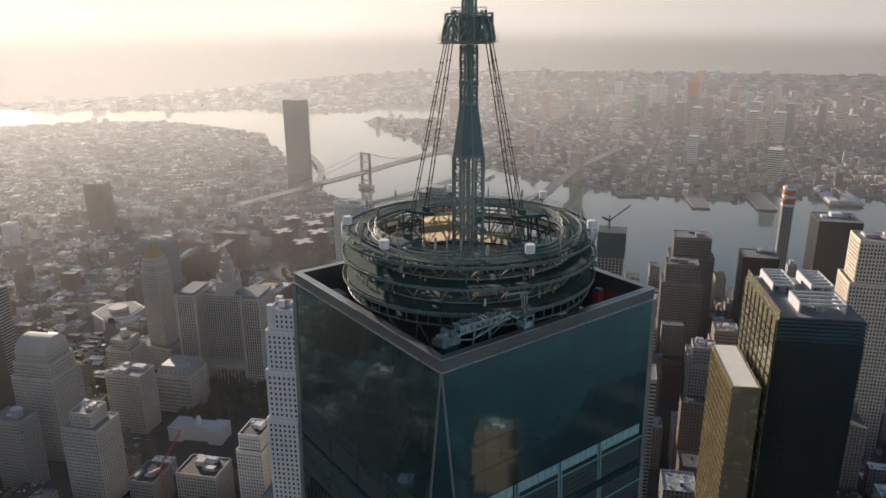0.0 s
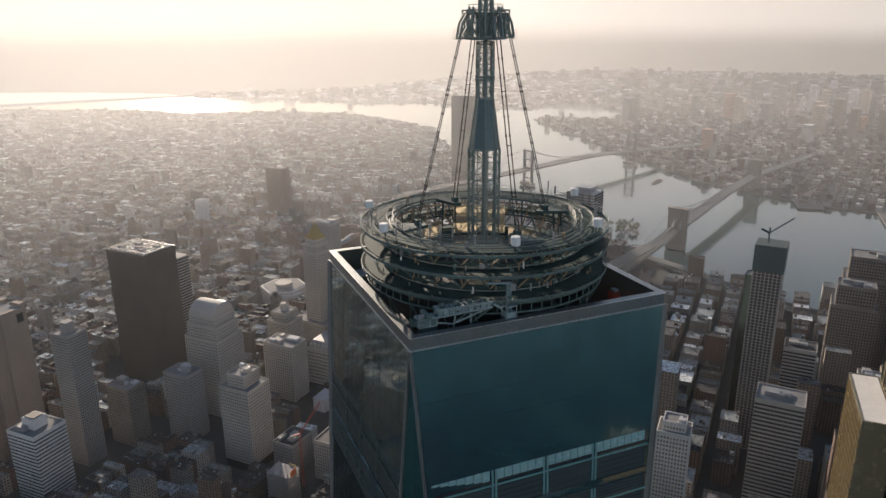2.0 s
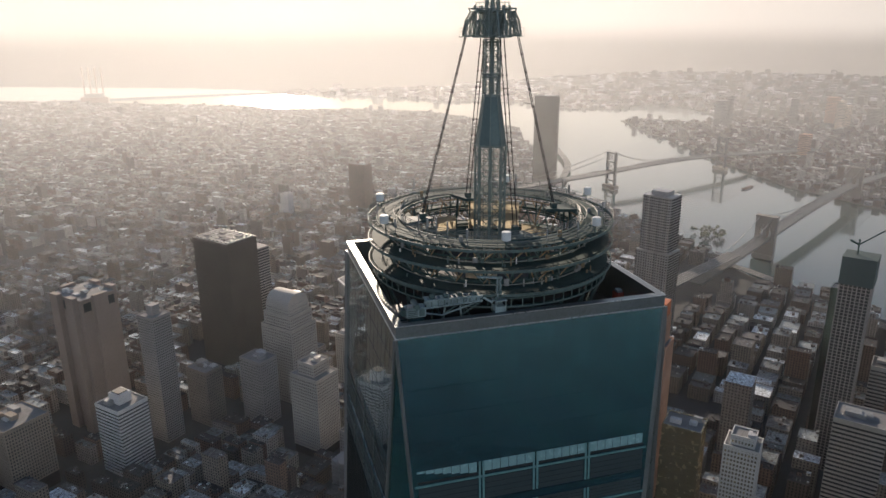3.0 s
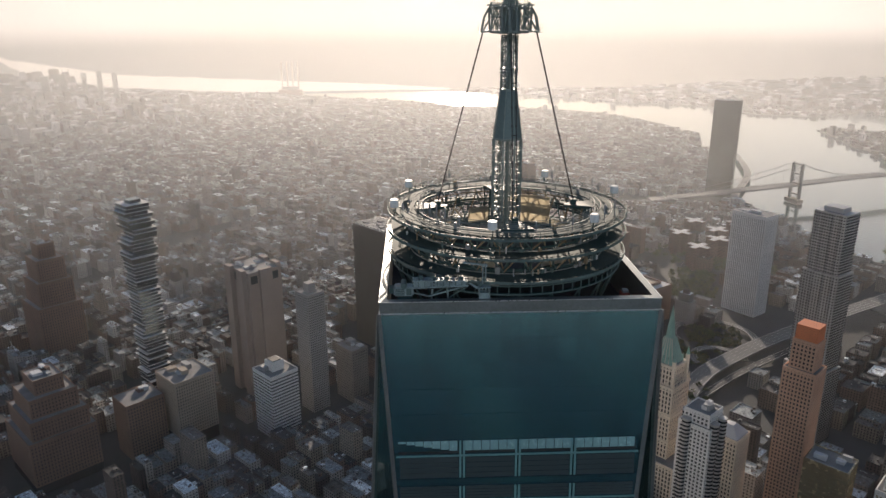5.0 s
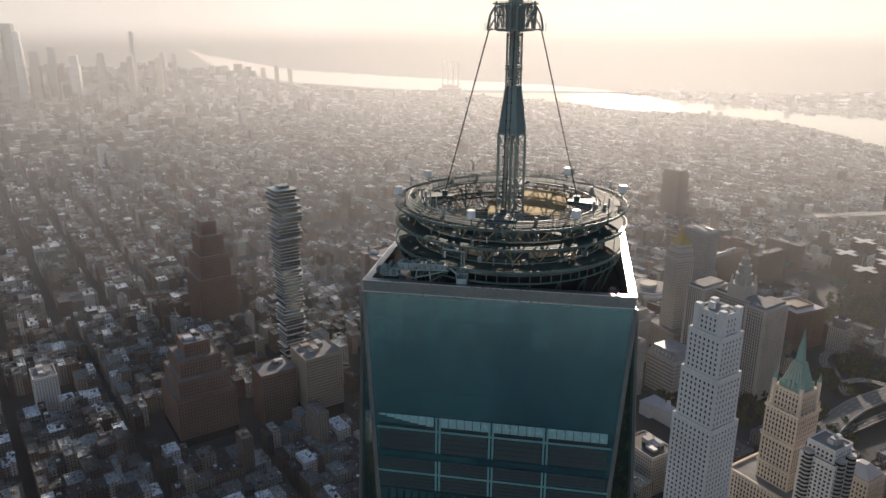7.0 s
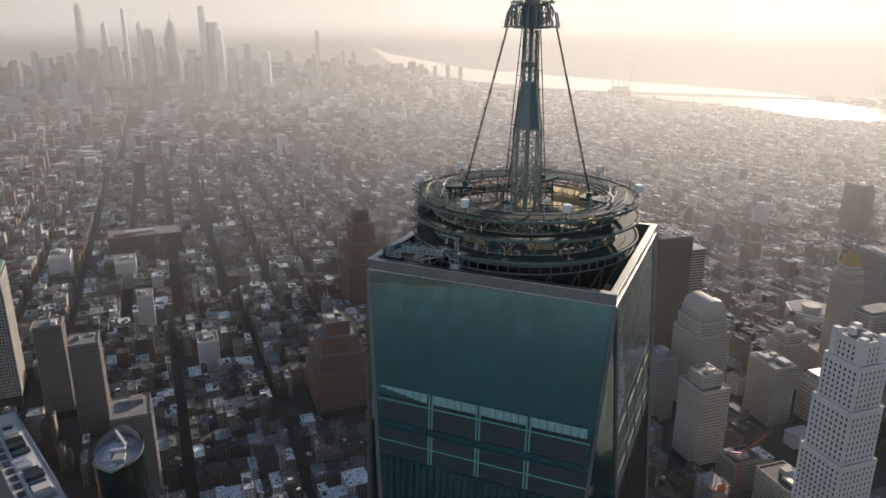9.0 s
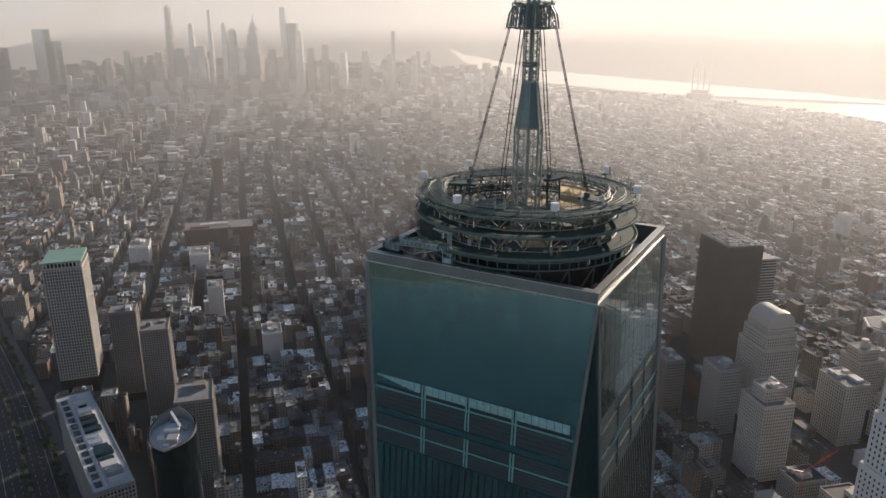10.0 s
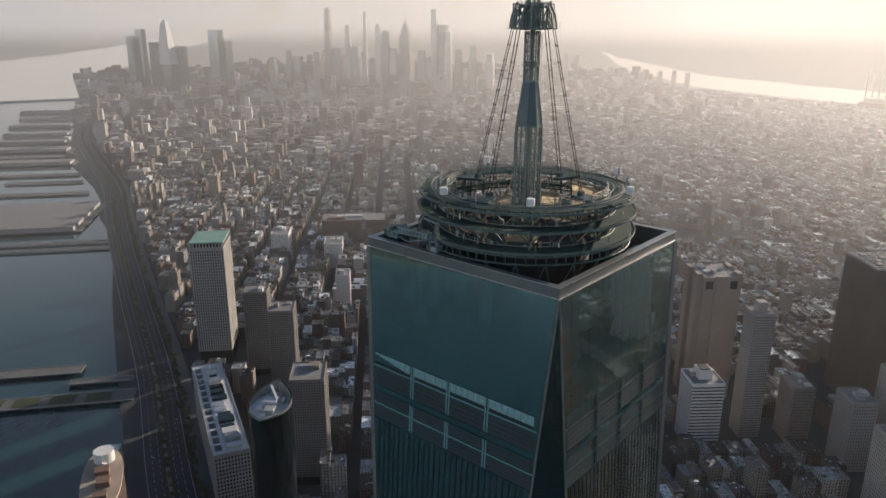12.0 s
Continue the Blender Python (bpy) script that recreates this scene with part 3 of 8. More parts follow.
KEEP_OUT += [(-520, 215, 32), (-585, 270, 32), (-455, 165, 32), (262, 78, 50), (290, -14, 34), (187, 401, 44), (194, 345, 22), (228, 366, 18), (515, 955, 46), (418, 590, 34), (342, 935, 46), (790, 1740, 55), (537, 417, 26), (943, 436, 16), (814, 502, 44),
             (750, 470, 36), (836, 410, 32), (817, 308, 36), (701, 212, 40), (278, 362, 20), (440, 299, 34), (325, 300, 26), (285, 318, 20), (464, 543, 26), (250, 1620, 36)]
KEEP_OUT += [(40, 520, 18), (62, 536, 8), (-452, 84, 46), (150, 372, 22), (20, 603, 26), (88, 738, 30), (-36, 688, 22), (-98, 704, 22), (142, 496, 20), (103, 541, 24), (62, 580, 20), (150, 754, 30), (106, 830, 22), (148, 1060, 42), (580, 400, 26), (552, 448, 12), (600, 330, 22), (620, 500, 24), (690, 360, 24), (560, 240, 26)]
KEEP_OUT += [(222, 730, 60), (139, 668, 50), (300, 680, 60), (343, 720, 60), (420, 800, 70), (500, 830, 60), (600, 870, 60), (709, 905, 60), (820, 950, 60), (455, 1037, 60), (482, 1101, 50), (380, 800, 60), (560, 1700, 50), (700, 1670, 50), (850, 1660, 50),
             (292, 1166, 40), (365, 1184, 40), (531, 1238, 60), (470, 1200, 50), (600, 1160, 50)]
# the shore highway
HIGHWAY = [(-330, 92), (-558, 190), (-790, 300), (-1080, 420), (-1367, 541), (-1650, 665), (-1952, 800), (-2300, 920), (-2820, 1110), (-3300, 1330)]


def along(line, step):
    for (a, b), (c, d) in zip(line, line[1:]):
        n = max(1, int(math.hypot(c - a, d - b) / step))
        for i in range(n):
            yield a + (c - a) * i / n, b + (d - b) * i / n, math.atan2(d - b, c - a)


KEEP_OUT += [(x, y, 34) for x, y, _ in along(HIGHWAY, 45)]

# ---- helpers for things and their parts ----
def part(name, bm, mat, parent, label="", smooth=False, m=None):
    ob = new(name, bm if isinstance(bm, bpy.types.Mesh) else as_mesh(name, bm, *(mat if isinstance(mat, tuple) else (mat,)), smooth=smooth))
    ob.parent = parent
    if m is not None:
        ob.matrix_basis = m
    if label:
        ob["label"] = label
    return ob


def thing(name, label, category, group="", kind="", m=None):
    ob = new(name)
    if m is not None:
        ob.matrix_basis = m
    return tagged(ob, label, category, group, kind)


def tube(bm, a, b, r, seg=6, r2=None):
    """A closed round bar from a to b."""
    a, b = Vector(a), Vector(b)
    d = b - a
    m = Matrix.Translation((a + b) / 2) @ d.to_track_quat("Z", "Y").to_matrix().to_4x4()
    bmesh.ops.create_cone(bm, cap_ends=True, segments=seg, radius1=r, radius2=r if r2 is None else r2, depth=d.length, matrix=m)
    return bm


def beam(bm, a, b, w, h):
    """A square bar from a to b, h upright where it can be."""
    a, b = Vector(a), Vector(b)
    d = (b - a).normalized()
    side = d.cross(Vector((0, 0, 1)))
    side = side.normalized() if side.length > 1e-4 else Vector((1, 0, 0))
    up = side.cross(d).normalized()
    v = [bm.verts.new(p + side * sx * w / 2 + up * sy * h / 2) for p in (a, b) for sy in (-1, 1) for sx in (-1, 1)]
    for q in ((0, 1, 3, 2), (4, 6, 7, 5), (0, 4, 5, 1), (1, 5, 7, 3), (3, 7, 6, 2), (2, 6, 4, 0)):
        bm.faces.new([v[i] for i in q])
    return bm


def hoop(r, z, t, seg=96, flat=None):
    """A closed ring bar of radius r at height z; flat = (width, height) for a plate section."""
    bm = bmesh.new()
    if flat:
        sec = [(-flat[0] / 2, -flat[1] / 2), (flat[0] / 2, -flat[1] / 2), (flat[0] / 2, flat[1] / 2), (-flat[0] / 2, flat[1] / 2)]
    else:
        sec = [(t * math.cos(a), t * math.sin(a)) for a in (0.3, 1.557, 2.813, 4.07, 5.327)]
    rows = [[bm.verts.new(((r + u) * math.cos(a), (r + u) * math.sin(a), z + w)) for u, w in sec] for a in (2 * math.pi * k / seg for k in range(seg))]
    n = len(sec)
    for k in range(seg):
        a, b = rows[k], rows[(k + 1) % seg]
        for i in range(n):
            bm.faces.new((a[i], b[i], b[(i + 1) % n], a[(i + 1) % n]))
    bmesh.ops.recalc_face_normals(bm, faces=bm.faces)
    return bm


def polar(r, deg, z):
    return Vector((r * math.cos(radians(deg)), r * math.sin(radians(deg)), z))


# ---- the tower: a square shaft whose top is turned against its foot, eight tall triangles of glass ----
TOP, FOOT, HALF, REACH = 415.0, 57.0, 22.1, 43.1
CORNERS = [Vector((-HALF, -HALF, TOP)), Vector((HALF, -HALF, TOP)), Vector((HALF, HALF, TOP)), Vector((-HALF, HALF, TOP))]
FEET = [Vector((0, -REACH, FOOT)), Vector((REACH, 0, FOOT)), Vector((0, REACH, FOOT)), Vector((-REACH, 0, FOOT))]
skyscraper = thing("skyscraper", "tall dark teal glass skyscraper with steel edges and parapet", "skyscraper")


def facet_line(a, b, z):
    return a + (b - a) * ((a.z - z) / (a.z - b.z))


def glazing(name, left, right, out, rows, bay, mat, jitter=0.005):
    """Panes of one triangular facet: left(z) and right(z) give its edges, rows its levels from the top."""
    bm = bmesh.new()
    bars = bmesh.new()
    for zi, (z1, z0) in enumerate(zip(rows, rows[1:])):
        lt, rt, lb, rb = left(z1), right(z1), left(z0), right(z0)
        wide = max((rt - lt).length, (rb - lb).length)
        axis = ((rb - lb) if (rb - lb).length > (rt - lt).length else (rt - lt)).normalized()
        mid_t, mid_b = (lt + rt) / 2, (lb + rb) / 2
        ht, hb = (rt - lt).length / 2, (rb - lb).length / 2
        n = int(wide / 2 / bay) + 1
        for k in range(-n, n):
            u0, u1 = k * bay, (k + 1) * bay
            a0, a1 = max(-hb, min(hb, u0)), max(-hb, min(hb, u1))
            b0, b1 = max(-ht, min(ht, u0)), max(-ht, min(ht, u1))
            if a1 - a0 < 0.05 and b1 - b0 < 0.05:
                continue
            g = 0.012
            p = [mid_b + axis * (a0 + g), mid_b + axis * (a1 - g), mid_t + axis * (b1 - g), mid_t + axis * (b0 + g)]
            bm.faces.new([bm.verts.new(q + out * rng.uniform(-jitter, jitter)) for q in p])
            if b1 - b0 > bay * 0.9 and zi % 1 == 0:
                beam(bars, mid_b + axis * a0 + out * 0.012, mid_t + axis * b0 + out * 0.012, 0.03, 0.02)
        if zi:
            beam(bars, lt + out * 0.012, rt + out * 0.012, 0.03, 0.04)
    bmesh.ops.recalc_face_normals(bm, faces=bm.faces)
    part(name, bm, mat, skyscraper)["kind"] = "stuff"
    part("mullion_grid", bars, M_mullion, skyscraper)["kind"] = "stuff"


FLOORS = [TOP - 0.2, 410.8, 406.6, 402.2, 397.8, 393.2, 391.0, 385.2, 379.4, 375.2, 371.0, 366.8, 362.6, 358.4, 354.2, 350.0, 338, 320, 290, 250, 200, 150, 100, FOOT]
core = bmesh.new()
tv, fv = [core.verts.new(c * 0.985 + Vector((0, 0, 0.015 * TOP - 0.3))) for c in CORNERS], [core.verts.new(Vector((f.x * 0.985, f.y * 0.985, FOOT))) for f in FEET]
for k in range(4):
    core.faces.new((tv[k], fv[k], tv[(k + 1) % 4]))
    core.faces.new((tv[k], fv[k - 1], fv[k]))
part("inner_core", core, M_inner, skyscraper)
for k in range(4):
    A, B, P = CORNERS[k], CORNERS[(k + 1) % 4], FEET[k]
    out = (B - A).cross(P - A).normalized() * -1
    if out.dot(Vector((P.x, P.y, 0))) < 0:
        out = -out
    glazing("glass_face", lambda z, A=A, P=P: facet_line(A, P, z), lambda z, B=B, P=P: facet_line(B, P, z), out, FLOORS, 3.04, M_glass)
    L, R = FEET[k - 1], FEET[k]
    out = (L - A).cross(R - A).normalized()
    if out.dot(Vector((A.x, A.y, 0))) < 0:
        out = -out
    glazing("glass_corner", lambda z, A=A, L=L: facet_line(A, L, z), lambda z, A=A, R=R: facet_line(A, R, z), out, FLOORS, 3.04, M_glass)
    for F in (FEET[k - 1], FEET[k]):
        d = Vector((A.x + F.x, A.y + F.y, 0)).normalized() * 0.10
        part("edge_trim", beam(bmesh.new(), A + d, F + d, 0.85, 0.26), M_edge, skyscraper, "dull stainless steel corner trim")

# the mechanical floors: a pale clerestory strip, paired posts and beams
for k in range(4):
    A, B, P = CORNERS[k], CORNERS[(k + 1) % 4], FEET[k]
    axis = (B - A).normalized()
    nrm = Vector((P.x, P.y, 0)).normalized()

    def on_face(u, z, o=0.05, A=A, B=B, P=P, axis=axis, nrm=nrm):
        f = (TOP - z) / (TOP - FOOT)
        c = (A + B) / 2
        return Vector((c.x, c.y, z)) + Vector((P.x - c.x, P.y - c.y, 0)) * f + axis * u + nrm * o

    def slab(u0, u1, z0, z1, o, t):
        """A flat panel on the leaning face, standing o to o + t before it."""
        bm = bmesh.new()
        vs = [bm.verts.new(on_face(u, z, d)) for d in (o + t, o) for u, z in ((u0, z0), (u1, z0), (u1, z1), (u0, z1))]
        for f in ((0, 1, 2, 3), (7, 6, 5, 4), (0, 4, 5, 1), (1, 5, 6, 2), (2, 6, 7, 3), (3, 7, 4, 0)):
            bm.faces.new([vs[i] for i in f])
        return bm

    # only the first face keeps full colour; reflections elsewhere are imitated by dimmer copies
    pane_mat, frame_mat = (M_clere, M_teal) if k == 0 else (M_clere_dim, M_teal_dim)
    for bay in range(4):
        w = 9.2 if bay in (1, 2) else 10.9
        u0 = (-20.1, -9.2, 0.0, 9.2)[bay]
        for i in range(6 if bay in (1, 2) else 7):
            a = u0 + 0.42 + i * 1.4
            # first bay's panes cut to a wedge, the outline of a reflection across them
            lift = 0.0 if bay or k % 2 else max(0.0, 1.4 - 0.24 * i)
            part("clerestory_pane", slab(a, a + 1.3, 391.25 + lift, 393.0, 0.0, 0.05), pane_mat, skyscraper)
        # flat near-black strip in place of the slot's shade
        part("shadow_slot", slab(u0 + 0.5, u0 + w - 0.5, 390.75, 391.15, 0.02, 0.02), M_inner, skyscraper)
        for z0, z1 in ((386.3, 390.0), (382.4, 384.7), (378.9, 381.6)):
            part("louvre_panel", slab(u0 + 0.62, u0 + w - 0.62, z0, z1, 0.02, 0.02), M_louvre, skyscraper, "dark louvred panel")
            for i in range(1, 4):
                z = z0 + (z1 - z0) * i / 4
                part("louvre_blade", beam(bmesh.new(), on_face(u0 + 0.65, z), on_face(u0 + w - 0.65, z), 0.03, 0.05), M_mullion, skyscraper)
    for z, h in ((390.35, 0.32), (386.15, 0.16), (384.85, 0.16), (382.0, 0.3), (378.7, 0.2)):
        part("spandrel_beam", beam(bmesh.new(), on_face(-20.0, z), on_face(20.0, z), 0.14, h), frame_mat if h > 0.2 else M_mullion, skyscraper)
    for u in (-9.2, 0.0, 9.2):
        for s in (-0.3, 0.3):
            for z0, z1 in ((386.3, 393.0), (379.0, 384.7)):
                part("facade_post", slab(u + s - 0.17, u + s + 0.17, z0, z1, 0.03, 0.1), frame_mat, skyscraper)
    for i in range(-13, 14):
        part("facade_fin", beam(bmesh.new(), on_face(i * 1.38, 378.4), on_face(i * 1.38, 352), 0.3, 0.12), M_inner, skyscraper)

# parapet walls and the sunk roof
for k in range(4):
    A, B = CORNERS[k], CORNERS[(k + 1) % 4]
    axis = (B - A).normalized()
    inn = Vector((-(A.x + B.x), -(A.y + B.y), 0)).normalized()
    t = 1.15
    bm = bmesh.new()
    lo, hi, floor_z = TOP - 0.2, 417.0, 410.2
    rings = [(A, B, 0.0, lo), (A, B, 0.0, hi), (A, B, t, hi), (A, B, t, floor_z), (A, B, t - 0.4, floor_z)]
    cols = []
    for a, b, off, z in rings:
        p, q = a + inn * off + axis * off, b + inn * off - axis * off
        cols.append((bm.verts.new((p.x, p.y, z)), bm.verts.new((q.x, q.y, z))))
    for c, d in zip(cols, cols[1:]):
        bm.faces.new((c[0], c[1], d[1], d[0]))
    bmesh.ops.recalc_face_normals(bm, faces=bm.faces)
    part("parapet", bm, M_band, skyscraper, "brushed stainless steel parapet")
    o = -inn * 0.06
    for z, h in ((415.0, 0.16), (416.94, 0.10)):
        p, q = Vector((A.x, A.y, z)) + o - axis * 0.06, Vector((B.x, B.y, z)) + o + axis * 0.06
        part("parapet_trim", beam(bmesh.new(), p, q, 0.14, h), M_bright, skyscraper, "bright metal trim line")
part("roof_deck", box_bm(-HALF + 0.9, -HALF + 0.9, 409.6, HALF - 0.9, HALF - 0.9, 410.2), M_roofdark, skyscraper)

# ---- the broadcast ring on the roof: three round decks on a braced drum ----
ring = thing("broadcast_ring", "round three-deck dark green steel broadcast ring on the tower's roof", "antenna platform", m=pose(0, 0, 410.2))
RZ = -410.2
DECKS = [(426.5, 21.3, 15.9), (423.3, 21.4, 16.4), (419.55, 21.4, 16.4)]


def annulus(r0, r1, z0, z1, seg=96):
    bm = bmesh.new()
    rows = [[bm.verts.new((r * math.cos(a), r * math.sin(a), z)) for r, z in ((r0, z0), (r1, z0), (r1, z1), (r0, z1))] for a in (2 * math.pi * k / seg for k in range(seg))]
    for k in range(seg):
        a, b = rows[k], rows[(k + 1) % seg]
        for i in range(4):
            bm.faces.new((a[i], b[i], b[(i + 1) % 4], a[(i + 1) % 4]))
    bmesh.ops.recalc_face_normals(bm, faces=bm.faces)
    return bm


for n, (z, r1, r0) in enumerate(DECKS):
    z += RZ
    walk0, walk1 = (16.6, 19.9) if n == 0 else (16.9, 20.7)
    part("deck", annulus(walk0, walk1, z - 0.12, z), M_deck, ring, "worn green steel walkway deck")
    part("deck_edge", annulus(r1 - 0.14, r1, z - 0.40, z + 0.06), M_rim, ring)
    for rr in (19.2, 18.6) if n else (19.4, 18.7, 16.3):
        part("deck_hoop", hoop(rr, z - 0.16, 0.10), M_rim, ring)
    slat = as_mesh("slat", beam(bmesh.new(), (walk1 - 0.05, 0, z - 0.06), (r1 - 0.1, 0, z - 0.06), 0.30 if n else 0.2, 0.07), M_deck)
    for k in range(120 if n else 90):
        part("slat", slat, None, ring, m=pose(0, 0, 0, 0, 0, k * (3.0 if n else 4.0)))
    if n == 0:
        for h in (0.55, 1.1):
            part("guard_rail", hoop(r1 - 0.12, z + h, 0.035), M_rim, ring)
        post = as_mesh("guard_post", tube(bmesh.new(), (r1 - 0.12, 0, z), (r1 - 0.12, 0, z + 1.12), 0.035, 5), M_rim)
        for k in range(60):
            part("guard_post", post, None, ring, m=pose(0, 0, 0, 0, 0, k * 6 + 1.5))
    else:
        # cable trays, junction boxes and loose fittings along the walkway
        part("cable_tray", hoop(17.5, z + 0.12, 0.1), M_pale_steel, ring)
        for k in range(40):
            a, rr = rng.uniform(0, 360), rng.uniform(17.2, 19.4)
            part("fitting", beam(bmesh.new(), polar(rr, a, z), polar(rr, a, z + rng.uniform(0.4, 1.3)), rng.uniform(0.08, 0.3), rng.uniform(0.08, 0.25)), rng.choice((M_rim, M_tan_steel, M_pale_steel, M_locker, M_white)), ring)
        for k in range(30):
            a = rng.uniform(0, 360)
            part("hanging_strut", tube(bmesh.new(), polar(rng.uniform(17.2, 18.6), a, z - 0.3), polar(rng.uniform(17.0, 18.2), a + rng.uniform(-6, 6), z - rng.uniform(1.2, 2.2)), 0.06, 5), rng.choice((M_pale_steel, M_tan_steel, M_rim)), ring)
    # inner braced drum below the deck
    zb = (DECKS[n + 1][0] if n < 2 else 417.4) + RZ
    for zz in (z - 0.5, zb + 0.45):
        part("drum_hoop", hoop(17.0, zz, 0.2, 72), M_steel, ring)
    fly = bmesh.new()
    tube(fly, polar(18.6, 0, z - 0.3), polar(17.0, 7.5, zb + 0.2), 0.13)
    fly2 = bmesh.new()
    tube(fly2, polar(18.6, 15, z - 0.3), polar(17.0, 7.5, zb + 0.2), 0.13)
    brace_a, brace_b = as_mesh("brace", fly, M_rim), as_mesh("brace", fly2, M_tan_steel)
    col = as_mesh("drum_post", tube(bmesh.new(), (16.8, 0, zb), (16.8, 0, z), 0.16), M_steel)
    for k in range(24):
        part("brace", brace_a, None, ring, m=pose(0, 0, 0, 0, 0, k * 15))
        part("brace", brace_b, None, ring, m=pose(0, 0, 0, 0, 0, k * 15))
        if k % 2 == 0:
            part("drum_post", col, None, ring, m=pose(0, 0, 0, 0, 0, k * 15 + 7.5))

# upper deck: inner guard of stacked hoops, cable troughs, inner gallery
z = 426.5 + RZ
for r, h in ((15.9, 0.1), (15.85, 0.4), (15.8, 0.7), (15.75, 1.0), (15.7, 1.3), (18.8, 0.5), (18.6, 0.9), (16.8, 0.9)):
    part("inner_rail", hoop(r, z + h, 0.055), M_pale_steel, ring)
post = as_mesh("inner_post", tube(bmesh.new(), (15.8, 0, z), (15.8, 0, z + 1.2), 0.05, 5), M_steel)
for k in range(48):
    part("inner_post", post, None, ring, m=pose(0, 0, 0, 0, 0, k * 7.5))
part("inner_girder", annulus(15.6, 15.9, z - 0.35, z - 0.05), M_rim, ring)
part("inner_girder", annulus(15.6, 15.9, z - 1.1, z - 0.9), M_tan_steel, ring)
lace = as_mesh("girder_lace", tube(bmesh.new(), polar(15.75, 0, z - 1.0), polar(15.75, 2.0, z - 0.2), 0.06, 5), M_rim)
for k in range(90):
    part("girder_lace", lace, None, ring, m=pose(0, 0, 0, 0, 0, k * 4))
spoke = as_mesh("radial_beam", beam(bmesh.new(), (15.8, 0, z - 0.25), (20.4, 0, z - 0.25), 0.16, 0.26), M_rim)
for k in range(24):
    part("radial_beam", spoke, None, ring, m=pose(0, 0, 0, 0, 0, k * 15 + 3))
part("lower_gallery", annulus(14.2, 17.2, 419.3 + RZ, 419.45 + RZ), M_deck, ring)
part("lower_girder", annulus(15.4, 15.8, 418.6 + RZ, 419.6 + RZ), M_steel, ring)
va, vb = bmesh.new(), bmesh.new()
tube(va, polar(15.7, 0, z - 0.9), polar(15.6, 7.5, 419.5 + RZ), 0.14)
tube(vb, polar(15.7, 15, z - 0.9), polar(15.6, 7.5, 419.5 + RZ), 0.14)
va, vb = as_mesh("inner_brace", va, M_tan_steel), as_mesh("inner_brace", vb, M_rim)
for k in range(24):
    part("inner_brace", va, None, ring, m=pose(0, 0, 0, 0, 0, k * 15))
    part("inner_brace", vb, None, ring, m=pose(0, 0, 0, 0, 0, k * 15))
part("inner_floor", annulus(2.0, 15.6, 416.6 + RZ, 416.8 + RZ, 64), M_roofdark, ring)
# foot ring: a ladder truss on raking legs
for zz, rr in ((418.6, 20.5), (417.2, 20.5)):
    part("foot_hoop", hoop(rr, zz + RZ, 0.13), M_rim, ring)
rung = as_mesh("foot_rung", beam(bmesh.new(), (20.5, 0, 417.2 + RZ), (20.5, 0, 418.6 + RZ), 0.14, 0.14), M_rim)
leg_a = as_mesh("leg", tube(bmesh.new(), polar(20.3, 0, 417.2 + RZ), polar(17.6, 6.5, 0), 0.17), M_rim)
leg_b = as_mesh("leg", tube(bmesh.new(), polar(20.3, 15, 417.2 + RZ), polar(17.6, 8.5, 0), 0.17), M_rim)
strut = as_mesh("deck_strut", tube(bmesh.new(), (20.5, 0, 418.5 + RZ), (19.0, 0, 419.4 + RZ), 0.10), M_rim)
for k in range(72):
    part("foot_rung", rung, None, ring, m=pose(0, 0, 0, 0, 0, k * 5))
    if k % 3 == 0:
        part("leg", leg_a, None, ring, m=pose(0, 0, 0, 0, 0, k * 5))
        part("leg", leg_b, None, ring, m=pose(0, 0, 0, 0, 0, k * 5))
        part("deck_strut", strut, None, ring, m=pose(0, 0, 0, 0, 0, k * 5))
part("drum_wall", annulus(12.6, 13.0, 0.0, 416.8 + RZ, 64), M_roofdark, ring)
part("drum_ring", annulus(19.4, 20.4, 416.95 + RZ, 417.1 + RZ), M_deck, ring)
# tan sheeting inside the drum, lit through by the low sun
for a0, a1, rr, zlo, zhi in ((48, 86, 15.1, 417.2, 425.2), (290, 314, 13.4, 417.3, 421.6), (234, 256, 13.4, 417.3, 420.6), (96, 112, 15.0, 417.2, 422.5), (130, 160, 14.4, 417.0, 421.6), (20, 44, 14.4, 417.0, 421.2)):
    bm = bmesh.new()
    rows = [[bm.verts.new(polar(rr + o, a0 + (a1 - a0) * i / 8 + 0.0, zz + RZ)) for o in (0.0, 0.05) for zz in (zlo, zhi)] for i in range(9)]
    for c, d in zip(rows, rows[1:]):
        for i, j in ((0, 1), (1, 3), (3, 2), (2, 0)):
            bm.faces.new((c[i], d[i], d[j], c[j]))
    part("sheeting", bm, M_tarp, ring, "tan translucent sheeting")
# equipment lockers on the decks
for k in range(54):
    a, lvl = rng.uniform(0, 360), rng.choice((0, 1, 1, 1, 2, 2, 2))
    zz = DECKS[lvl][0] + RZ
    w, d, h = rng.uniform(0.3, 0.9), rng.uniform(0.25, 0.5), rng.uniform(0.4, 1.2)
    bm = box_bm(-d / 2, -w / 2, 0, d / 2, w / 2, h)
    bmesh.ops.bevel(bm, geom=bm.edges, offset=0.04, segments=1, affect="EDGES")
    part("equipment_locker", bm, rng.choice((M_rim, M_tan_steel, M_locker)), ring, m=pose(0, 0, 0, 0, 0, a) @ pose(17.6, 0, zz))

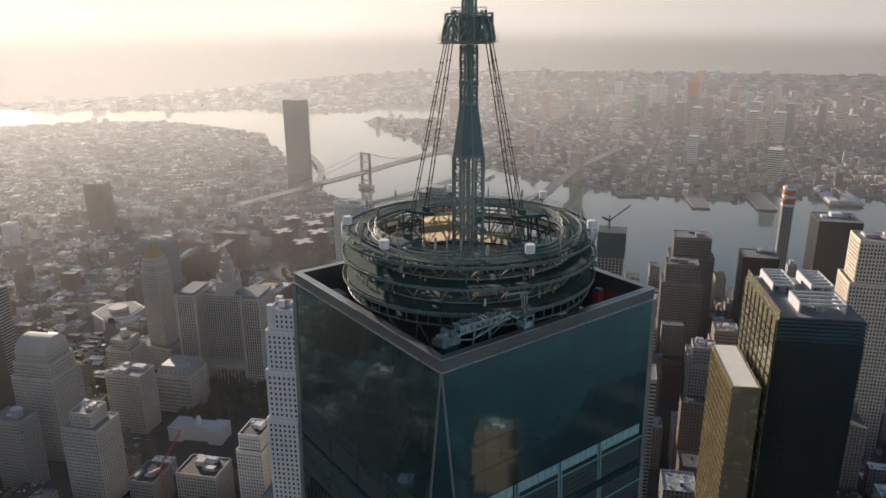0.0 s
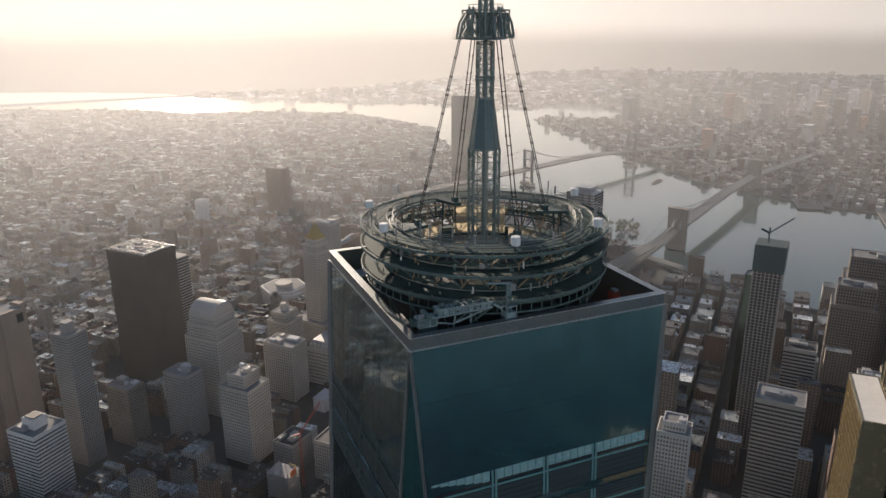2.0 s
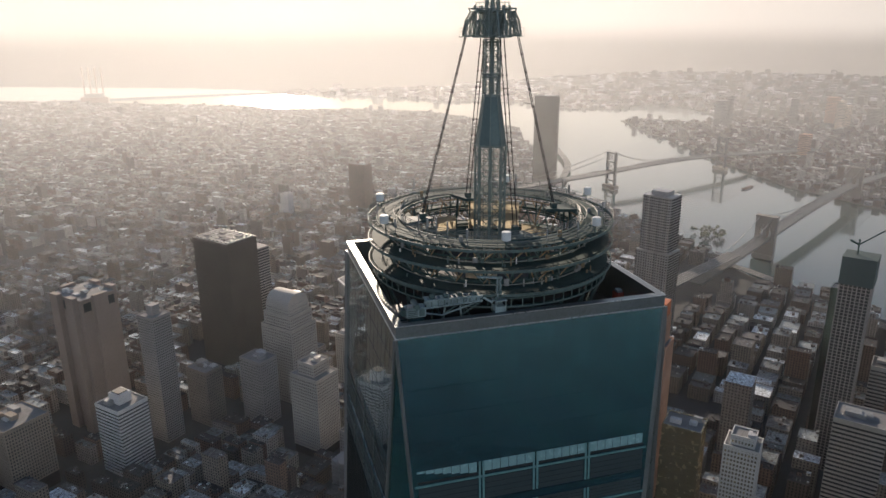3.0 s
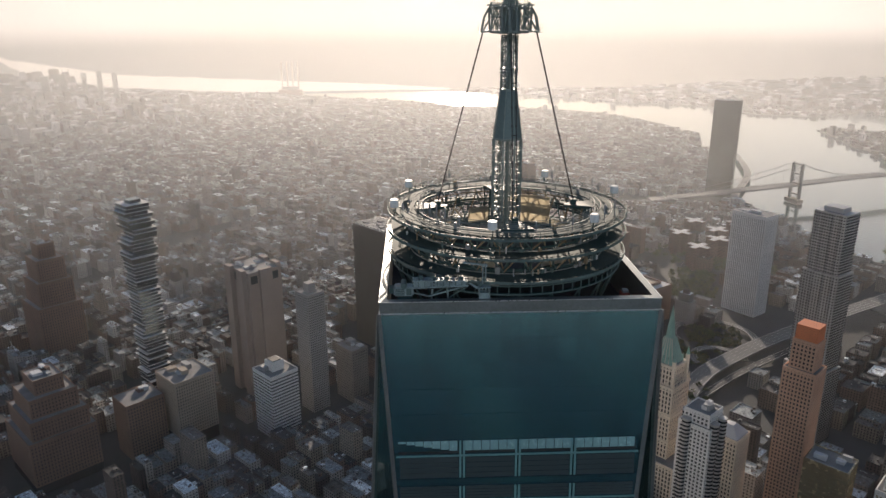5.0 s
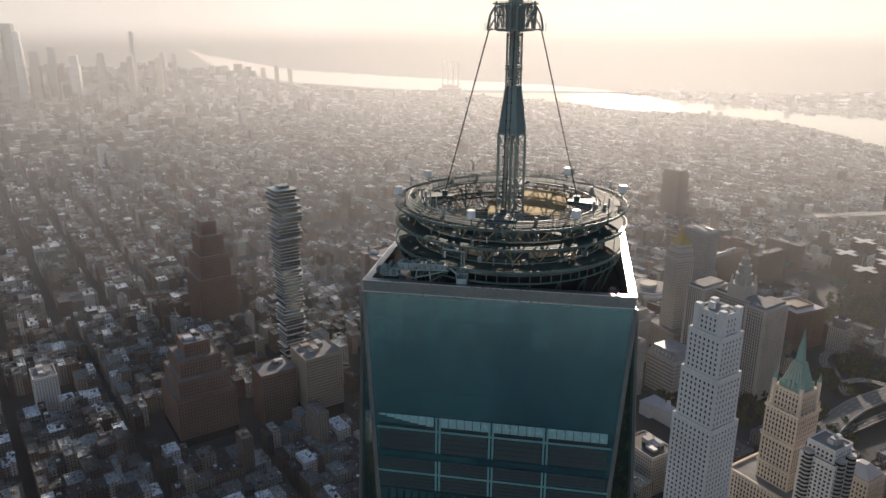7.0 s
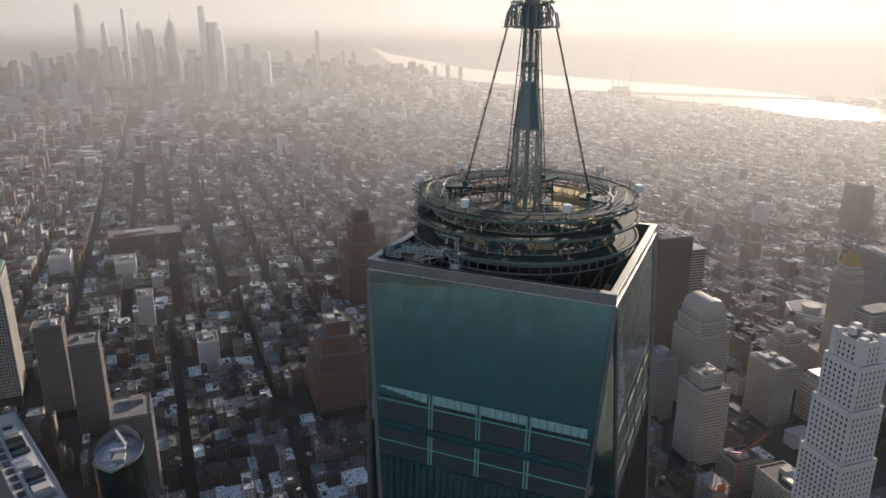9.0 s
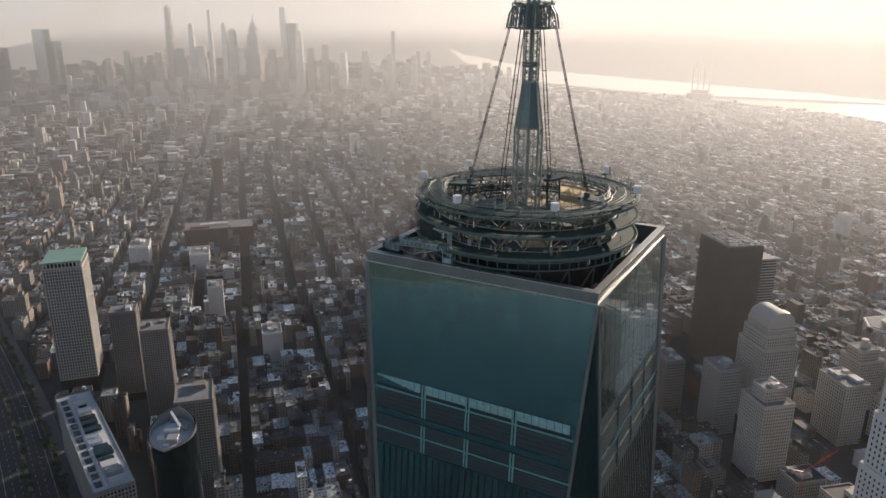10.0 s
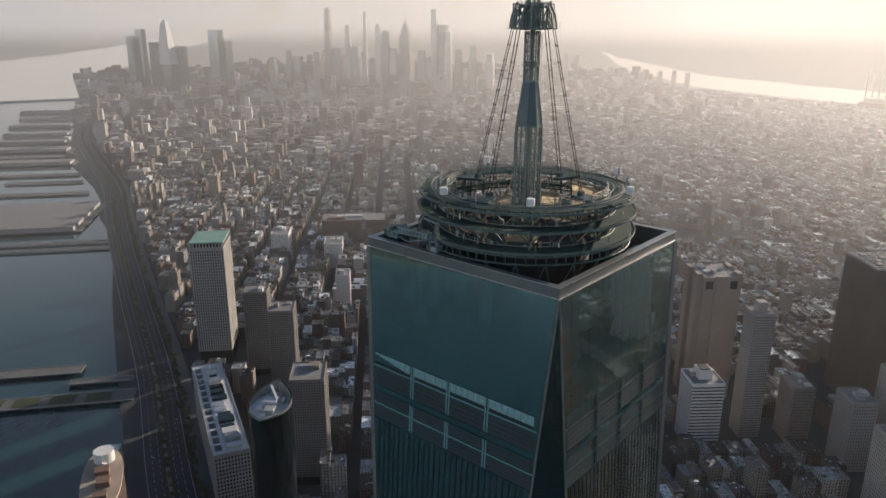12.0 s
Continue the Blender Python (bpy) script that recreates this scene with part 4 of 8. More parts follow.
# pole antennas standing on the top deck
for k, (a, r, h) in enumerate(((20, 19.6, 2.6), (24, 19.2, 3.4), (-25, 19.4, 2.8), (-38, 19.0, 3.0), (-64, 19.3, 2.6), (-83, 19.4, 2.3), (-120, 18.9, 2.5), (-132, 17.2, 3.0), (-139, 17.0, 3.2), (-145, 17.0, 3.0), (-151, 17.1, 3.1),
                               (95, 19.8, 3.0), (118, 19.8, 3.4), (150, 19.8, 2.6), (172, 19.6, 2.8), (55, 19.8, 3.2), (40, 19.5, 2.4), (200, 19.6, 2.4))):
    pa = thing("pole_antenna", "slim grey pole antenna standing on the ring's upper deck", "antenna", "pole antennas", m=pose(*polar(r, a, 426.5)))
    part("pole", tube(bmesh.new(), (0, 0, 0), (0, 0, h), 0.06, 8), M_locker, pa)
    part("foot_plate", box_bm(-0.25, -0.25, 0, 0.25, 0.25, 0.06), M_steel, pa)
    bm = tube(bmesh.new(), (0, 0, h * 0.45), (0, 0, h), 0.13 if k % 3 else 0.2, 8)
    part("radome", bm, M_locker, pa)


def antenna_drum(x, y, z):
    a = math.degrees(math.atan2(y, x))
    d = thing("antenna_drum", "white cylindrical antenna radome on a bracket at the deck edge", "antenna", "white antenna drums", m=pose(x, y, z, 0, 0, a))
    bm = bmesh.new()
    bmesh.ops.create_cone(bm, cap_ends=True, segments=20, radius1=0.72, radius2=0.72, depth=1.35, matrix=Matrix.Translation((0, 0, 0.1)))
    bmesh.ops.bevel(bm, geom=[e for e in bm.edges if e.calc_face_angle(0) > 1.0], offset=0.09, segments=2, affect="EDGES")
    part("radome", bm, M_white, d, smooth=False)
    part("bracket", beam(bmesh.new(), (-1.3, 0, -0.75), (0.2, 0, -0.6), 0.25, 0.2), M_steel, d)
    part("stem", tube(bmesh.new(), (-0.2, 0, -1.8), (-0.2, 0, -0.5), 0.1, 8), M_steel, d)


for x, y in ((-19.9, -5.2), (-4.5, -19.9), (12.1, -16.5), (20.5, 3.2), (10.2, 18.0), (-17.5, 9.9)):
    antenna_drum(x, y, 428.4)

# ---- the mast: braced eight-sided foot, faceted cone, slim braced shaft, bracket platform ----
mast = thing("mast", "dark green steel lattice mast with a faceted cone and bracket platform", "mast", m=pose(0, 0, 416.8))
MZ = -416.8


def lattice(z0, z1, r0, r1, bays, n=8, bar=0.17, thin=0.07, start=22.5):
    for k in range(n):
        a = start + 360 / n * k
        part("upright", beam(bmesh.new(), polar(r0, a, z0 + MZ), polar(r1, a, z1 + MZ), bar, bar), M_mast, mast)
    for i in range(bays + 1):
        f = i / bays
        r, zz = r0 + (r1 - r0) * f, z0 + (z1 - z0) * f + MZ
        for k in range(n):
            a = start + 360 / n * k
            part("tie", beam(bmesh.new(), polar(r, a, zz), polar(r, a + 360 / n, zz), thin * 1.3, thin * 1.3), M_mast, mast)
            if i < bays:
                g = (i + 1) / bays
                r2, z2 = r0 + (r1 - r0) * g, z0 + (z1 - z0) * g + MZ
                s = 1 if (i + k) % 2 else -1
                if k % 2 == 0 or bays > 8:
                    part("diagonal", beam(bmesh.new(), polar(r, a if s > 0 else a + 360 / n, zz), polar(r2, a + 360 / n if s > 0 else a, z2), thin, thin), M_mast, mast)


def faceted(z0, z1, r0, r1, n=8, start=22.5):
    bm = bmesh.new()
    lo = [bm.verts.new(polar(r0, start + 360 / n * k, z0 + MZ)) for k in range(n)]
    hi = [bm.verts.new(polar(r1, start + 360 / n * k, z1 + MZ)) for k in range(n)]
    for k in range(n):
        bm.faces.new((lo[k], lo[(k + 1) % n], hi[(k + 1) % n], hi[k]))
    bm.faces.new(lo[::-1])
    bm.faces.new(hi)
    return bm


lattice(416.8, 438.7, 2.6, 2.6, 11, bar=0.3, thin=0.12)
part("riser_tube", tube(bmesh.new(), (0, 0, 0), (0, 0, 438.7 + MZ), 0.32, 16), M_mast, mast)
for k in range(3):
    part("riser_pipe", tube(bmesh.new(), polar(1.1, 40 + 120 * k, 0), polar(1.1, 40 + 120 * k, 438.6 + MZ), 0.1, 8), M_pale_steel, mast)
for i in range(36):
    part("ladder_rung", beam(bmesh.new(), polar(1.1, 40, 0.6 + i * 0.6), polar(1.1, 160, 0.6 + i * 0.6), 0.06, 0.06), M_pale_steel, mast)
part("cone", faceted(438.7, 447.0, 2.62, 1.45), M_cone, mast, "blue-green faceted steel cone")
for k in range(8):
    part("cone_rib", beam(bmesh.new(), polar(2.64, 22.5 + 45 * k, 438.7 + MZ), polar(1.47, 22.5 + 45 * k, 447 + MZ), 0.12, 0.12), M_mast, mast)
for zz, rr in ((438.7, 2.7), (447.0, 1.56), (450.0, 1.66), (450.5, 1.66), (455.6, 1.55)):
    part("collar", faceted(zz - 0.16, zz + 0.16, rr, rr), M_mast, mast)
lattice(447.0, 456.0, 1.4, 1.4, 10, bar=0.22, thin=0.1)
part("shaft_core", tube(bmesh.new(), (0, 0, 447 + MZ), (0, 0, 456.4 + MZ), 0.4, 12), M_mast, mast)
part("platform_drum", faceted(456.2, 460.4, 1.75, 1.75, 12, 0), M_mast, mast)
# open frames between the arms: posts, top beams and crossed braces
for k in range(4):
    for s in (-1, 1):
        a, b = 90 * k + 45 + 17 * s, 90 * k + (90 if s > 0 else 0) - 10 * s
        part("frame_post", beam(bmesh.new(), polar(3.75, a, 456.5 + MZ), polar(3.75, a, 460.9 + MZ), 0.2, 0.2), M_mast, mast)
        for zz in (456.6, 460.8):
            part("frame_beam", beam(bmesh.new(), polar(3.75, a, zz + MZ), polar(3.9, b, zz + MZ), 0.2, 0.22), M_mast, mast)
    a0, a1 = 90 * k + 28, 90 * k + 62
    for zz in (456.6, 458.9, 460.8):
        part("frame_beam", beam(bmesh.new(), polar(3.75, a0, zz + MZ), polar(3.75, a1, zz + MZ), 0.2, 0.22), M_mast, mast)
    for p, q in ((a0, a1), (a1, a0)):
        part("frame_brace", beam(bmesh.new(), polar(3.75, p, 456.7 + MZ), polar(3.75, q, 460.7 + MZ), 0.14, 0.14), M_mast, mast)
        part("frame_stay", beam(bmesh.new(), polar(1.7, p, 460.4 + MZ), polar(3.75, p, 460.8 + MZ), 0.16, 0.16), M_mast, mast)
part("platform_floor", faceted(456.3, 456.5, 3.3, 3.3, 16, 0), M_mast, mast)
part("platform_cap", faceted(460.3, 460.55, 2.9, 2.9, 16, 0), M_mast, mast)
for k in range(4):
    a = 90 * k
    arm = part("arm", beam(bmesh.new(), polar(1.8, a, 456.6 + MZ), polar(4.9, a, 456.6 + MZ), 1.3, 0.25), M_mast, mast)
    for s in (-0.6, 0.6):
        side = polar(1, a + 90, 0) * s
        for p, q, w in (((1.8, 460.2), (3.6, 460.3), 0.26), ((3.6, 460.3), (4.35, 459.0), 0.26), ((4.35, 459.0), (4.8, 456.7), 0.3), ((1.9, 457.0), (3.6, 460.2), 0.2), ((3.4, 456.7), (3.6, 460.2), 0.2), ((3.5, 458.4), (4.5, 456.8), 0.16)):
            part("arm_member", beam(bmesh.new(), polar(p[0], a, p[1] + MZ) + side, polar(q[0], a, q[1] + MZ) + side, w, w), M_mast, arm)
    for rr in (4.2, 5.3):
        for s in (-0.8, 0.8):
            part("rail_post", tube(bmesh.new(), polar(rr, a, 456.6 + MZ) + polar(1, a + 90, 0) * s, polar(rr, a, 457.8 + MZ) + polar(1, a + 90, 0) * s, 0.03, 5), M_mast, arm)
    for h in (457.25, 457.8):
        part("rail", beam(bmesh.new(), polar(5.3, a, h + MZ) + polar(1, a + 90, 0) * 0.8, polar(5.3, a, h + MZ) - polar(1, a + 90, 0) * 0.8, 0.05, 0.05), M_mast, arm)
    part("lamp_pod", tube(bmesh.new(), polar(3.3, a + 12, 460.5 + MZ), polar(3.3, a + 12, 461.3 + MZ), 0.22, 10), M_mast, arm)
    part("walkway", beam(bmesh.new(), polar(4.0, a, 456.45 + MZ), polar(5.4, a, 456.45 + MZ), 1.8, 0.1), M_mast, arm)
for k in range(16):
    a = 22.5 * k
    part("platform_post", tube(bmesh.new(), polar(2.8, a, 460.5 + MZ), polar(2.8, a, 461.7 + MZ), 0.035, 5), M_mast, mast)
    part("platform_stay", beam(bmesh.new(), polar(3.2, a, 456.5 + MZ), polar(2.8, a, 460.4 + MZ), 0.12, 0.12), M_mast, mast)
for h in (461.1, 461.7):
    part("platform_rail", hoop(2.8, h + MZ, 0.035, 32), M_mast, mast)
lattice(460.4, 486.0, 1.15, 0.9, 14, bar=0.24, thin=0.09)
part("upper_core", tube(bmesh.new(), (0, 0, 460.4 + MZ), (0, 0, 486 + MZ), 0.35, 12), M_mast, mast)

# stay ropes in pairs from the platform arms to the ring, with clamps
for k in range(4):
    a = 90 * k
    stay = thing("stay_rope", "paired dark stay ropes with clamps between mast platform and ring", "cable", "mast stays", m=pose(*polar(12.2, a, 426.6)))
    top, foot = polar(4.55, a, 456.5), polar(12.2, a, 427.4)
    base = polar(12.2, a, 426.6)
    for s in (-0.34, 0.34):
        side = polar(1, a + 90, 0) * s
        part("rope", tube(bmesh.new(), top + side - base, foot + side - base, 0.085, 6), M_rope, stay)
        for i in range(1, 10):
            p = top.lerp(foot, i / 10) + side - base
            d = (foot - top).normalized()
            part("clamp", tube(bmesh.new(), p - d * 0.14, p + d * 0.14, 0.17, 8), M_rope, stay)
    for f in (0.27, 0.55, 0.82):
        p = top.lerp(foot, f) - base
        part("spreader", beam(bmesh.new(), p + polar(1, a + 90, 0) * 0.5, p - polar(1, a + 90, 0) * 0.5, 0.14, 0.14), M_rope, stay)
    part("anchor_block", box_bm(-0.5, -0.5, -0.2, 0.5, 0.5, 1.0), M_steel, stay, m=pose(0, 0, 0, 0, 0, a))
    wedge = bmesh.new()
    ra, rb = 10.6 - 12.2, 16.0 - 12.2
    vs = [wedge.verts.new(v) for v in ((ra, -0.6, -0.4), (ra, 0.6, -0.4), (rb, 2.6, -0.4), (rb, -2.6, -0.4), (ra, -0.6, 0.1), (ra, 0.6, 0.1), (rb, 2.6, 0.1), (rb, -2.6, 0.1))]
    for f in ((3, 2, 1, 0), (4, 5, 6, 7), (0, 1, 5, 4), (1, 2, 6, 5), (2, 3, 7, 6), (3, 0, 4, 7)):
        wedge.faces.new([vs[i] for i in f])
    part("anchor_plate", wedge, M_steel, stay, m=pose(0, 0, 0, 0, 0, a))
    for dy in (-1.2, 1.2):
        part("anchor_prop", tube(bmesh.new(), (2.6, dy, -0.4), (3.2, dy * 1.2, -7.1), 0.2), M_steel, stay, m=pose(0, 0, 0, 0, 0, a))

# ---- facade maintenance crane parked along the parapet ----
crane = thing("maintenance_crane", "weathered pale teal facade maintenance crane parked on the roof edge", "crane", m=pose(-17.7, -18.6, 410.2))
CZ = 7.9
bm = box_bm(-1.6, -0.9, 0, 0.6, 0.9, CZ - 1.4)
bmesh.ops.bevel(bm, geom=bm.edges, offset=0.12, segments=1, affect="EDGES")
part("pedestal", bm, M_steel, crane)
bm = box_bm(-2.2, -1.0, CZ - 1.2, 0.9, 1.0, CZ + 0.35)
bmesh.ops.bevel(bm, geom=bm.edges, offset=0.18, segments=2, affect="EDGES")
part("winch_house", bm, M_crane, crane)
for i in range(4):
    part("house_louvre", beam(bmesh.new(), (-1.9, -1.03, CZ - 0.9 + i * 0.28), (-0.5, -1.03, CZ - 0.9 + i * 0.28), 0.05, 0.12), M_steel, crane)
part("house_hatch", box_bm(-0.2, -1.06, CZ - 0.95, 0.6, -0.98, CZ + 0.1), M_rim, crane)
part("counterweight", box_bm(-2.9, -0.7, CZ - 0.8, -2.15, 0.7, CZ + 0.1), M_steel, crane)
part("winch_drum", tube(bmesh.new(), (-0.6, -1.3, CZ + 0.55), (-0.6, 1.3, CZ + 0.55), 0.45, 14), M_rim, crane)
part("winch_motor", tube(bmesh.new(), (-1.9, -0.5, CZ + 0.6), (-1.1, -0.5, CZ + 0.6), 0.3, 10), M_locker, crane)


def boom_at(f, s, h):
    return Vector((0.8 + 8.7 * f, s * (0.75 - 0.15 * f) - 0.9 * f, CZ + 0.1 + 0.55 * f + h * (1.15 - 0.35 * f)))


for s in (-1, 1):
    for h in (0, 1):
        part("boom_chord", beam(bmesh.new(), boom_at(0, s, h), boom_at(1, s, h), 0.24, 0.24), M_crane, crane)
    for i in range(9):
        f, g = i / 9, (i + 1) / 9
        part("boom_lace", beam(bmesh.new(), boom_at(f, s, i % 2), boom_at(g, s, 1 - i % 2), 0.12, 0.12), M_crane, crane)
        part("boom_upright", beam(bmesh.new(), boom_at(g, s, 0), boom_at(g, s, 1), 0.11, 0.11), M_rim, crane)
    bm = bmesh.new()
    for f0, f1 in ((0.02, 0.36), (0.40, 0.68), (0.72, 0.96)):
        v = [bm.verts.new(boom_at(f, s * q, h)) for q in (0.9, 0.82) for f, h in ((f0, 0.12), (f1, 0.12), (f1, 0.9), (f0, 0.9))]
        for q in ((0, 1, 2, 3), (7, 6, 5, 4), (0, 4, 5, 1), (1, 5, 6, 2), (2, 6, 7, 3), (3, 7, 4, 0)):
            bm.faces.new([v[i] for i in q])
    part("boom_panel", bm, M_crane, crane, "weathered pale teal side panel")
for i in range(11):
    f = (i + 0.3) / 11
    part("boom_plate", beam(bmesh.new(), boom_at(f, -1.05, 1.08), boom_at(f, 1.05, 1.08), 0.32, 0.08), (M_crane, M_rim, M_locker)[i % 3], crane)
for f in (0.15, 0.38, 0.62, 0.88):
    q = boom_at(f, 0.4, 1.1)
    part("boom_gear", box_bm(q.x - 0.35, q.y - 0.3, q.z, q.x + 0.35, q.y + 0.3, q.z + 0.45), M_rim, crane)
for p, q, r in (((9.5, -0.9, CZ + 1.1), (11.0, -1.5, CZ + 0.2), 0.2), ((11.0, -1.5, CZ + 0.2), (12.0, -1.8, CZ + 1.5), 0.15), ((3.4, -0.5, CZ - 1.4), (9.6, -1.0, CZ + 0.5), 0.14), ((3.2, 0.4, 0.0), (4.0, -0.3, CZ + 0.2), 0.16), ((7.0, -0.6, 0.0), (6.2, -0.6, CZ + 0.4), 0.16),
                ((3.4, -0.5, CZ - 1.4), (6.2, -0.6, CZ + 0.2), 0.1), ((6.2, -0.6, CZ - 1.9), (9.4, -1.0, CZ + 0.3), 0.12), ((0.9, 0.0, CZ - 1.0), (3.4, -0.5, CZ - 1.4), 0.14)):
    part("strut", tube(bmesh.new(), p, q, r, 8), M_crane if r > 0.13 else M_rim, crane)
for i in range(5):
    q = boom_at(0.1 + i * 0.18, -1, -0.25)
    part("hose", tube(bmesh.new(), q, boom_at(0.28 + i * 0.18, -1, -0.25 + 0.08 * (i % 2)), 0.05, 5), M_rope, crane)

lift = thing("davit_lift", "pale teal davit post with jib and work cage", "crane", m=pose(-5.7, -20.3, 410.2))
for dx, dy in ((-0.24, -0.24), (0.24, -0.24), (0.24, 0.24), (-0.24, 0.24)):
    part("post", beam(bmesh.new(), (dx, dy, 0), (dx, dy, 12.2), 0.14, 0.14), M_crane, lift)
for i in range(14):
    zz = 0.4 + i * 0.84
    s = 1 if i % 2 else -1
    part("post_lace", beam(bmesh.new(), (-0.24 * s, -0.24, zz), (0.24 * s, -0.24, zz + 0.8), 0.07, 0.07), M_rim, lift)
    part("post_lace", beam(bmesh.new(), (-0.24, 0.24 * s, zz), (-0.24, -0.24 * s, zz + 0.8), 0.07, 0.07), M_rim, lift)
part("jib", beam(bmesh.new(), (-3.4, 0.2, 12.4), (0.5, -0.1, 12.0), 0.26, 0.3), M_crane, lift)
part("jib_stay", tube(bmesh.new(), (-3.0, 0.2, 12.3), (-0.2, 0, 10.8), 0.07), M_rim, lift)
for dx in (-0.8, 0.8):
    for dy in (-1.1, 0.6):
        part("cage_post", beam(bmesh.new(), (dx, dy, 6.6), (dx, dy, 8.7), 0.12, 0.12), M_crane, lift)
part("cage_floor", box_bm(-0.9, -1.2, 6.5, 0.9, 0.7, 6.75), M_rim, lift)
part("cage_box", box_bm(-0.7, -1.0, 6.75, 0.7, 0.5, 7.7), M_crane, lift)
part("cage_roof", box_bm(-0.95, -1.25, 8.6, 0.95, 0.75, 8.75), M_crane, lift)
for dx, dz in ((-0.6, 9.0), (0.5, 9.3), (0.0, 9.9)):
    part("sheave", tube(bmesh.new(), (dx, -0.7, dz), (dx, -0.4, dz), 0.3, 12), M_rim, lift)

tank = thing("roof_machine", "small faded red machine housing on the sunk roof", "machine", m=pose(19.0, -12.9, 410.2))
bm = box_bm(-0.7, -0.9, 0, 0.7, 0.9, 4.3)
bmesh.ops.bevel(bm, geom=bm.edges, offset=0.15, segments=2, affect="EDGES")
part("housing", bm, M_red, tank)
part("lid", box_bm(-0.45, -0.6, 4.3, 0.45, 0.6, 4.7), M_locker, tank)
for x, y, w, d, h in ((15.5, -17.5, 5, 2.4, 3.2), (-17.5, 15.5, 3, 4, 3.8), (17.8, 14.0, 3, 5, 4.0), (12.0, -18.8, 4.2, 1.6, 4.6), (-18.5, -8.0, 2.0, 4.5, 3.6)):
    unit = thing("roof_unit", "dark louvred plant unit on the sunk roof", "machine", "roof plant units", m=pose(x, y, 410.2))
    bm = box_bm(-w / 2, -d / 2, 0, w / 2, d / 2, h)
    bmesh.ops.bevel(bm, geom=bm.edges, offset=0.08, segments=1, affect="EDGES")
    part("casing", bm, M_locker, unit)
    for i in range(5):
        part("louvre", beam(bmesh.new(), (-w / 2 + 0.2, -d / 2 - 0.03, 0.5 + i * 0.5), (w / 2 - 0.2, -d / 2 - 0.03, 0.5 + i * 0.5), 0.06, 0.2), M_steel, unit)
# the low blocks north of the tower, then the grid beyond, the east side and the far bank
def dist(e, n):
    return math.hypot(e, n)


district(near_city, [MANHATTAN], sow(-100, 60, 1700, 1150, lambda e, n: dist(e, n) > 130 and n < 1000 - 0.15 * e), 28, (58, 96), (11, 12), (10, 27), low_rise(14, 32, 0.08, 56), even=0.4)
def downtown(e, n):
    x, y = en(e, n)
    if y > 470:
        return rng.uniform(40, 62) if rng.random() < 0.07 else rng.uniform(14, 30)
    return rng.uniform(60, 120) if rng.random() < 0.16 else rng.uniform(22, 56)


district(near_city, [MANHATTAN], sow(60, -1300, 1500, 60, lambda e, n: dist(e, n) > 170), 32, (56, 62), (12, 13), (18, 28), downtown, even=0.3)
district(mid_city, [MANHATTAN], sow(-100, 900, 1900, 2150, lambda e, n: n >= 1000 - 0.15 * e and e < 1500), 29, (130, 58), (13, 19), (12, 29), low_rise(14, 32, 0.06, 60), even=0.35)
district(mid_city, [MANHATTAN], sow(1400, -500, 4100, 2300, lambda e, n: e >= 1500 or n < 300), 22, (150, 50), (13, 17), (11, 25), low_rise(13, 24, 0.04, 48), even=0.5)
district(far_city, [MANHATTAN], sow(-200, 2100, 4500, 3700, None), 29, (62, 240), (17, 28), (24, 31), lambda e, n: rng.uniform(14, 24) if e > 3300 else low_rise(15, 38, 0.08, 80)(e, n), 0.3, False)


def midtown(e, n):
    near = math.exp(-((math.hypot(e - 2300, n - 4700)) / 1100) ** 2)
    return rng.uniform(20, 60) + near * rng.random() ** 1.5 * 165 + (rng.uniform(20, 60) if rng.random() < 0.15 else 0)


district(far_city, [MANHATTAN], sow(-200, 3700, 5200, 6200, lambda e, n: dist(e, n) < min(6100, edge(*en(e, n)) - 20)), 29, (62, 240), (17, 30), (44, 31), midtown, 0.0, False)
district(far_city, [BROOKLYN], sow(900, -4200, 4500, 4500, lambda e, n: dist(e, n) <= 3600), 40, (58, 130), (15, 20), (13, 20), low_rise(6, 17, 0.035, 48), 0.15, False, skip=0.25)
district(far_city, [BROOKLYN], sow(900, -4200, 4500, 4500, lambda e, n: 3600 < dist(e, n) <= 4300), 24, (60, 150), (18, 24), (18, 24), low_rise(6, 18, 0.04, 48), 0.1, False, skip=0.25)
district(far_city, [BROOKLYN], sow(2000, -6300, 6300, 6200, lambda e, n: 4300 < dist(e, n) < min(6400, edge(*en(e, n)) - 20)), 30, (90, 300), (24, 40), (40, 45), low_rise(8, 24, 0.05, 60), 0.0, False)
district(far_city, [BROOKLYN, JERSEY], sow(-12000, -12000, 12500, 12500, lambda e, n: 6400 < dist(e, n) < edge(*en(e, n)) - 60), 35, (260, 620), (70, 90), (130, 120), low_rise(10, 30, 0.12, 75), 0.0, False)
district(far_city, [JERSEY], sow(-3500, 1000, 2000, 6400, lambda e, n: dist(e, n) < edge(*en(e, n)) - 20), 20, (90, 260), (22, 30), (44, 45), low_rise(9, 26, 0.07, 80), 0.0, False)


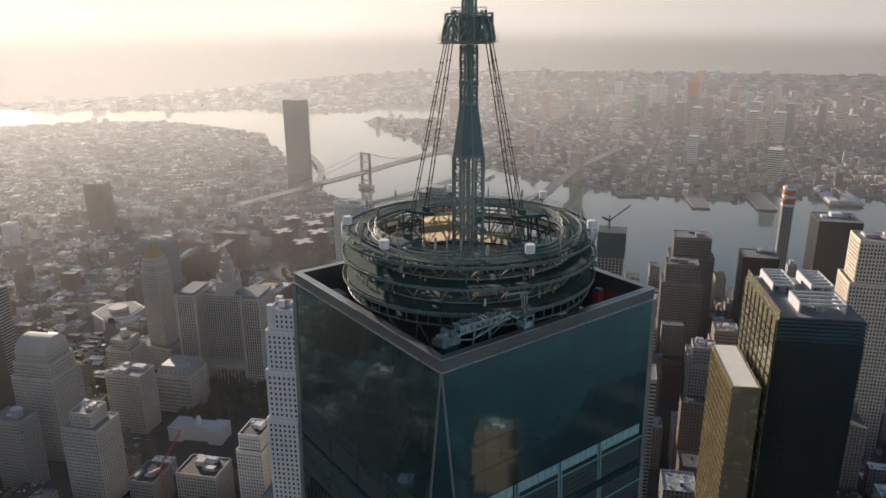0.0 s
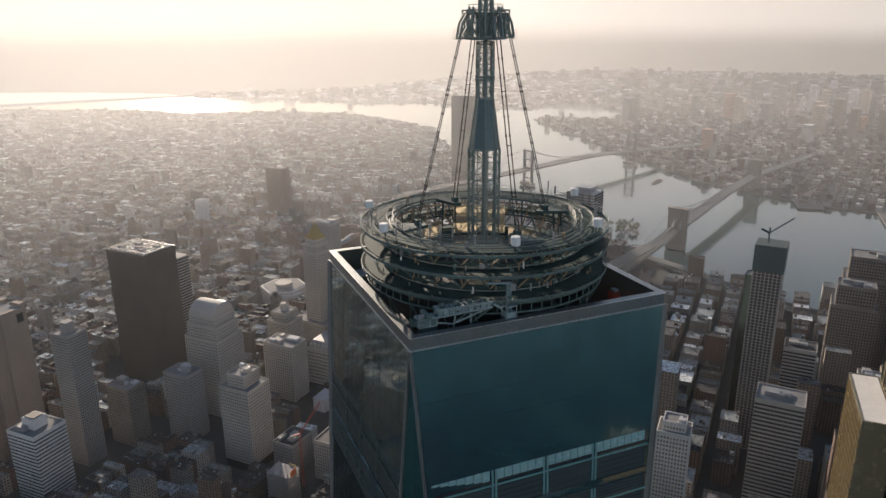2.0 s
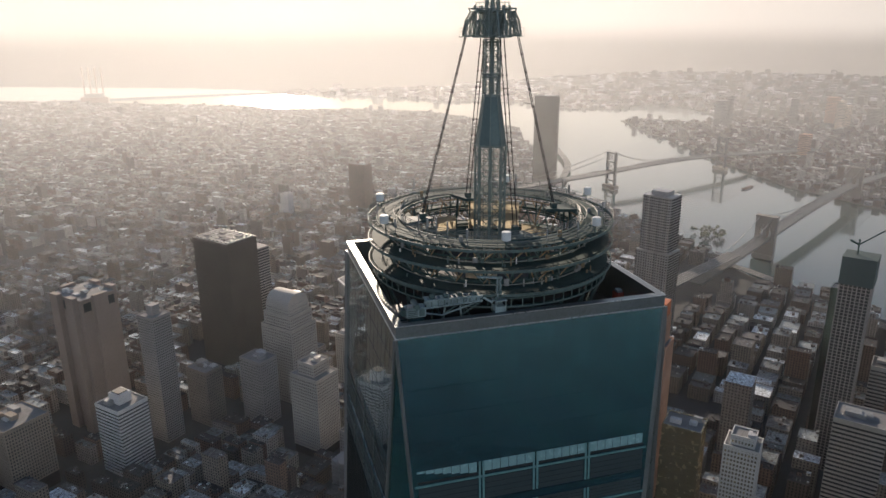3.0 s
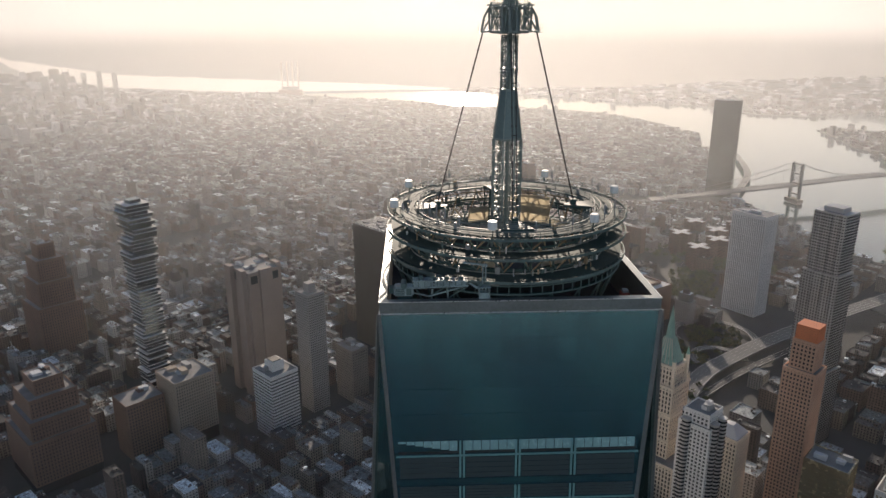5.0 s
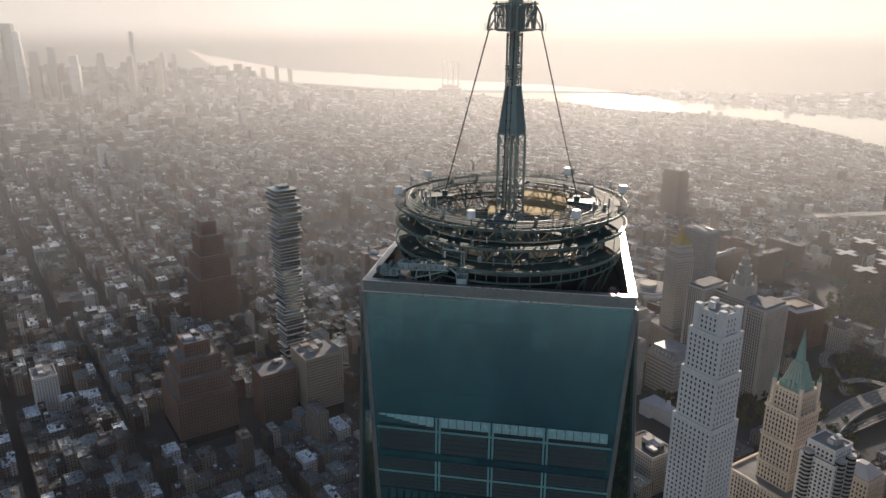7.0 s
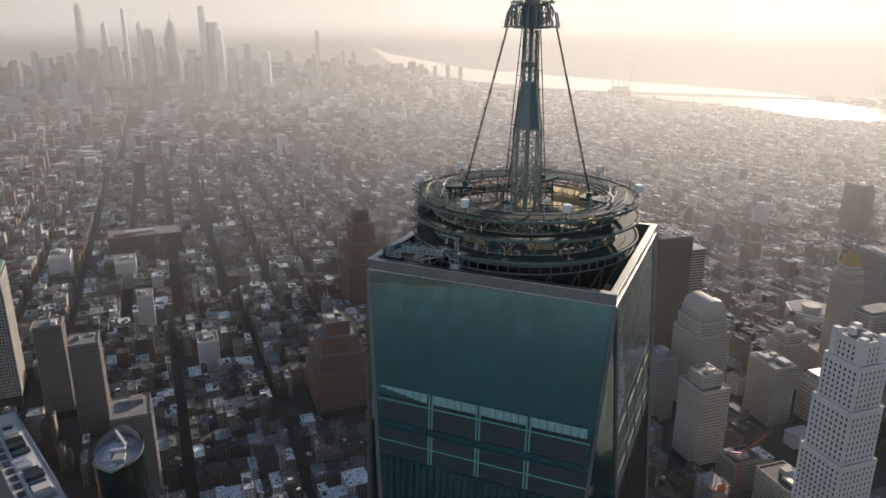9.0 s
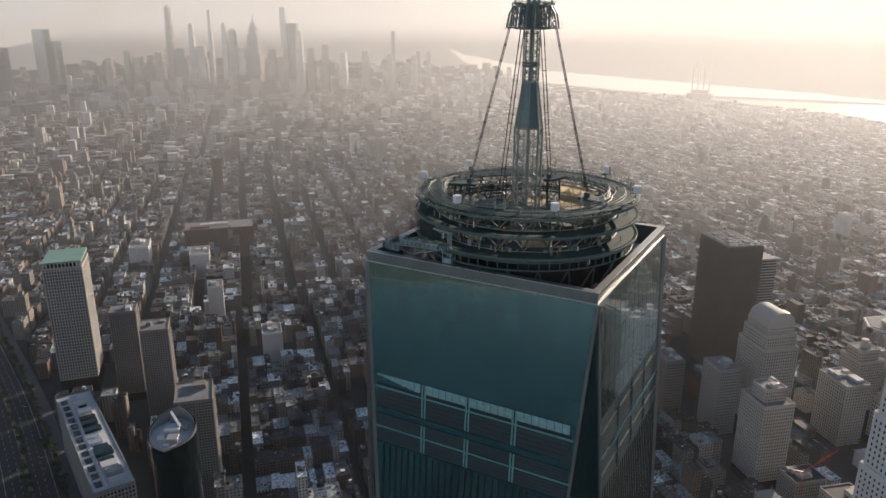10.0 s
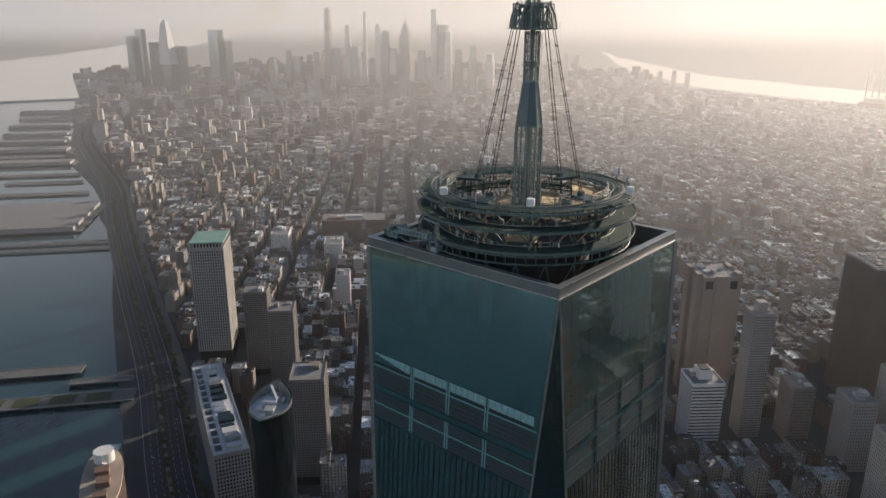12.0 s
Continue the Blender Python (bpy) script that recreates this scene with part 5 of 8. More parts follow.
def house(x, y, w, d, turn, h):
    """One party-wall building by itself: walls with a recessed roof, bulkhead, tank and roof machines."""
    hs = thing("house", "flat-roofed masonry city house with rows of small windows", "building", "houses of the near blocks", m=pose(x, y, 0, 0, 0, math.degrees(turn)))
    fb = Fabric()
    fb.block(0, 0, w, d, 0.0, 0, h)
    fb.clutter(0, 0, w, d, 0.0, h, rng.randrange(4, 10))
    walls = fb.make("walls", (M_house, M_houseroof))
    walls.parent = hs
    for _ in range(rng.choice((1, 1, 2))):
        a, b = rng.uniform(2.5, 5), rng.uniform(2.5, 5)
        ox, oy = rng.uniform(-0.3, 0.3) * max(0, w - 6), rng.uniform(-0.3, 0.3) * max(0, d - 6)
        part("bulkhead", box_bm(ox - a / 2, oy - b / 2, h - 0.9, ox + a / 2, oy + b / 2, h + rng.uniform(1.6, 3.4)), rng.choice((M_tan_brick, M_brown_brick, M_grey_conc, M_membrane)), hs)
    for _ in range(rng.randrange(0, 4)):
        ox, oy = rng.uniform(-0.42, 0.42) * (w - 2), rng.uniform(-0.42, 0.42) * (d - 2)
        part("roof_machine", box_bm(ox - 0.8, oy - 1.1, h - 0.9, ox + 0.8, oy + 1.1, h + 0.5), rng.choice((M_membrane, M_locker)), hs)
    if h > 22 and rng.random() < 0.4:
        ox, oy = rng.uniform(-0.3, 0.3) * w, rng.uniform(-0.3, 0.3) * d
        bm = tube(bmesh.new(), (ox, oy, h + 2.2), (ox, oy, h + 5.2), 1.7, 10)
        tube(bm, (ox, oy, h + 5.2), (ox, oy, h + 6.4), 1.8, 10, 0.1)
        tk = part("water_tank", bm, M_tankwood, hs, "weathered wooden water tank")
        for sx, sy in ((-1, -1), (1, -1), (1, 1), (-1, 1)):
            part("tank_leg", beam(bmesh.new(), (ox + sx, oy + sy, h - 0.9), (ox + sx, oy + sy, h + 2.2), 0.2, 0.2), M_steel, tk)


SINGLE.sort(key=lambda s: math.hypot(s[0] + 60, s[1] - 60))
for s in SINGLE[:184]:
    house(*s)
for s in SINGLE[184:]:
    near_city.block(s[0], s[1], s[2], s[3], s[4], 0, s[5])
    near_city.clutter(s[0], s[1], s[2], s[3], s[4], s[5], rng.randrange(3, 9))
near_city.make("city_blocks_near", (M_fabric, M_roofs))
mid_city.make("city_blocks_middle", (M_fabric, M_roofs))
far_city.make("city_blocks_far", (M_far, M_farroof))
for ob_name in ("city_blocks_near", "city_blocks_middle", "city_blocks_far"):
    tagged(bpy.data.objects[ob_name], "dense masonry city blocks with flat grey roofs", "buildings", kind="stuff")

# ---- single tall buildings ----
def bearing_turn(b):
    e, n = math.sin(radians(b)), math.cos(radians(b))
    return math.degrees(math.atan2(e * SB + n * CB, e * CB - n * SB))


def ring_bars(w, d, z0, z1, t, proud):
    """A closed band round a w x d plan."""
    bm = bmesh.new()
    a, b = w / 2 + proud, d / 2 + proud
    box_bm(-a, -b, z0, a, -b + t, z1, bm)
    box_bm(-a, b - t, z0, a, b, z1, bm)
    box_bm(-a, -b + t, z0, -a + t, b - t, z1, bm)
    box_bm(a - t, -b + t, z0, a, b - t, z1, bm)
    return bm


def tower_block(name, label, x, y, bear, tiers, wall, glass=None, bay=3.2, storey=3.7, pier=0.45, sill=0.42, fine=False, roof=None, ribbon=False, tops=3, see=0.0, category="office building"):
    """A tower in tiers (width, depth, foot, head): dark glass core behind real piers and spandrel bands, parapets and roof machines."""
    b = thing(name, label, category, m=pose(x, y, 0, 0, 0, bearing_turn(bear)))
    glass, roof = glass or M_dark_glass, roof or M_gravel
    for w, d, za, zb in tiers:
        part("window_core", box_bm(-w / 2 + 0.35, -d / 2 + 0.35, za, w / 2 - 0.35, d / 2 - 0.35, zb - 0.9), glass, b)
        lo = max(za, see)
        nf = max(1, round((zb - lo) / storey))
        st = (zb - lo) / nf
        band = st * sill
        if fine:
            me = as_mesh("spandrel", ring_bars(w, d, 0, band, 0.5, 0.0), wall)
            for i in range(nf):
                part("spandrel", me, None, b, m=pose(0, 0, lo + i * st))
        else:
            bm = bmesh.new()
            for i in range(nf):
                z = lo + i * st
                box_bm(-w / 2, -d / 2, z, w / 2, -d / 2 + 0.5, z + band, bm)
                box_bm(-w / 2, d / 2 - 0.5, z, w / 2, d / 2, z + band, bm)
                box_bm(-w / 2, -d / 2 + 0.5, z, -w / 2 + 0.5, d / 2 - 0.5, z + band, bm)
                box_bm(w / 2 - 0.5, -d / 2 + 0.5, z, w / 2, d / 2 - 0.5, z + band, bm)
            part("spandrel_grid", bm, wall, b)["kind"] = "stuff"
        if not ribbon:
            joined = bmesh.new()
            for length, other, axis in ((w, d, 0), (d, w, 1)):
                n = max(2, round(length / bay))
                pw = length / n * pier
                me = None if not fine else as_mesh("pier", box_bm(-pw / 2, -0.3, 0, pw / 2, 0.3, zb - lo - 0.05) if axis == 0 else box_bm(-0.3, -pw / 2, 0, 0.3, pw / 2, zb - lo - 0.05), wall)
                for i in range(n + 1):
                    u = -length / 2 + pw / 2 + (length - pw) * i / n
                    for s in (-1, 1):
                        px, py = (u, s * (other / 2 - 0.2)) if axis == 0 else (s * (other / 2 - 0.2), u)
                        if fine:
                            part("pier", me, None, b, m=pose(px, py, lo))
                        elif axis == 0:
                            box_bm(px - pw / 2, py - 0.3, lo, px + pw / 2, py + 0.3, zb - 0.05, joined)
                        else:
                            box_bm(px - 0.3, py - pw / 2, lo, px + 0.3, py + pw / 2, zb - 0.05, joined)
            if fine:
                joined.free()
            else:
                part("pier_grid", joined, wall, b)["kind"] = "stuff"
        part("parapet", ring_bars(w, d, zb - st * 0.45, zb + 0.6, 0.7, 0.12), wall, b)
        part("roof", box_bm(-w / 2 + 0.5, -d / 2 + 0.5, zb - 0.9, w / 2 - 0.5, d / 2 - 0.5, zb - 0.3), roof, b)
    w, d, _, zb = tiers[-1]
    r = random.Random(int(abs(x * 7 + y * 3)))
    for i in range(tops):
        a, c, h = r.uniform(0.12, 0.34) * w, r.uniform(0.12, 0.34) * d, r.uniform(1.5, 5.0)
        ox, oy = r.uniform(-0.3, 0.3) * w, r.uniform(-0.3, 0.3) * d
        bm = box_bm(ox - a / 2, oy - c / 2, zb - 0.3, ox + a / 2, oy + c / 2, zb - 0.3 + h)
        part("plant_housing", bm, r.choice((wall, M_membrane, M_locker)), b)
    return b


def lens_ring(r, z0, z1, n):
    """A closed prism of n sides."""
    bm = bmesh.new()
    bmesh.ops.create_cone(bm, cap_ends=True, segments=n, radius1=r, radius2=r, depth=z1 - z0, matrix=Matrix.Translation((0, 0, (z0 + z1) / 2)))
    return bm


def pyramid(w, d, z0, z1, top=0.0):
    bm = bmesh.new()
    lo = [bm.verts.new((sx * w / 2, sy * d / 2, z0)) for sx, sy in ((-1, -1), (1, -1), (1, 1), (-1, 1))]
    hi = [bm.verts.new((sx * w / 2 * top, sy * d / 2 * top, z1)) for sx, sy in ((-1, -1), (1, -1), (1, 1), (-1, 1))]
    for k in range(4):
        bm.faces.new((lo[k], lo[(k + 1) % 4], hi[(k + 1) % 4], hi[k]))
    bm.faces.new(lo[::-1])
    if top > 0:
        bm.faces.new(hi)
    return bm


# white slender residential tower
t30 = tower_block("residential_tower", "slender white limestone residential tower with small punched windows", 108, 323, 30, [(31, 28, 0, 205), (28, 25, 205, 240), (25, 22, 240, 268), (21, 18, 268, 282)], M_white_stone, bay=3.4, storey=3.7, pier=0.52, sill=0.46, fine=True, see=60, tops=2)
for sx in (-1, 1):
    for sy in (-1, 1):
        part("crown_pier", box_bm(sx * 9 - 2, sy * 7.6 - 2, 268, sx * 9 + 2, sy * 7.6 + 2, 285), M_white_stone, t30)

# municipal building: wings, colonnade and wedding-cake tower
mu = thing("municipal_building", "broad pale granite municipal building with wings and stepped tower", "civic building", m=pose(228, 792, 0, 0, 0, -46))
for nm, x0, y0, x1, y1, h in (("main_block", -48, -2, 48, 24, 116), ("wing", -58, -26, -30, 22, 121), ("wing", 30, -26, 58, 22, 121)):
    blk = part(nm, box_bm(x0 + 0.7, y0 + 0.7, 0, x1 - 0.7, y1 - 0.7, h), M_dark_glass, mu)
    bm = bmesh.new()
    for i in range(30):
        box_bm(x0 + 0.3, y0 + 0.3, i * h / 30, x1 - 0.3, y1 - 0.3, i * h / 30 + h / 30 * (0.26 if 4 < i < 28 else 0.4), bm)
    part("floor_band", bm, M_pale_stone, blk)["kind"] = "stuff"
    bm = bmesh.new()
    n = round((x1 - x0) / 3.2)
    for sx in (x0, x1 - 2.2):
        for sy in (y0, y1 - 2.2):
            box_bm(sx - 0.1, sy - 0.1, 0, sx + 2.3, sy + 2.3, h, bm)
    for i in range(1, n):
        u = x0 + (x1 - x0) * i / n
        box_bm(u - 0.6, y0 - 0.15, 0, u + 0.6, y1 + 0.15, h, bm)
    n = round((y1 - y0) / 3.2)
    for i in range(1, n):
        u = y0 + (y1 - y0) * i / n
        box_bm(x0 - 0.15, u - 0.6, 0, x1 + 0.15, u + 0.6, h, bm)
    part("pier_grid", bm, M_pale_stone, blk)["kind"] = "stuff"
    part("cornice", box_bm(x0 - 1.2, y0 - 1.2, h, x1 + 1.2, y1 + 1.2, h + 1.6), M_pale_stone, blk)
    part("attic", box_bm(x0 + 3, y0 + 3, h + 1.6, x1 - 3, y1 - 3, h + 5), M_gravel, blk)
for i in range(12):
    part("column", tube(bmesh.new(), (-27.5 + i * 5, -22, 0), (-27.5 + i * 5, -22, 22), 1.1, 10), M_pale_stone, mu)
part("colonnade_beam", box_bm(-30, -24, 22, 30, -3, 26), M_pale_stone, mu)
for r, z0, z1, n in ((13, 116, 134, 4), (9.5, 134, 148, 12), (7.2, 148, 159, 12), (4.6, 159, 168, 12)):
    bm = bmesh.new()
    bmesh.ops.create_cone(bm, cap_ends=True, segments=n, radius1=r * (1.41 if n == 4 else 1), radius2=r * (1.35 if n == 4 else 0.97), depth=z1 - z0, matrix=Matrix.Translation((0, 10, (z0 + z1) / 2)) @ Matrix.Rotation(radians(45 if n == 4 else 15), 4, "Z"))
    tier = part("tower_tier", bm, M_pale_stone, mu)
    for k in range(12):
        part("tier_column", tube(bmesh.new(), polar(r * 1.02, 30 * k, z0) + Vector((0, 10, 0)), polar(r * 1.02, 30 * k, z1) + Vector((0, 10, 0)), 0.7, 6), M_pale_stone, tier)
    part("tier_cornice", tube(bmesh.new(), (0, 10, z1 - 0.8), (0, 10, z1 + 0.6), r * 1.12, 16), M_pale_stone, tier)
for sx in (-1, 1):
    for sy in (-1, 1):
        part("corner_turret", tube(bmesh.new(), (sx * 10, 10 + sy * 10, 134), (sx * 10, 10 + sy * 10, 146), 2.2, 8, 1.2), M_pale_stone, mu)
part("finial", tube(bmesh.new(), (0, 10, 168), (0, 10, 180), 3.2, 10, 0.3), M_pale_stone, mu)

ch = tower_block("courthouse_tower", "tall granite courthouse tower with a dull gilt pyramid roof", 168, 887, 40, [(58, 46, 0, 34), (27, 27, 34, 138), (24, 24, 138, 150), (20, 20, 150, 157)], M_pale_stone, bay=3.3, storey=3.8, pier=0.5, tops=0)
part("pyramid_roof", pyramid(20, 20, 157.6, 180), M_gilt, ch, "dull gilt pyramid roof")
part("roof_lantern", tube(bmesh.new(), (0, 0, 178), (0, 0, 184), 1.2, 8, 0.6), M_gilt, ch)
tower_block("courthouse_slab", "grey stone slab office tower behind the courthouses", 225, 1075, 35, [(62, 30, 0, 60), (54, 24, 60, 128)], M_grey_conc, bay=3.0, sill=0.5)
fo = tower_block("federal_office", "pale stepped granite office tower with a rounded crown", 5, 740, 32, [(50, 44, 0, 100), (44, 38, 100, 116), (38, 34, 116, 127)], M_pale_stone, bay=3.1, storey=3.9, pier=0.5, fine=False, tops=0)
crown = bmesh.new()
arc = [(17 * math.cos(math.pi * q / 12), 127.6 + 13 * math.sin(math.pi * q / 12)) for q in range(13)]
ends = [[crown.verts.new((sx, yy, zz)) for yy, zz in arc] for sx in (-18, 18)]
for q in range(12):
    crown.faces.new((ends[0][q], ends[0][q + 1], ends[1][q + 1], ends[1][q]))
crown.faces.new(ends[0])
crown.faces.new(ends[1][::-1])
bmesh.ops.recalc_face_normals(crown, faces=crown.faces)
part("barrel_crown", crown, M_pale_stone, fo, "rounded barrel-vaulted crown")
part("crown_recess", box_bm(-6, -19.6, 118, 6, -16.6, 134), M_inner, fo)
for q in range(5):
    part("crown_band", box_bm(-19.4, -17.5, 117 + q * 2.0, 19.4, 17.5, 117.5 + q * 2.0), M_pale_stone, fo)
jv = tower_block("black_office_slab", "tall dark bronze ribbed office slab with a gridded roof", -64, 866, 33, [(68, 50, 0, 179)], M_bronze_wall, M_bronze_wall, bay=1.7, storey=3.9, pier=0.4, sill=0.25, tops=0)
for i in range(9):
    part("roof_beam", box_bm(-32 + i * 7.8, -23, 178.7, -31 + i * 7.8, 23, 181.2), M_locker, jv)
for i in range(5):
    part("roof_beam", box_bm(-32, -22 + i * 10.6, 178.7, 32, -21.2 + i * 10.6, 180.8), M_locker, jv)
for ox, oy in ((-20, -8), (-4, 6), (10, -6), (20, 12), (-16, 12)):
    part("plant_housing", box_bm(ox - 4, oy - 3.4, 178.7, ox + 4, oy + 3.4, 182.4), M_gravel, jv)
part("side_slab", box_bm(-27, -52, 0, 14, -25.4, 158), M_grey_conc, jv)
bm = bmesh.new()
for i in range(40):
    box_bm(-27.3, -52.3, 2 + i * 3.9, 14.3, -25.3, 3.6 + i * 3.9, bm)
part("side_bands", bm, M_dark_glass, jv)["kind"] = "stuff"

# windowless telephone exchange
ex = thing("windowless_tower", "massive windowless brown granite exchange tower with shafts", "tower", m=pose(-220, 741, 0, 0, 0, bearing_turn(30)))
ex.scale = (1.2, 1.2, 1.0)
part("body", box_bm(-22, -18, 0, 22, 18, 164), M_pink_granite, ex)
for x0, y0, x1, y1 in ((-26, -7, -21.9, 7), (21.9, -7, 26, 7), (-17, -23, -6, -17.9), (6, -23, 17, -17.9), (-17, 17.9, -6, 23), (6, 17.9, 17, 23)):
    part("shaft", box_bm(x0, y0, 0, x1, y1, 167.5), M_pink_granite, ex)
for x0, y0, x1, y1 in ((-5, -18.2, 5, -17.6), (-5, 17.6, 5, 18.2), (-22.2, 8.5, -21.6, 16), (-22.2, -16, -21.6, -8.5), (21.6, 8.5, 22.2, 16)):
    part("vent_opening", box_bm(x0, y0, 150, x1, y1, 160), M_inner, ex)
part("roof", box_bm(-21, -17, 164, 21, 17, 164.4), M_gravel, ex)
for ox, oy, r in ((-8, 3, 2.6), (4, -6, 3.2), (11, 8, 2.2), (-13, -9, 2.4)):
    part("dish_antenna", tube(bmesh.new(), (ox, oy, 165), (ox + 1, oy - 1.2, 167.4), 0.5, 12, r), M_white, ex)
for i in range(7):
    a, c = rng.uniform(2, 6), rng.uniform(2, 6)
    ox, oy = rng.uniform(-16, 16), rng.uniform(-12, 12)
    part("plant_housing", box_bm(ox - a / 2, oy - c / 2, 164.4, ox + a / 2, oy + c / 2, 164.4 + rng.uniform(1.5, 4)), rng.choice((M_locker, M_membrane, M_pink_granite)), ex)

tt = tower_block("apartment_tower", "slim dark brick apartment tower with a square roof house", -142, 680, 30, [(25, 24, 0, 152)], M_grey_conc, bay=2.6, storey=3.1, pier=0.3, sill=0.5, tops=1)
part("roof_house", box_bm(-5, -5, 152, 5, 5, 163), M_grey_conc, tt)
wb = tower_block("white_ribbon_block", "white office block with ribbon windows and a white penthouse", -178, 628, 30, [(37, 36, 0, 79)], M_white_stone, bay=3.0, storey=3.9, sill=0.55, ribbon=True, fine=True, tops=2)
part("penthouse", box_bm(-8, -7, 79, 8, 8, 90), M_white_stone, wb)
part("penthouse_cap", box_bm(-6, -5, 90, 6, 6, 91), M_inner, wb)

# stacked glass tower: every storey shifts
st = thing("stacked_glass_tower", "slender pale glass tower of shifted stacked storeys and balconies", "skyscraper", m=pose(-346, 714, 0, 0, 0, bearing_turn(28)))
st.scale = (1.13, 1.13, 1.03)
r = random.Random(5)
z = 0.0
for i in range(60):
    h = 4.1
    k = 1.0 if i < 44 else 1.12
    w, d = (24 + r.uniform(-2.0, 2.0)) * k, (24 + r.uniform(-2.0, 2.0)) * k
    ox, oy = (r.uniform(-1.4, 1.4), r.uniform(-1.4, 1.4)) if i < 44 else (r.uniform(-3.5, 3.5), r.uniform(-3.5, 3.5))
    part("storey", box_bm(ox - w / 2 + 0.8, oy - d / 2 + 0.8, z, ox + w / 2 - 0.8, oy + d / 2 - 0.8, z + h - 0.5), M_blue_glass, st)
    part("floor_slab", box_bm(ox - w / 2, oy - d / 2, z + h - 0.5, ox + w / 2, oy + d / 2, z + h), M_white_stone, st)
    z += h
part("roof_box", box_bm(-6, -6, z, 6, 6, z + 4), M_blue_glass, st)

tower_block("brown_stepped_tower", "massive brown brick setback tower with a flat crown", -528, 848, 29, [(64, 58, 0, 82), (54, 46, 82, 116), (42, 36, 116, 146), (24, 22, 146, 166)], M_brown_brick, bay=3.4, storey=4.0, pier=0.6, sill=0.4)
hud = tower_block("brown_exchange_building", "broad brown brick setback building with a stepped crown", -400, 560, 30, [(74, 66, 0, 58), (66, 56, 58, 78), (50, 46, 78, 98), (34, 28, 98, 114)], M_brown_brick, bay=3.2, storey=3.9, pier=0.58, sill=0.42, fine=True, see=10, tops=6)
tower_block("tan_loft_block", "tan brick loft block with regular windows", -277, 619, 30, [(46, 46, 0, 82)], M_tan_brick, bay=2.9, storey=3.7, fine=True, see=15, tops=4)
tower_block("brown_loft_block", "brown brick loft block beside a taller tan block", -322, 596, 30, [(36, 42, 0, 66)], M_brown_brick, bay=3.2, storey=3.8, tops=3)
g = tower_block("green_crowned_tower", "grey stone office tower with a green loggia crown", -775, 392, 26, [(56, 44, 0, 168)], M_grey_stone, bay=3.1, storey=4.0, pier=0.42, sill=0.34, tops=1, fine=True, see=20)
for i in range(11):
    for s in (-1, 1):
        part("loggia_post", box_bm(-27 + i * 5.3, s * 21 - 0.6, 168, -25.8 + i * 5.3, s * 21 + 0.6, 174), M_grey_conc, g)
        part("loggia_post", box_bm(s * 27 - 0.6, -21 + i * 4.1, 168, s * 27 + 0.6, -19.8 + i * 4.1, 174), M_pale_stone, g)
part("loggia_core", box_bm(-23, -17, 168, 23, 17, 174), M_teal_glass, g)
part("green_roof", box_bm(-28, -22, 174, 28, 22, 176), M_copper, g)
for x, y, w, d, h in ((-690, 402, 28, 30, 119), (-612, 384, 34, 30, 121), (-454, 296, 40, 34, 120)):
    s = tower_block("brown_apartment_tower", "brown concrete apartment tower with stacked balconies", x, y, 28, [(w, d, 0, h)], M_grey_brown, bay=2.7, storey=2.9, pier=0.4, sill=0.42, tops=2, fine=(x > -500), see=10)
    for k in (-1, 1):
        for q in (-0.28, 0.28):
            bm = bmesh.new()
            for i in range(int((h - 20) / 2.9)):
                box_bm(q * w - 2.2, k * d / 2 - 1.3, 14 + i * 2.9, q * w + 2.2, k * d / 2 + 1.3, 15.2 + i * 2.9, bm)
            part("balcony_stack", bm, M_grey_conc, s)["kind"] = "stuff"
for x, y, w, d, h in ((-757, 611, 30, 22, 72), (-606, 566, 36, 26, 48), (-1075, 730, 50, 34, 54), (-963, 770, 52, 34, 48), (68, 1573, 22, 20, 70)):
    tower_block("white_apartment_block", "white brick apartment block with regular windows", x, y, 28, [(w, d, 0, h)], M_white_stone, bay=3.1, storey=3.0, pier=0.5, sill=0.5, tops=3, category="apartment building")
for x, y, w, d, h, mt in ((-1313, 1837, 60, 30, 80, M_grey_conc), (-1250, 1800, 40, 26, 92, M_grey_conc), (-1400, 1860, 44, 28, 84, M_white_stone), (-1023, 879, 60, 130, 62, M_brown_brick), (-1381, 1225, 26, 24, 108, M_brown_brick), (-1575, 898, 30, 24, 72, M_orange), (250, 1620, 46, 30, 120, M_brown_brick), (263, 1667, 30, 46, 100, M_brown_brick)):
    tower_block("mid_rise_block", "plain masonry mid-rise block among low houses", x, y, 28, [(w, d, 0, h)], mt if mt is not M_orange else M_tan_brick, bay=3.4, storey=3.3, tops=3, category="apartment building")

# rounded dark glass tower with a framed white roof
gt = thing("rounded_glass_tower", "dark curved glass residential tower with a pale open roof", "skyscraper", m=pose(-254, 111, 0, 0, 0, bearing_turn(38)))


def lens(w, d, z0, z1, n=36, p=3.2):
    bm = bmesh.new()
    ring = []
    for k in range(n):
        a = 2 * math.pi * k / n
        c, s = math.cos(a), math.sin(a)
        ring.append((w / 2 * math.copysign(abs(c) ** (2 / p), c), d / 2 * math.copysign(abs(s) ** (2 / p), s)))
    lo, hi = [bm.verts.new((x, y, z0)) for x, y in ring], [bm.verts.new((x, y, z1)) for x, y in ring]
    for k in range(n):
        bm.faces.new((lo[k], lo[(k + 1) % n], hi[(k + 1) % n], hi[k]))
    bm.faces.new(lo[::-1])
    bm.faces.new(hi)
    return bm


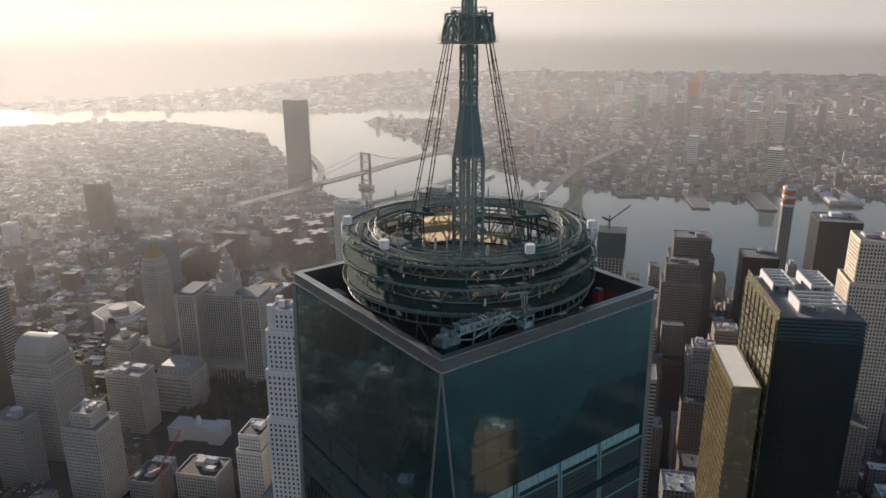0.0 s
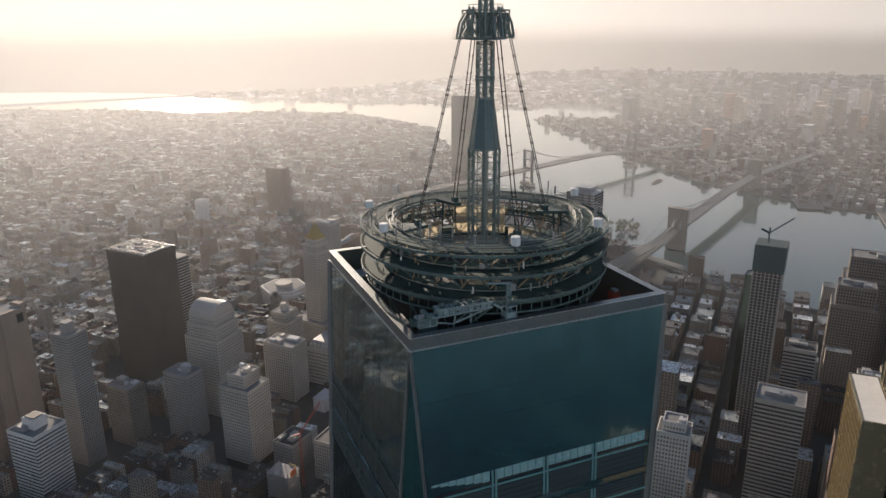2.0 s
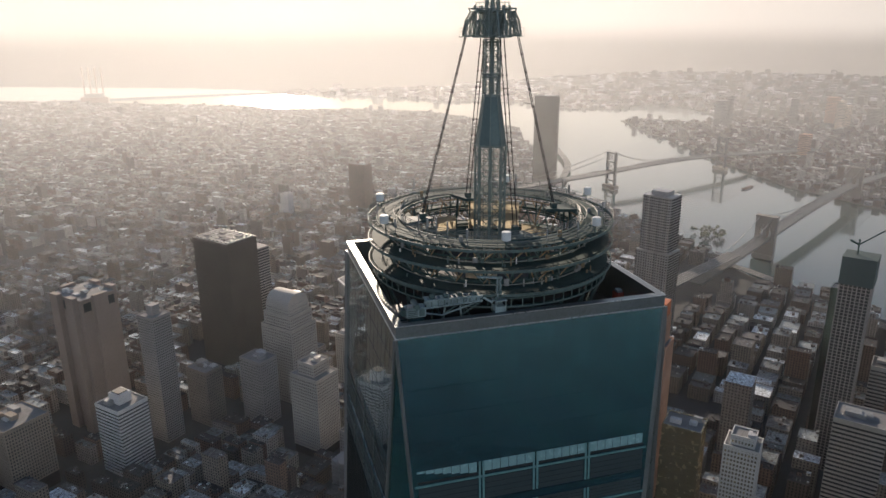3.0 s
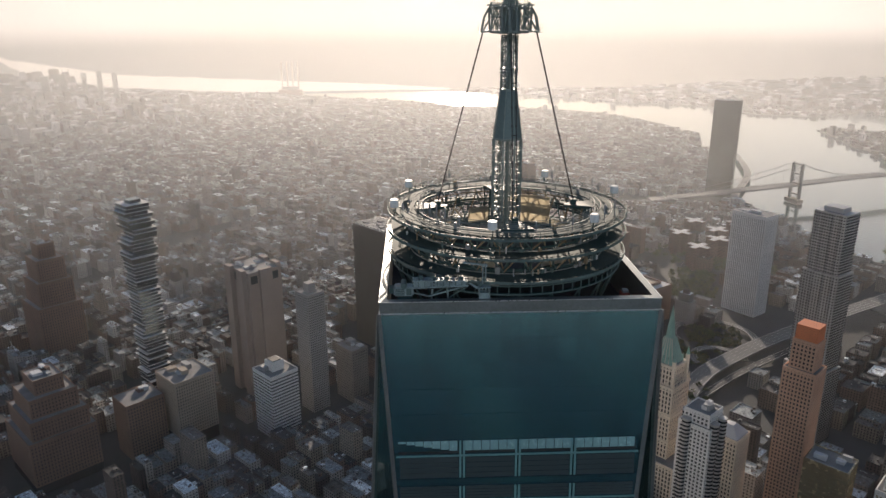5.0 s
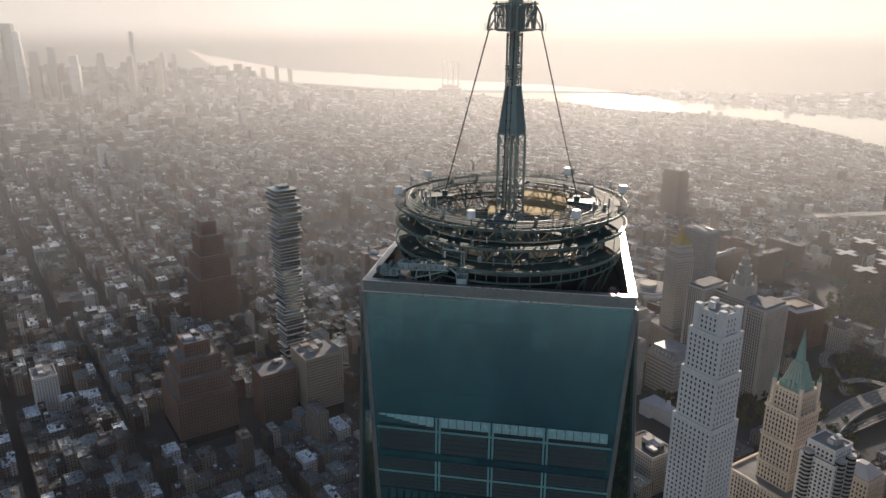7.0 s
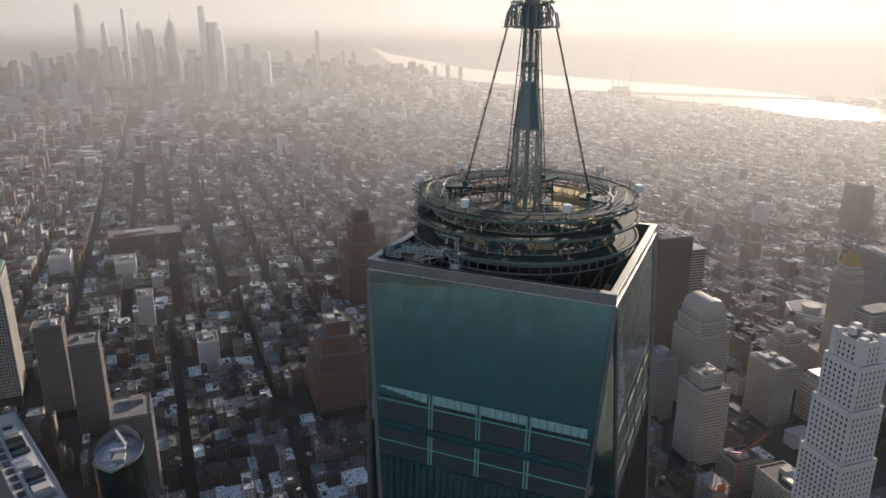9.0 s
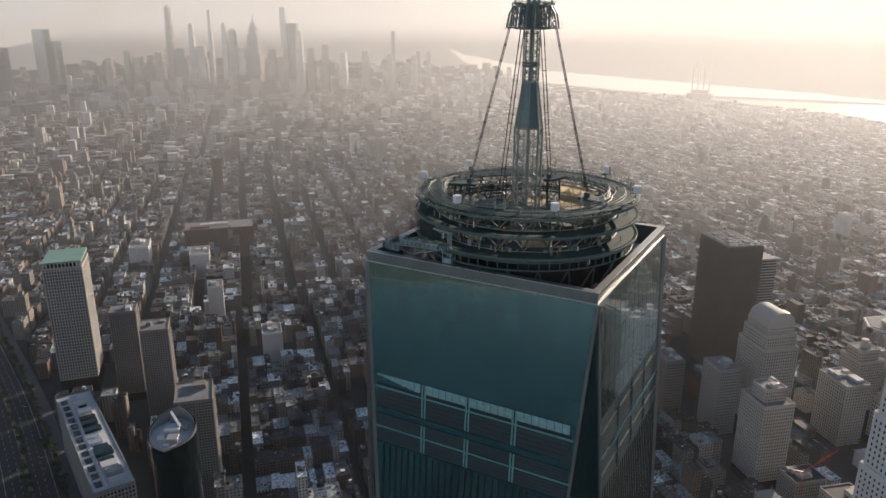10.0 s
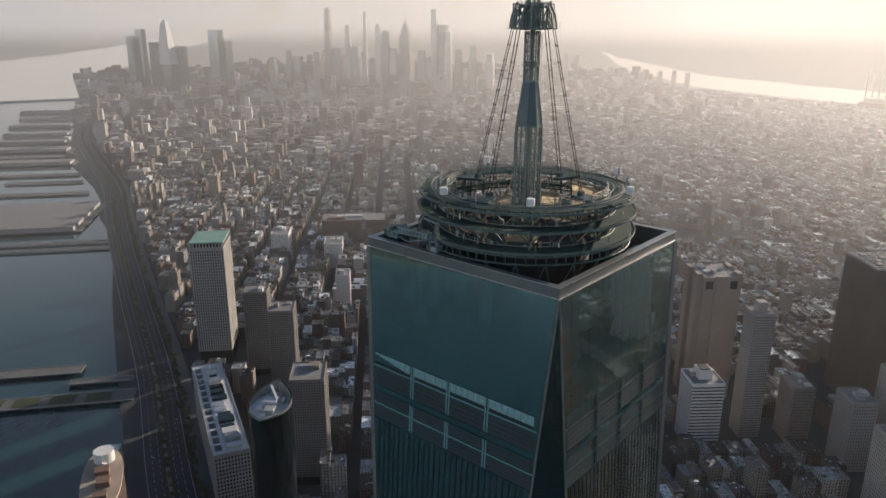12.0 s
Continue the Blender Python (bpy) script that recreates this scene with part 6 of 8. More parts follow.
def almond(w, d, z0, tops, n=16):
    """A wall of almond plan, its head rising towards one point; tops = (low, high)."""
    pts = []
    for side in (-1, 1):
        for k in range(n):
            u = -1 + 2 * k / n if side < 0 else 1 - 2 * k / n
            pts.append((w / 2 * u, side * d / 2 * (1 - abs(u) ** 2.4)))
    bm = bmesh.new()
    lo = [bm.verts.new((x, y, z0)) for x, y in pts]
    hi = [bm.verts.new((x, y, tops[0] + (tops[1] - tops[0]) * ((x / w + 0.5) ** 2))) for x, y in pts]
    m = len(pts)
    for k in range(m):
        bm.faces.new((lo[k], lo[(k + 1) % m], hi[(k + 1) % m], hi[k]))
    return bm, lo, hi


bm, lo_ring, hi_ring = almond(37, 25, 0, (236, 243))
part("glass_skin", bm, M_teal_glass, gt)
bm, lo_ring, hi_ring = almond(35.6, 23.8, 234.8, (236, 243))
part("parapet_lining", bm, M_locker, gt)
bm, lo_ring, hi_ring = almond(37.3, 25.3, 235.2, (236.3, 243.3))
part("rim", bm, M_bright, gt)
bm, lo_ring, hi_ring = almond(35.6, 23.8, 234.6, (234.9, 234.9))
bm.faces.new(hi_ring)
part("roof", bm, M_membrane, gt)
for i in range(40):
    bm, lo_ring, hi_ring = almond(37.2, 25.2, 60 + i * 4.4, (60.25 + i * 4.4, 60.25 + i * 4.4))
    part("floor_line", bm, M_mullion, gt)
for x0, y0, x1, y1, h in ((-10, -5, -4, 1, 2.6), (-1, -4, 6, 4, 3.4), (-5, 3, 5, 7, 2.0), (8, -3, 11, 3, 3.6), (-13, -1, -11, 2, 1.6), (2, -8, 7, -5, 2.2)):
    bm = box_bm(x0, y0, 234.9, x1, y1, 234.9 + h)
    bmesh.ops.bevel(bm, geom=bm.edges, offset=0.15, segments=1, affect="EDGES")
    part("roof_house", bm, M_membrane if x0 % 2 else M_locker, gt)
part("roof_arm", beam(bmesh.new(), (2, -4, 238.2), (13, 3, 241.5), 1.2, 1.2), M_white, gt)
for i in range(5):
    part("roof_frame", beam(bmesh.new(), (-9 + i * 4.5, -6, 236.6), (-8 + i * 4.5, 6, 236.9), 0.3, 0.3), M_bright, gt)

# long slab beside the highway, with a bright plant roof
lg = tower_block("long_slab_building", "long office slab with a pale roof full of plant", -552, 250, 9, [(200, 34, 0, 66)], M_grey_conc, M_teal_glass, bay=3.0, storey=4.0, sill=0.4, roof=M_membrane, tops=0)
for i in range(15):
    w = rng.uniform(5, 11)
    bm = box_bm(-94 + i * 12.6, -9 + rng.uniform(-3, 3), 65.7, -94 + i * 12.6 + w, 1 + rng.uniform(-3, 4), 65.7 + rng.uniform(2, 5))
    bmesh.ops.bevel(bm, geom=bm.edges, offset=0.2, segments=1, affect="EDGES")
    part("plant_housing", bm, rng.choice((M_membrane, M_locker, M_teal_glass, M_bright)), lg)
for i in range(13):
    part("skylight", box_bm(-92 + i * 14.4, 8, 65.7, -83 + i * 14.4, 14, 66.4), M_dark_glass, lg)
for i in range(24):
    part("roof_duct", beam(bmesh.new(), (-95 + i * 8, 5.6, 66.3), (-89.4 + i * 8, 5.6, 66.3), 0.9, 0.8), M_bright, lg)

# glass towers by the tower
w3 = tower_block("dark_glass_skyscraper", "dark glass skyscraper with a flank coloured as if sunlit bronze and plant crown", 267, 71, 28.5, [(38, 60, 0, 316)], M_teal_glass, M_teal_glass, bay=3.0, storey=4.2, pier=0.12, sill=0.18, tops=0, see=100)
for i in range(6):
    part("crown_louvre", ring_bars(38, 60, 317 + i * 1.9, 318.2 + i * 1.9, 0.6, 0.0), M_mullion, w3)
part("crown_core", box_bm(-18.2, -29.2, 315.6, 18.2, 29.2, 328), M_inner, w3)
# one flank coloured gold for the morning light it mirrors
part("lit_flank", box_bm(19.0, -29.6, 100, 19.5, 29.6, 327), M_gold_lit_glass, w3, "glass flank coloured as if lit bronze by the low sun")
for i in range(52):
    part("flank_line", box_bm(19.4, -29.7, 104 + i * 4.2, 19.75, 29.7, 104.9 + i * 4.2), M_teal_glass, w3)
for i in range(9):
    part("flank_post", box_bm(19.5, -29.6 + i * 7.3, 100, 19.9, -28.9 + i * 7.3, 327), M_mullion, w3)
part("plant_deck", box_bm(-17, -28, 328, 17, 28, 328.4), M_gravel, w3)
for y0, y1, x0, x1 in ((-26, -3, -15, -5), (-26, -3, 3, 13), (6, 22, -12, 8)):
    for sx in (x0, x1):
        part("plant_frame", box_bm(sx - 0.4, y0, 328.4, sx + 0.4, y1, 333.4), M_membrane, w3)
    n = int((y1 - y0) / 4.5)
    for i in range(n + 1):
        yy = y0 + (y1 - y0) * i / n
        part("plant_frame", box_bm(x0, yy - 0.35, 332.2, x1, yy + 0.35, 333.3), M_membrane, w3)
        if i < n:
            part("cooling_fan", tube(bmesh.new(), ((x0 + x1) / 2, yy + (y1 - y0) / n / 2, 328.4), ((x0 + x1) / 2, yy + (y1 - y0) / n / 2, 332.6), 1.7, 14), M_locker, w3)
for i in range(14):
    part("parapet_post", box_bm(17.6, -29 + i * 4.4, 327, 18.2, -28.4 + i * 4.4, 331), M_gold_lit_glass, w3)
part("parapet_screen", box_bm(18.2, -29.4, 327, 18.7, 29.4, 331.4), M_gold_lit_glass, w3)
lo3 = tower_block("setback_glass_wing", "glass wing coloured as if sunlit bronze, with a white setback roof", 240, 86, 28.5, [(13, 48, 0, 293)], M_gold_lit_glass, M_gold_lit_glass, bay=3.0, storey=4.2, pier=0.14, sill=0.22, tops=0, roof=M_membrane, see=90)
part("white_roof", box_bm(-5.5, -23, 293.0, 5.5, 23, 293.5), M_white_stone, lo3)
for i in range(4):
    part("cross_brace", beam(bmesh.new(), (-6, -24.3, 262 - i * 30), (6, -24.3, 278 - i * 30), 0.8, 0.8), M_bright, lo3)
tower_block("bronze_glass_tower", "tall glass tower coloured as if sunlit bronze, with fine floor lines", 296, -8, 28.5, [(44, 46, 0, 297)], M_gold_lit_glass, M_gold_lit_glass, bay=3.0, storey=4.1, pier=0.1, sill=0.2, tops=2, see=90)

# neo-gothic tower
wt = tower_block("gothic_tower", "cream terracotta gothic tower with a green copper spire", 187, 401, 32, [(62, 46, 0, 112), (27, 26, 112, 176), (21, 20, 176, 193)], M_cream_stone, bay=3.0, storey=3.9, pier=0.46, sill=0.3, fine=True, see=30, tops=0)
for sx in (-1, 1):
    for sy in (-1, 1):
        tu = part("turret", tube(bmesh.new(), (sx * 11.2, sy * 10.7, 170), (sx * 11.2, sy * 10.7, 199), 1.7, 8), M_cream_stone, wt)
        part("turret_spire", tube(bmesh.new(), (sx * 11.2, sy * 10.7, 199), (sx * 11.2, sy * 10.7, 206), 1.6, 8, 0.1), M_copper, tu)
part("copper_roof", pyramid(18, 17, 193.6, 214, 0.42), M_copper, wt, "green copper roof")
for zz, w0, d0 in ((176.2, 27, 26), (151, 27, 26), (128, 27, 26), (112.3, 62, 46), (193, 21, 20)):
    part("cornice", ring_bars(w0, d0, zz - 1.2, zz + 0.8, 1.6, 0.9), M_cream_stone, wt)
for i in range(6):
    for s in (-1, 1):
        part("pinnacle", tube(bmesh.new(), (-12.5 + i * 5, s * 13.2, 177), (-12.5 + i * 5, s * 13.2, 183), 0.7, 6, 0.1), M_cream_stone, wt)
        part("pinnacle", tube(bmesh.new(), (s * 13.6, -12 + i * 4.8, 177), (s * 13.6, -12 + i * 4.8, 183), 0.7, 6, 0.1), M_cream_stone, wt)
        part("roof_rib", beam(bmesh.new(), (-8.4 + i * 3.36, s * 8.5, 193.8), ((-8.4 + i * 3.36) * 0.42, s * 3.6, 214), 0.5, 0.4), M_pale_stone, wt)
part("roof_lantern", tube(bmesh.new(), (0, 0, 214), (0, 0, 223), 3.8, 8, 2.8), M_copper, wt)
part("spire", tube(bmesh.new(), (0, 0, 223), (0, 0, 241), 2.9, 8, 0.15), M_copper, wt)
for i in range(5):
    for s in (-1, 1):
        part("dormer", box_bm(-8 + i * 4 - 0.6, s * 8 - 0.8, 193.5, -8 + i * 4 + 0.6, s * 8 + 0.8, 200 - abs(i - 2) * 0.8), M_copper, wt)
by = tower_block("bay_front_tower", "pale apartment tower with rounded metal bay fronts", 196, 345, 32, [(25, 25, 0, 172), (20, 20, 172, 182)], M_white_stone, bay=3.2, storey=3.2, pier=0.4, tops=3, see=40)
for k, (ox, oy) in enumerate(((-6, -12.5), (6, -12.5), (-12.5, -6), (-12.5, 6), (6, 12.5), (12.5, 0))):
    bay_part = part("bay_front", tube(bmesh.new(), (ox, oy, 40), (ox, oy, 176), 3.4, 14), M_steel_skin, by)
    bands = bmesh.new()
    for i in range(42):
        tube(bands, (ox, oy, 41.4 + i * 3.2), (ox, oy, 43.0 + i * 3.2), 3.46, 14)
    part("window_grid", bands, M_dark_glass, bay_part)["kind"] = "stuff"
ct = tower_block("corner_block", "cream stone office block with a pale hipped roof", 230, 368, 32, [(22, 22, 0, 146)], M_cream_stone, bay=2.9, tops=0, see=40)
part("hip_roof", pyramid(20, 20, 146.6, 154, 0.3), M_membrane, ct)
tower_block("office_block", "white stone office building with a stepped roof", 150, 372, 32, [(34, 26, 0, 96)], M_white_stone, tops=3)
vz = tower_block("telephone_slab", "pale ribbed slab tower with few windows", 518, 960, 40, [(58, 34, 0, 165)], M_white_stone, M_grey_conc, bay=3.4, storey=12, pier=0.5, sill=0.06, tops=3)
part("glazed_corner", box_bm(10, -17.6, 20, 26, -16.6, 150), M_dark_glass, vz)

# rippled steel apartment tower
sp8 = thing("rippled_steel_tower", "tall rippled stainless steel apartment tower with bays", "skyscraper", m=pose(424, 592, 0, 0, 0, bearing_turn(42)))
for w, d, z0, z1 in ((46, 34, 0, 90), (40, 30, 90, 200), (34, 26, 200, 265)):
    bm = bmesh.new()
    cols, rows = 44, int((z1 - z0) / 6)
    grid = []
    for j in range(rows + 1):
        zz = z0 + (z1 - z0) * j / rows
        line = []
        for k in range(cols):
            f = k / cols * 4
            s, t = int(f), f - int(f)
            base = [(-1 + 2 * t, -1), (1, -1 + 2 * t), (1 - 2 * t, 1), (-1, 1 - 2 * t)][s]
            o = 1.1 * noise.noise((k * 0.9, zz / 38, w)) + 0.6 * math.sin(k * 2.2)
            nx, ny = [(0, -1), (1, 0), (0, 1), (-1, 0)][s]
            line.append(bm.verts.new((base[0] * w / 2 + nx * o, base[1] * d / 2 + ny * o, zz)))
        grid.append(line)
    for a, b in zip(grid, grid[1:]):
        for k in range(cols):
            bm.faces.new((a[k], a[(k + 1) % cols], b[(k + 1) % cols], b[k]))
    bm.faces.new(grid[-1])
    skin = part("steel_skin", bm, M_steel_skin, sp8)
    bm = bmesh.new()
    for i in range(int((z1 - z0) / 3.2)):
        for k in range(13):
            for s in (-1, 1):
                u = -w / 2 + w * (k + 0.5) / 13
                box_bm(u - 0.55, s * (d / 2 + 0.7) - 0.5, z0 + i * 3.2 + 1.0, u + 0.55, s * (d / 2 + 0.7) + 0.5, z0 + i * 3.2 + 2.4, bm)
        for k in range(9):
            for s in (-1, 1):
                u = -d / 2 + d * (k + 0.5) / 9
                box_bm(s * (w / 2 + 0.7) - 0.5, u - 0.55, z0 + i * 3.2 + 1.0, s * (w / 2 + 0.7) + 0.5, u + 0.55, z0 + i * 3.2 + 2.4, bm)
    part("window_grid", bm, M_dark_glass, skin)["kind"] = "stuff"
part("roof_house", box_bm(-10, -8, 265, 10, 8, 270), M_steel_skin, sp8)

pp = tower_block("brick_headquarters", "square brown brick headquarters with a recessed roof court", 345, 938, 40, [(58, 58, 0, 58)], M_brown_brick, bay=2.6, storey=4.0, pier=0.5, tops=0, roof=M_membrane)
part("roof_court", box_bm(-17, -17, 58, 17, 17, 60.5), M_tan_brick, pp)
part("court_rim", ring_bars(34, 34, 60.5, 62, 2, 0), M_brown_brick, pp)
tower_block("dark_riverside_tower", "tall dark blue glass tower by the river bridge", 795, 1745, 20, [(62, 34, 0, 252)], M_blue_glass, M_blue_glass, bay=3.0, storey=3.4, pier=0.1, sill=0.2, tops=2, category="skyscraper")

# towers under construction
uc = tower_block("tower_under_construction", "concrete tower under construction wrapped in dark netting on top", 537, 417, 36, [(28, 26, 0, 212)], M_grey_conc, M_inner, bay=4.0, storey=3.4, pier=0.25, sill=0.2, tops=0)
part("netting", box_bm(-15, -14, 208, 15, 14, 236), M_netting, uc, "dark green safety netting")
part("crane_mast", beam(bmesh.new(), (4, 0, 230), (4, 0, 252), 1.6, 1.6), M_steel, uc)
part("crane_jib", beam(bmesh.new(), (4, 0, 246), (-18, 14, 268), 1.0, 1.0), M_steel, uc)
part("crane_tail", beam(bmesh.new(), (4, 0, 246), (12, -5, 248), 1.6, 1.6), M_steel, uc)
tower_block("slim_dark_tower", "slim dark glass tower beside a construction site", 552, 448, 36, [(18, 18, 0, 190)], M_teal_glass, M_teal_glass, bay=3, storey=3.6, pier=0.15, sill=0.25, tops=1)
rt = tower_block("slim_tower_under_construction", "very slim red and grey tower under construction by the river", 943, 436, 36, [(15, 15, 0, 205)], M_grey_conc, M_inner, bay=3.6, storey=3.4, pier=0.4, sill=0.35, tops=0)
for i in range(5):
    part("safety_screen", box_bm(-8.2, -8.2, 196 + i * 6, 8.2, 8.2, 199.6 + i * 6), M_orange if i % 2 else M_white_stone, rt)
part("core", box_bm(-5, -5, 200, 5, 5, 226), M_grey_conc, rt)
og = tower_block("orange_capped_tower", "brick residential tower with an orange screened top", 278, 362, 32, [(24, 22, 0, 205), (18, 16, 205, 228)], M_salmon, bay=2.8, storey=3.4, tops=0, see=60)
part("orange_screen", box_bm(-8, -7, 228, 8, 7, 240), M_orange, og, "orange safety screen")
for x, y, w, d, h, mt, gl, nm in ((814, 502, 62, 46, 160, M_grey_brown, M_dark_glass, "grey"), (752, 472, 52, 40, 140, M_grey_brown, M_dark_glass, "grey"), (836, 410, 46, 40, 150, M_black_metal, M_dark_glass, "black"), (817, 308, 48, 46, 226, M_black_metal, M_black_metal, "black"),
                                  (701, 212, 52, 44, 246, M_cream_stone, M_dark_glass, "cream"), (600, 330, 30, 30, 112, M_grey_conc, M_dark_glass, "grey"),
                                  (620, 500, 34, 30, 120, M_tan_brick, M_dark_glass, "tan"), (690, 360, 34, 34, 98, M_tan_brick, M_dark_glass, "tan"), (560, 240, 36, 36, 128, M_black_metal, M_black_metal, "black")):
    tower_block("financial_tower", nm + " office tower standing among dense downtown blocks", x, y, 34, [(w, d, 0, h * 0.82), (w * 0.82, d * 0.82, h * 0.82, h)] if mt is not M_black_metal else [(w, d, 0, h)], mt, gl, bay=3.2, storey=4.0, tops=4)
tower_block("ribbon_office_tower", "white office tower with ribbon windows among downtown blocks", 440, 299, 34, [(40, 32, 0, 142)], M_grey_stone, bay=3.0, storey=4.0, sill=0.5, ribbon=True, tops=4)
tower_block("ribbed_bank_tower", "pale ribbed stone tower with gold-toned window bays", 325, 300, 30, [(34, 30, 0, 60), (26, 24, 60, 138), (18, 16, 138, 146)], M_white_stone, M_gold_lit_glass, bay=2.6, storey=3.8, fine=True, see=20, tops=2)
tower_block("bronze_glass_block", "bronze-lit glass block between stone towers", 285, 322, 30, [(30, 24, 0, 150)], M_gold_lit_glass, M_gold_lit_glass, bay=3.0, storey=3.8, pier=0.15, sill=0.3, tops=3)
tower_block("stepped_stone_block", "pale stone office block stepping back at its top", 20, 603, 32, [(38, 34, 0, 96), (22, 24, 96, 110)], M_pale_stone, bay=2.8, tops=5, fine=True, see=10)
tower_block("billboard_block", "dark glass block between two pale stone ends", 88, 738, 32, [(44, 30, 0, 74)], M_pale_stone, bay=3.4, tops=5)
tower_block("narrow_stone_tower", "narrow cream stone tower with a dark sunk roof", 142, 496, 32, [(26, 34, 0, 80), (22, 28, 80, 95)], M_white_stone, bay=2.8, tops=3, roof=M_roofdark, fine=True, see=20)
tower_block("dark_roofed_block", "stone block with a dark flat roof and pale lights", 103, 541, 32, [(42, 32, 0, 45)], M_pale_stone, bay=2.9, tops=5, roof=M_roofdark, fine=True)
tower_block("low_stone_block", "low stone block with a dark cluttered roof", 62, 580, 32, [(26, 34, 0, 34)], M_grey_conc, bay=2.8, tops=6, roof=M_roofdark)
ms = tower_block("mansard_courthouse", "ornate pale stone courthouse with a mansard roof", 150, 754, 32, [(46, 40, 0, 50)], M_pale_stone, bay=3.0, storey=5.0, tops=0)
part("mansard", pyramid(45, 39, 50.6, 60, 0.78), M_locker, ms)
for q in range(7):
    for sy in (-1, 1):
        part("dormer", box_bm(-18 + q * 6 - 1.2, sy * 17.5 - 1.5, 50.6, -18 + q * 6 + 1.2, sy * 17.5 + 1.5, 56), M_pale_stone, ms)
orn = tower_block("ornate_bank", "ornate pale stone bank with paired roof pavilions", 106, 830, 32, [(34, 34, 0, 66), (24, 26, 66, 78)], M_pale_stone, bay=2.8, tops=2)
part("roof_pavilion", tube(bmesh.new(), (0, 0, 78), (0, 0, 88), 5, 12, 4), M_pale_stone, orn)
hx = thing("hexagonal_courthouse", "low pale hexagonal courthouse with a pillared front", "civic building", m=pose(148, 1060, 0, 0, 0, 10))
part("body", lens_ring(38, 0, 26, 6), M_pale_stone, hx)
part("cornice", lens_ring(39.2, 26, 28, 6), M_white_stone, hx)
part("roof", lens_ring(35, 28, 29, 6), M_gravel, hx)
part("rotunda", lens_ring(14, 28, 34, 16), M_pale_stone, hx)
for q in range(8):
    part("column", tube(bmesh.new(), (-14 + q * 4, -40, 0), (-14 + q * 4, -40, 20), 1.1, 8), M_white_stone, hx)
part("pediment", box_bm(-17, -42, 20, 17, -32, 24), M_white_stone, hx)
tower_block("ribbon_office_tower", "grey-white office tower with ribbon windows and dark roof", 580, 400, 34, [(32, 28, 0, 120)], M_grey_stone, bay=3.0, storey=4.0, sill=0.5, ribbon=True, tops=4, roof=M_roofdark)
tower_block("loft_pair", "narrow stone loft building with a pale roof", -36, 688, 32, [(34, 26, 0, 82)], M_grey_conc, bay=2.8, tops=4)
tower_block("loft_pair", "narrow stone loft building with a pale roof", -98, 704, 32, [(34, 24, 0, 70)], M_grey_brown, bay=2.8, tops=4)

# curved apartment block at the water's edge
cv = thing("curved_apartment_block", "dark curved apartment block with a pale rounded stair head", "apartment building", m=pose(-452, 84, 0, 0, 0, 150))
part("body", lens(84, 30, 0, 106, 40, 2.6), M_brown_brick, cv)
for i in range(26):
    part("window_band", lens(84.3, 30.3, 4 + i * 3.9, 5.9 + i * 3.9, 40, 2.6), M_dark_glass, cv)
part("rim", lens(84.6, 30.6, 105, 107, 40, 2.6), M_tan_brick, cv)
for x0, y0, x1, y1, h in ((-30, -6, -22, 4, 4), (-14, -7, -4, 3, 5), (4, -5, 13, 6, 4), (-36, -3, -31, 3, 3)):
    part("roof_house", box_bm(x0, y0, 106.5, x1, y1, 106.5 + h), M_brown_brick, cv)
part("stair_head", tube(bmesh.new(), (27, 0, 100), (27, 0, 116), 8, 24), M_white_stone, cv)
part("dish_antenna", tube(bmesh.new(), (17, 0, 107), (17.6, -0.8, 109.6), 0.3, 12, 2.0), M_white, cv)

# building site with a red crane among the low blocks
site = thing("building_site", "building site frame with orange netting and yellow scaffold", "building site", m=pose(40, 520, 0, 0, 0, bearing_turn(30)))
for i in range(9):
    part("floor_plate", box_bm(-13, -10, i * 4.4, 13, 10, i * 4.4 + 0.5), M_grey_conc, site)
for sx in (-12, -4, 4, 12):
    for sy in (-9, 9):
        part("column", box_bm(sx - 0.4, sy - 0.4, 0, sx + 0.4, sy + 0.4, 40), M_grey_conc, site)
part("netting", box_bm(-13.6, -3, 34, -13.1, 6, 41), M_orange, site)
part("netting", box_bm(-8, -10.7, 28, 0, -10.2, 37), plain("yellow_scaffold_sheet", (0.55, 0.42, 0.06), 0.7, 0, 0.3, 0.8), site)
rc = thing("tower_crane", "red lattice luffing crane standing in a building site", "crane", m=pose(62, 536, 0))
for sx in (-0.9, 0.9):
    for sy in (-0.9, 0.9):
        part("mast_leg", beam(bmesh.new(), (sx, sy, 0), (sx, sy, 62), 0.3, 0.3), M_red, rc)
for i in range(20):
    part("mast_brace", beam(bmesh.new(), (-0.9, -0.9 if i % 2 else 0.9, i * 3.1), (0.9, 0.9 if i % 2 else -0.9, i * 3.1 + 3.1), 0.2, 0.2), M_red, rc)
for s in (-0.7, 0.7):
    part("jib_chord", beam(bmesh.new(), (0, s, 62), (24, s + 8, 88), 0.35, 0.35), M_red, rc)
part("jib_top", beam(bmesh.new(), (0, 0, 64), (24, 8, 89), 0.35, 0.35), M_red, rc)
part("counter_jib", beam(bmesh.new(), (0, 0, 62), (-9, -3, 63), 1.8, 1.0), M_red, rc)
part("counterweight", box_bm(-10.5, -4.5, 60, -7.5, -1.5, 63.5), M_grey_conc, rc)

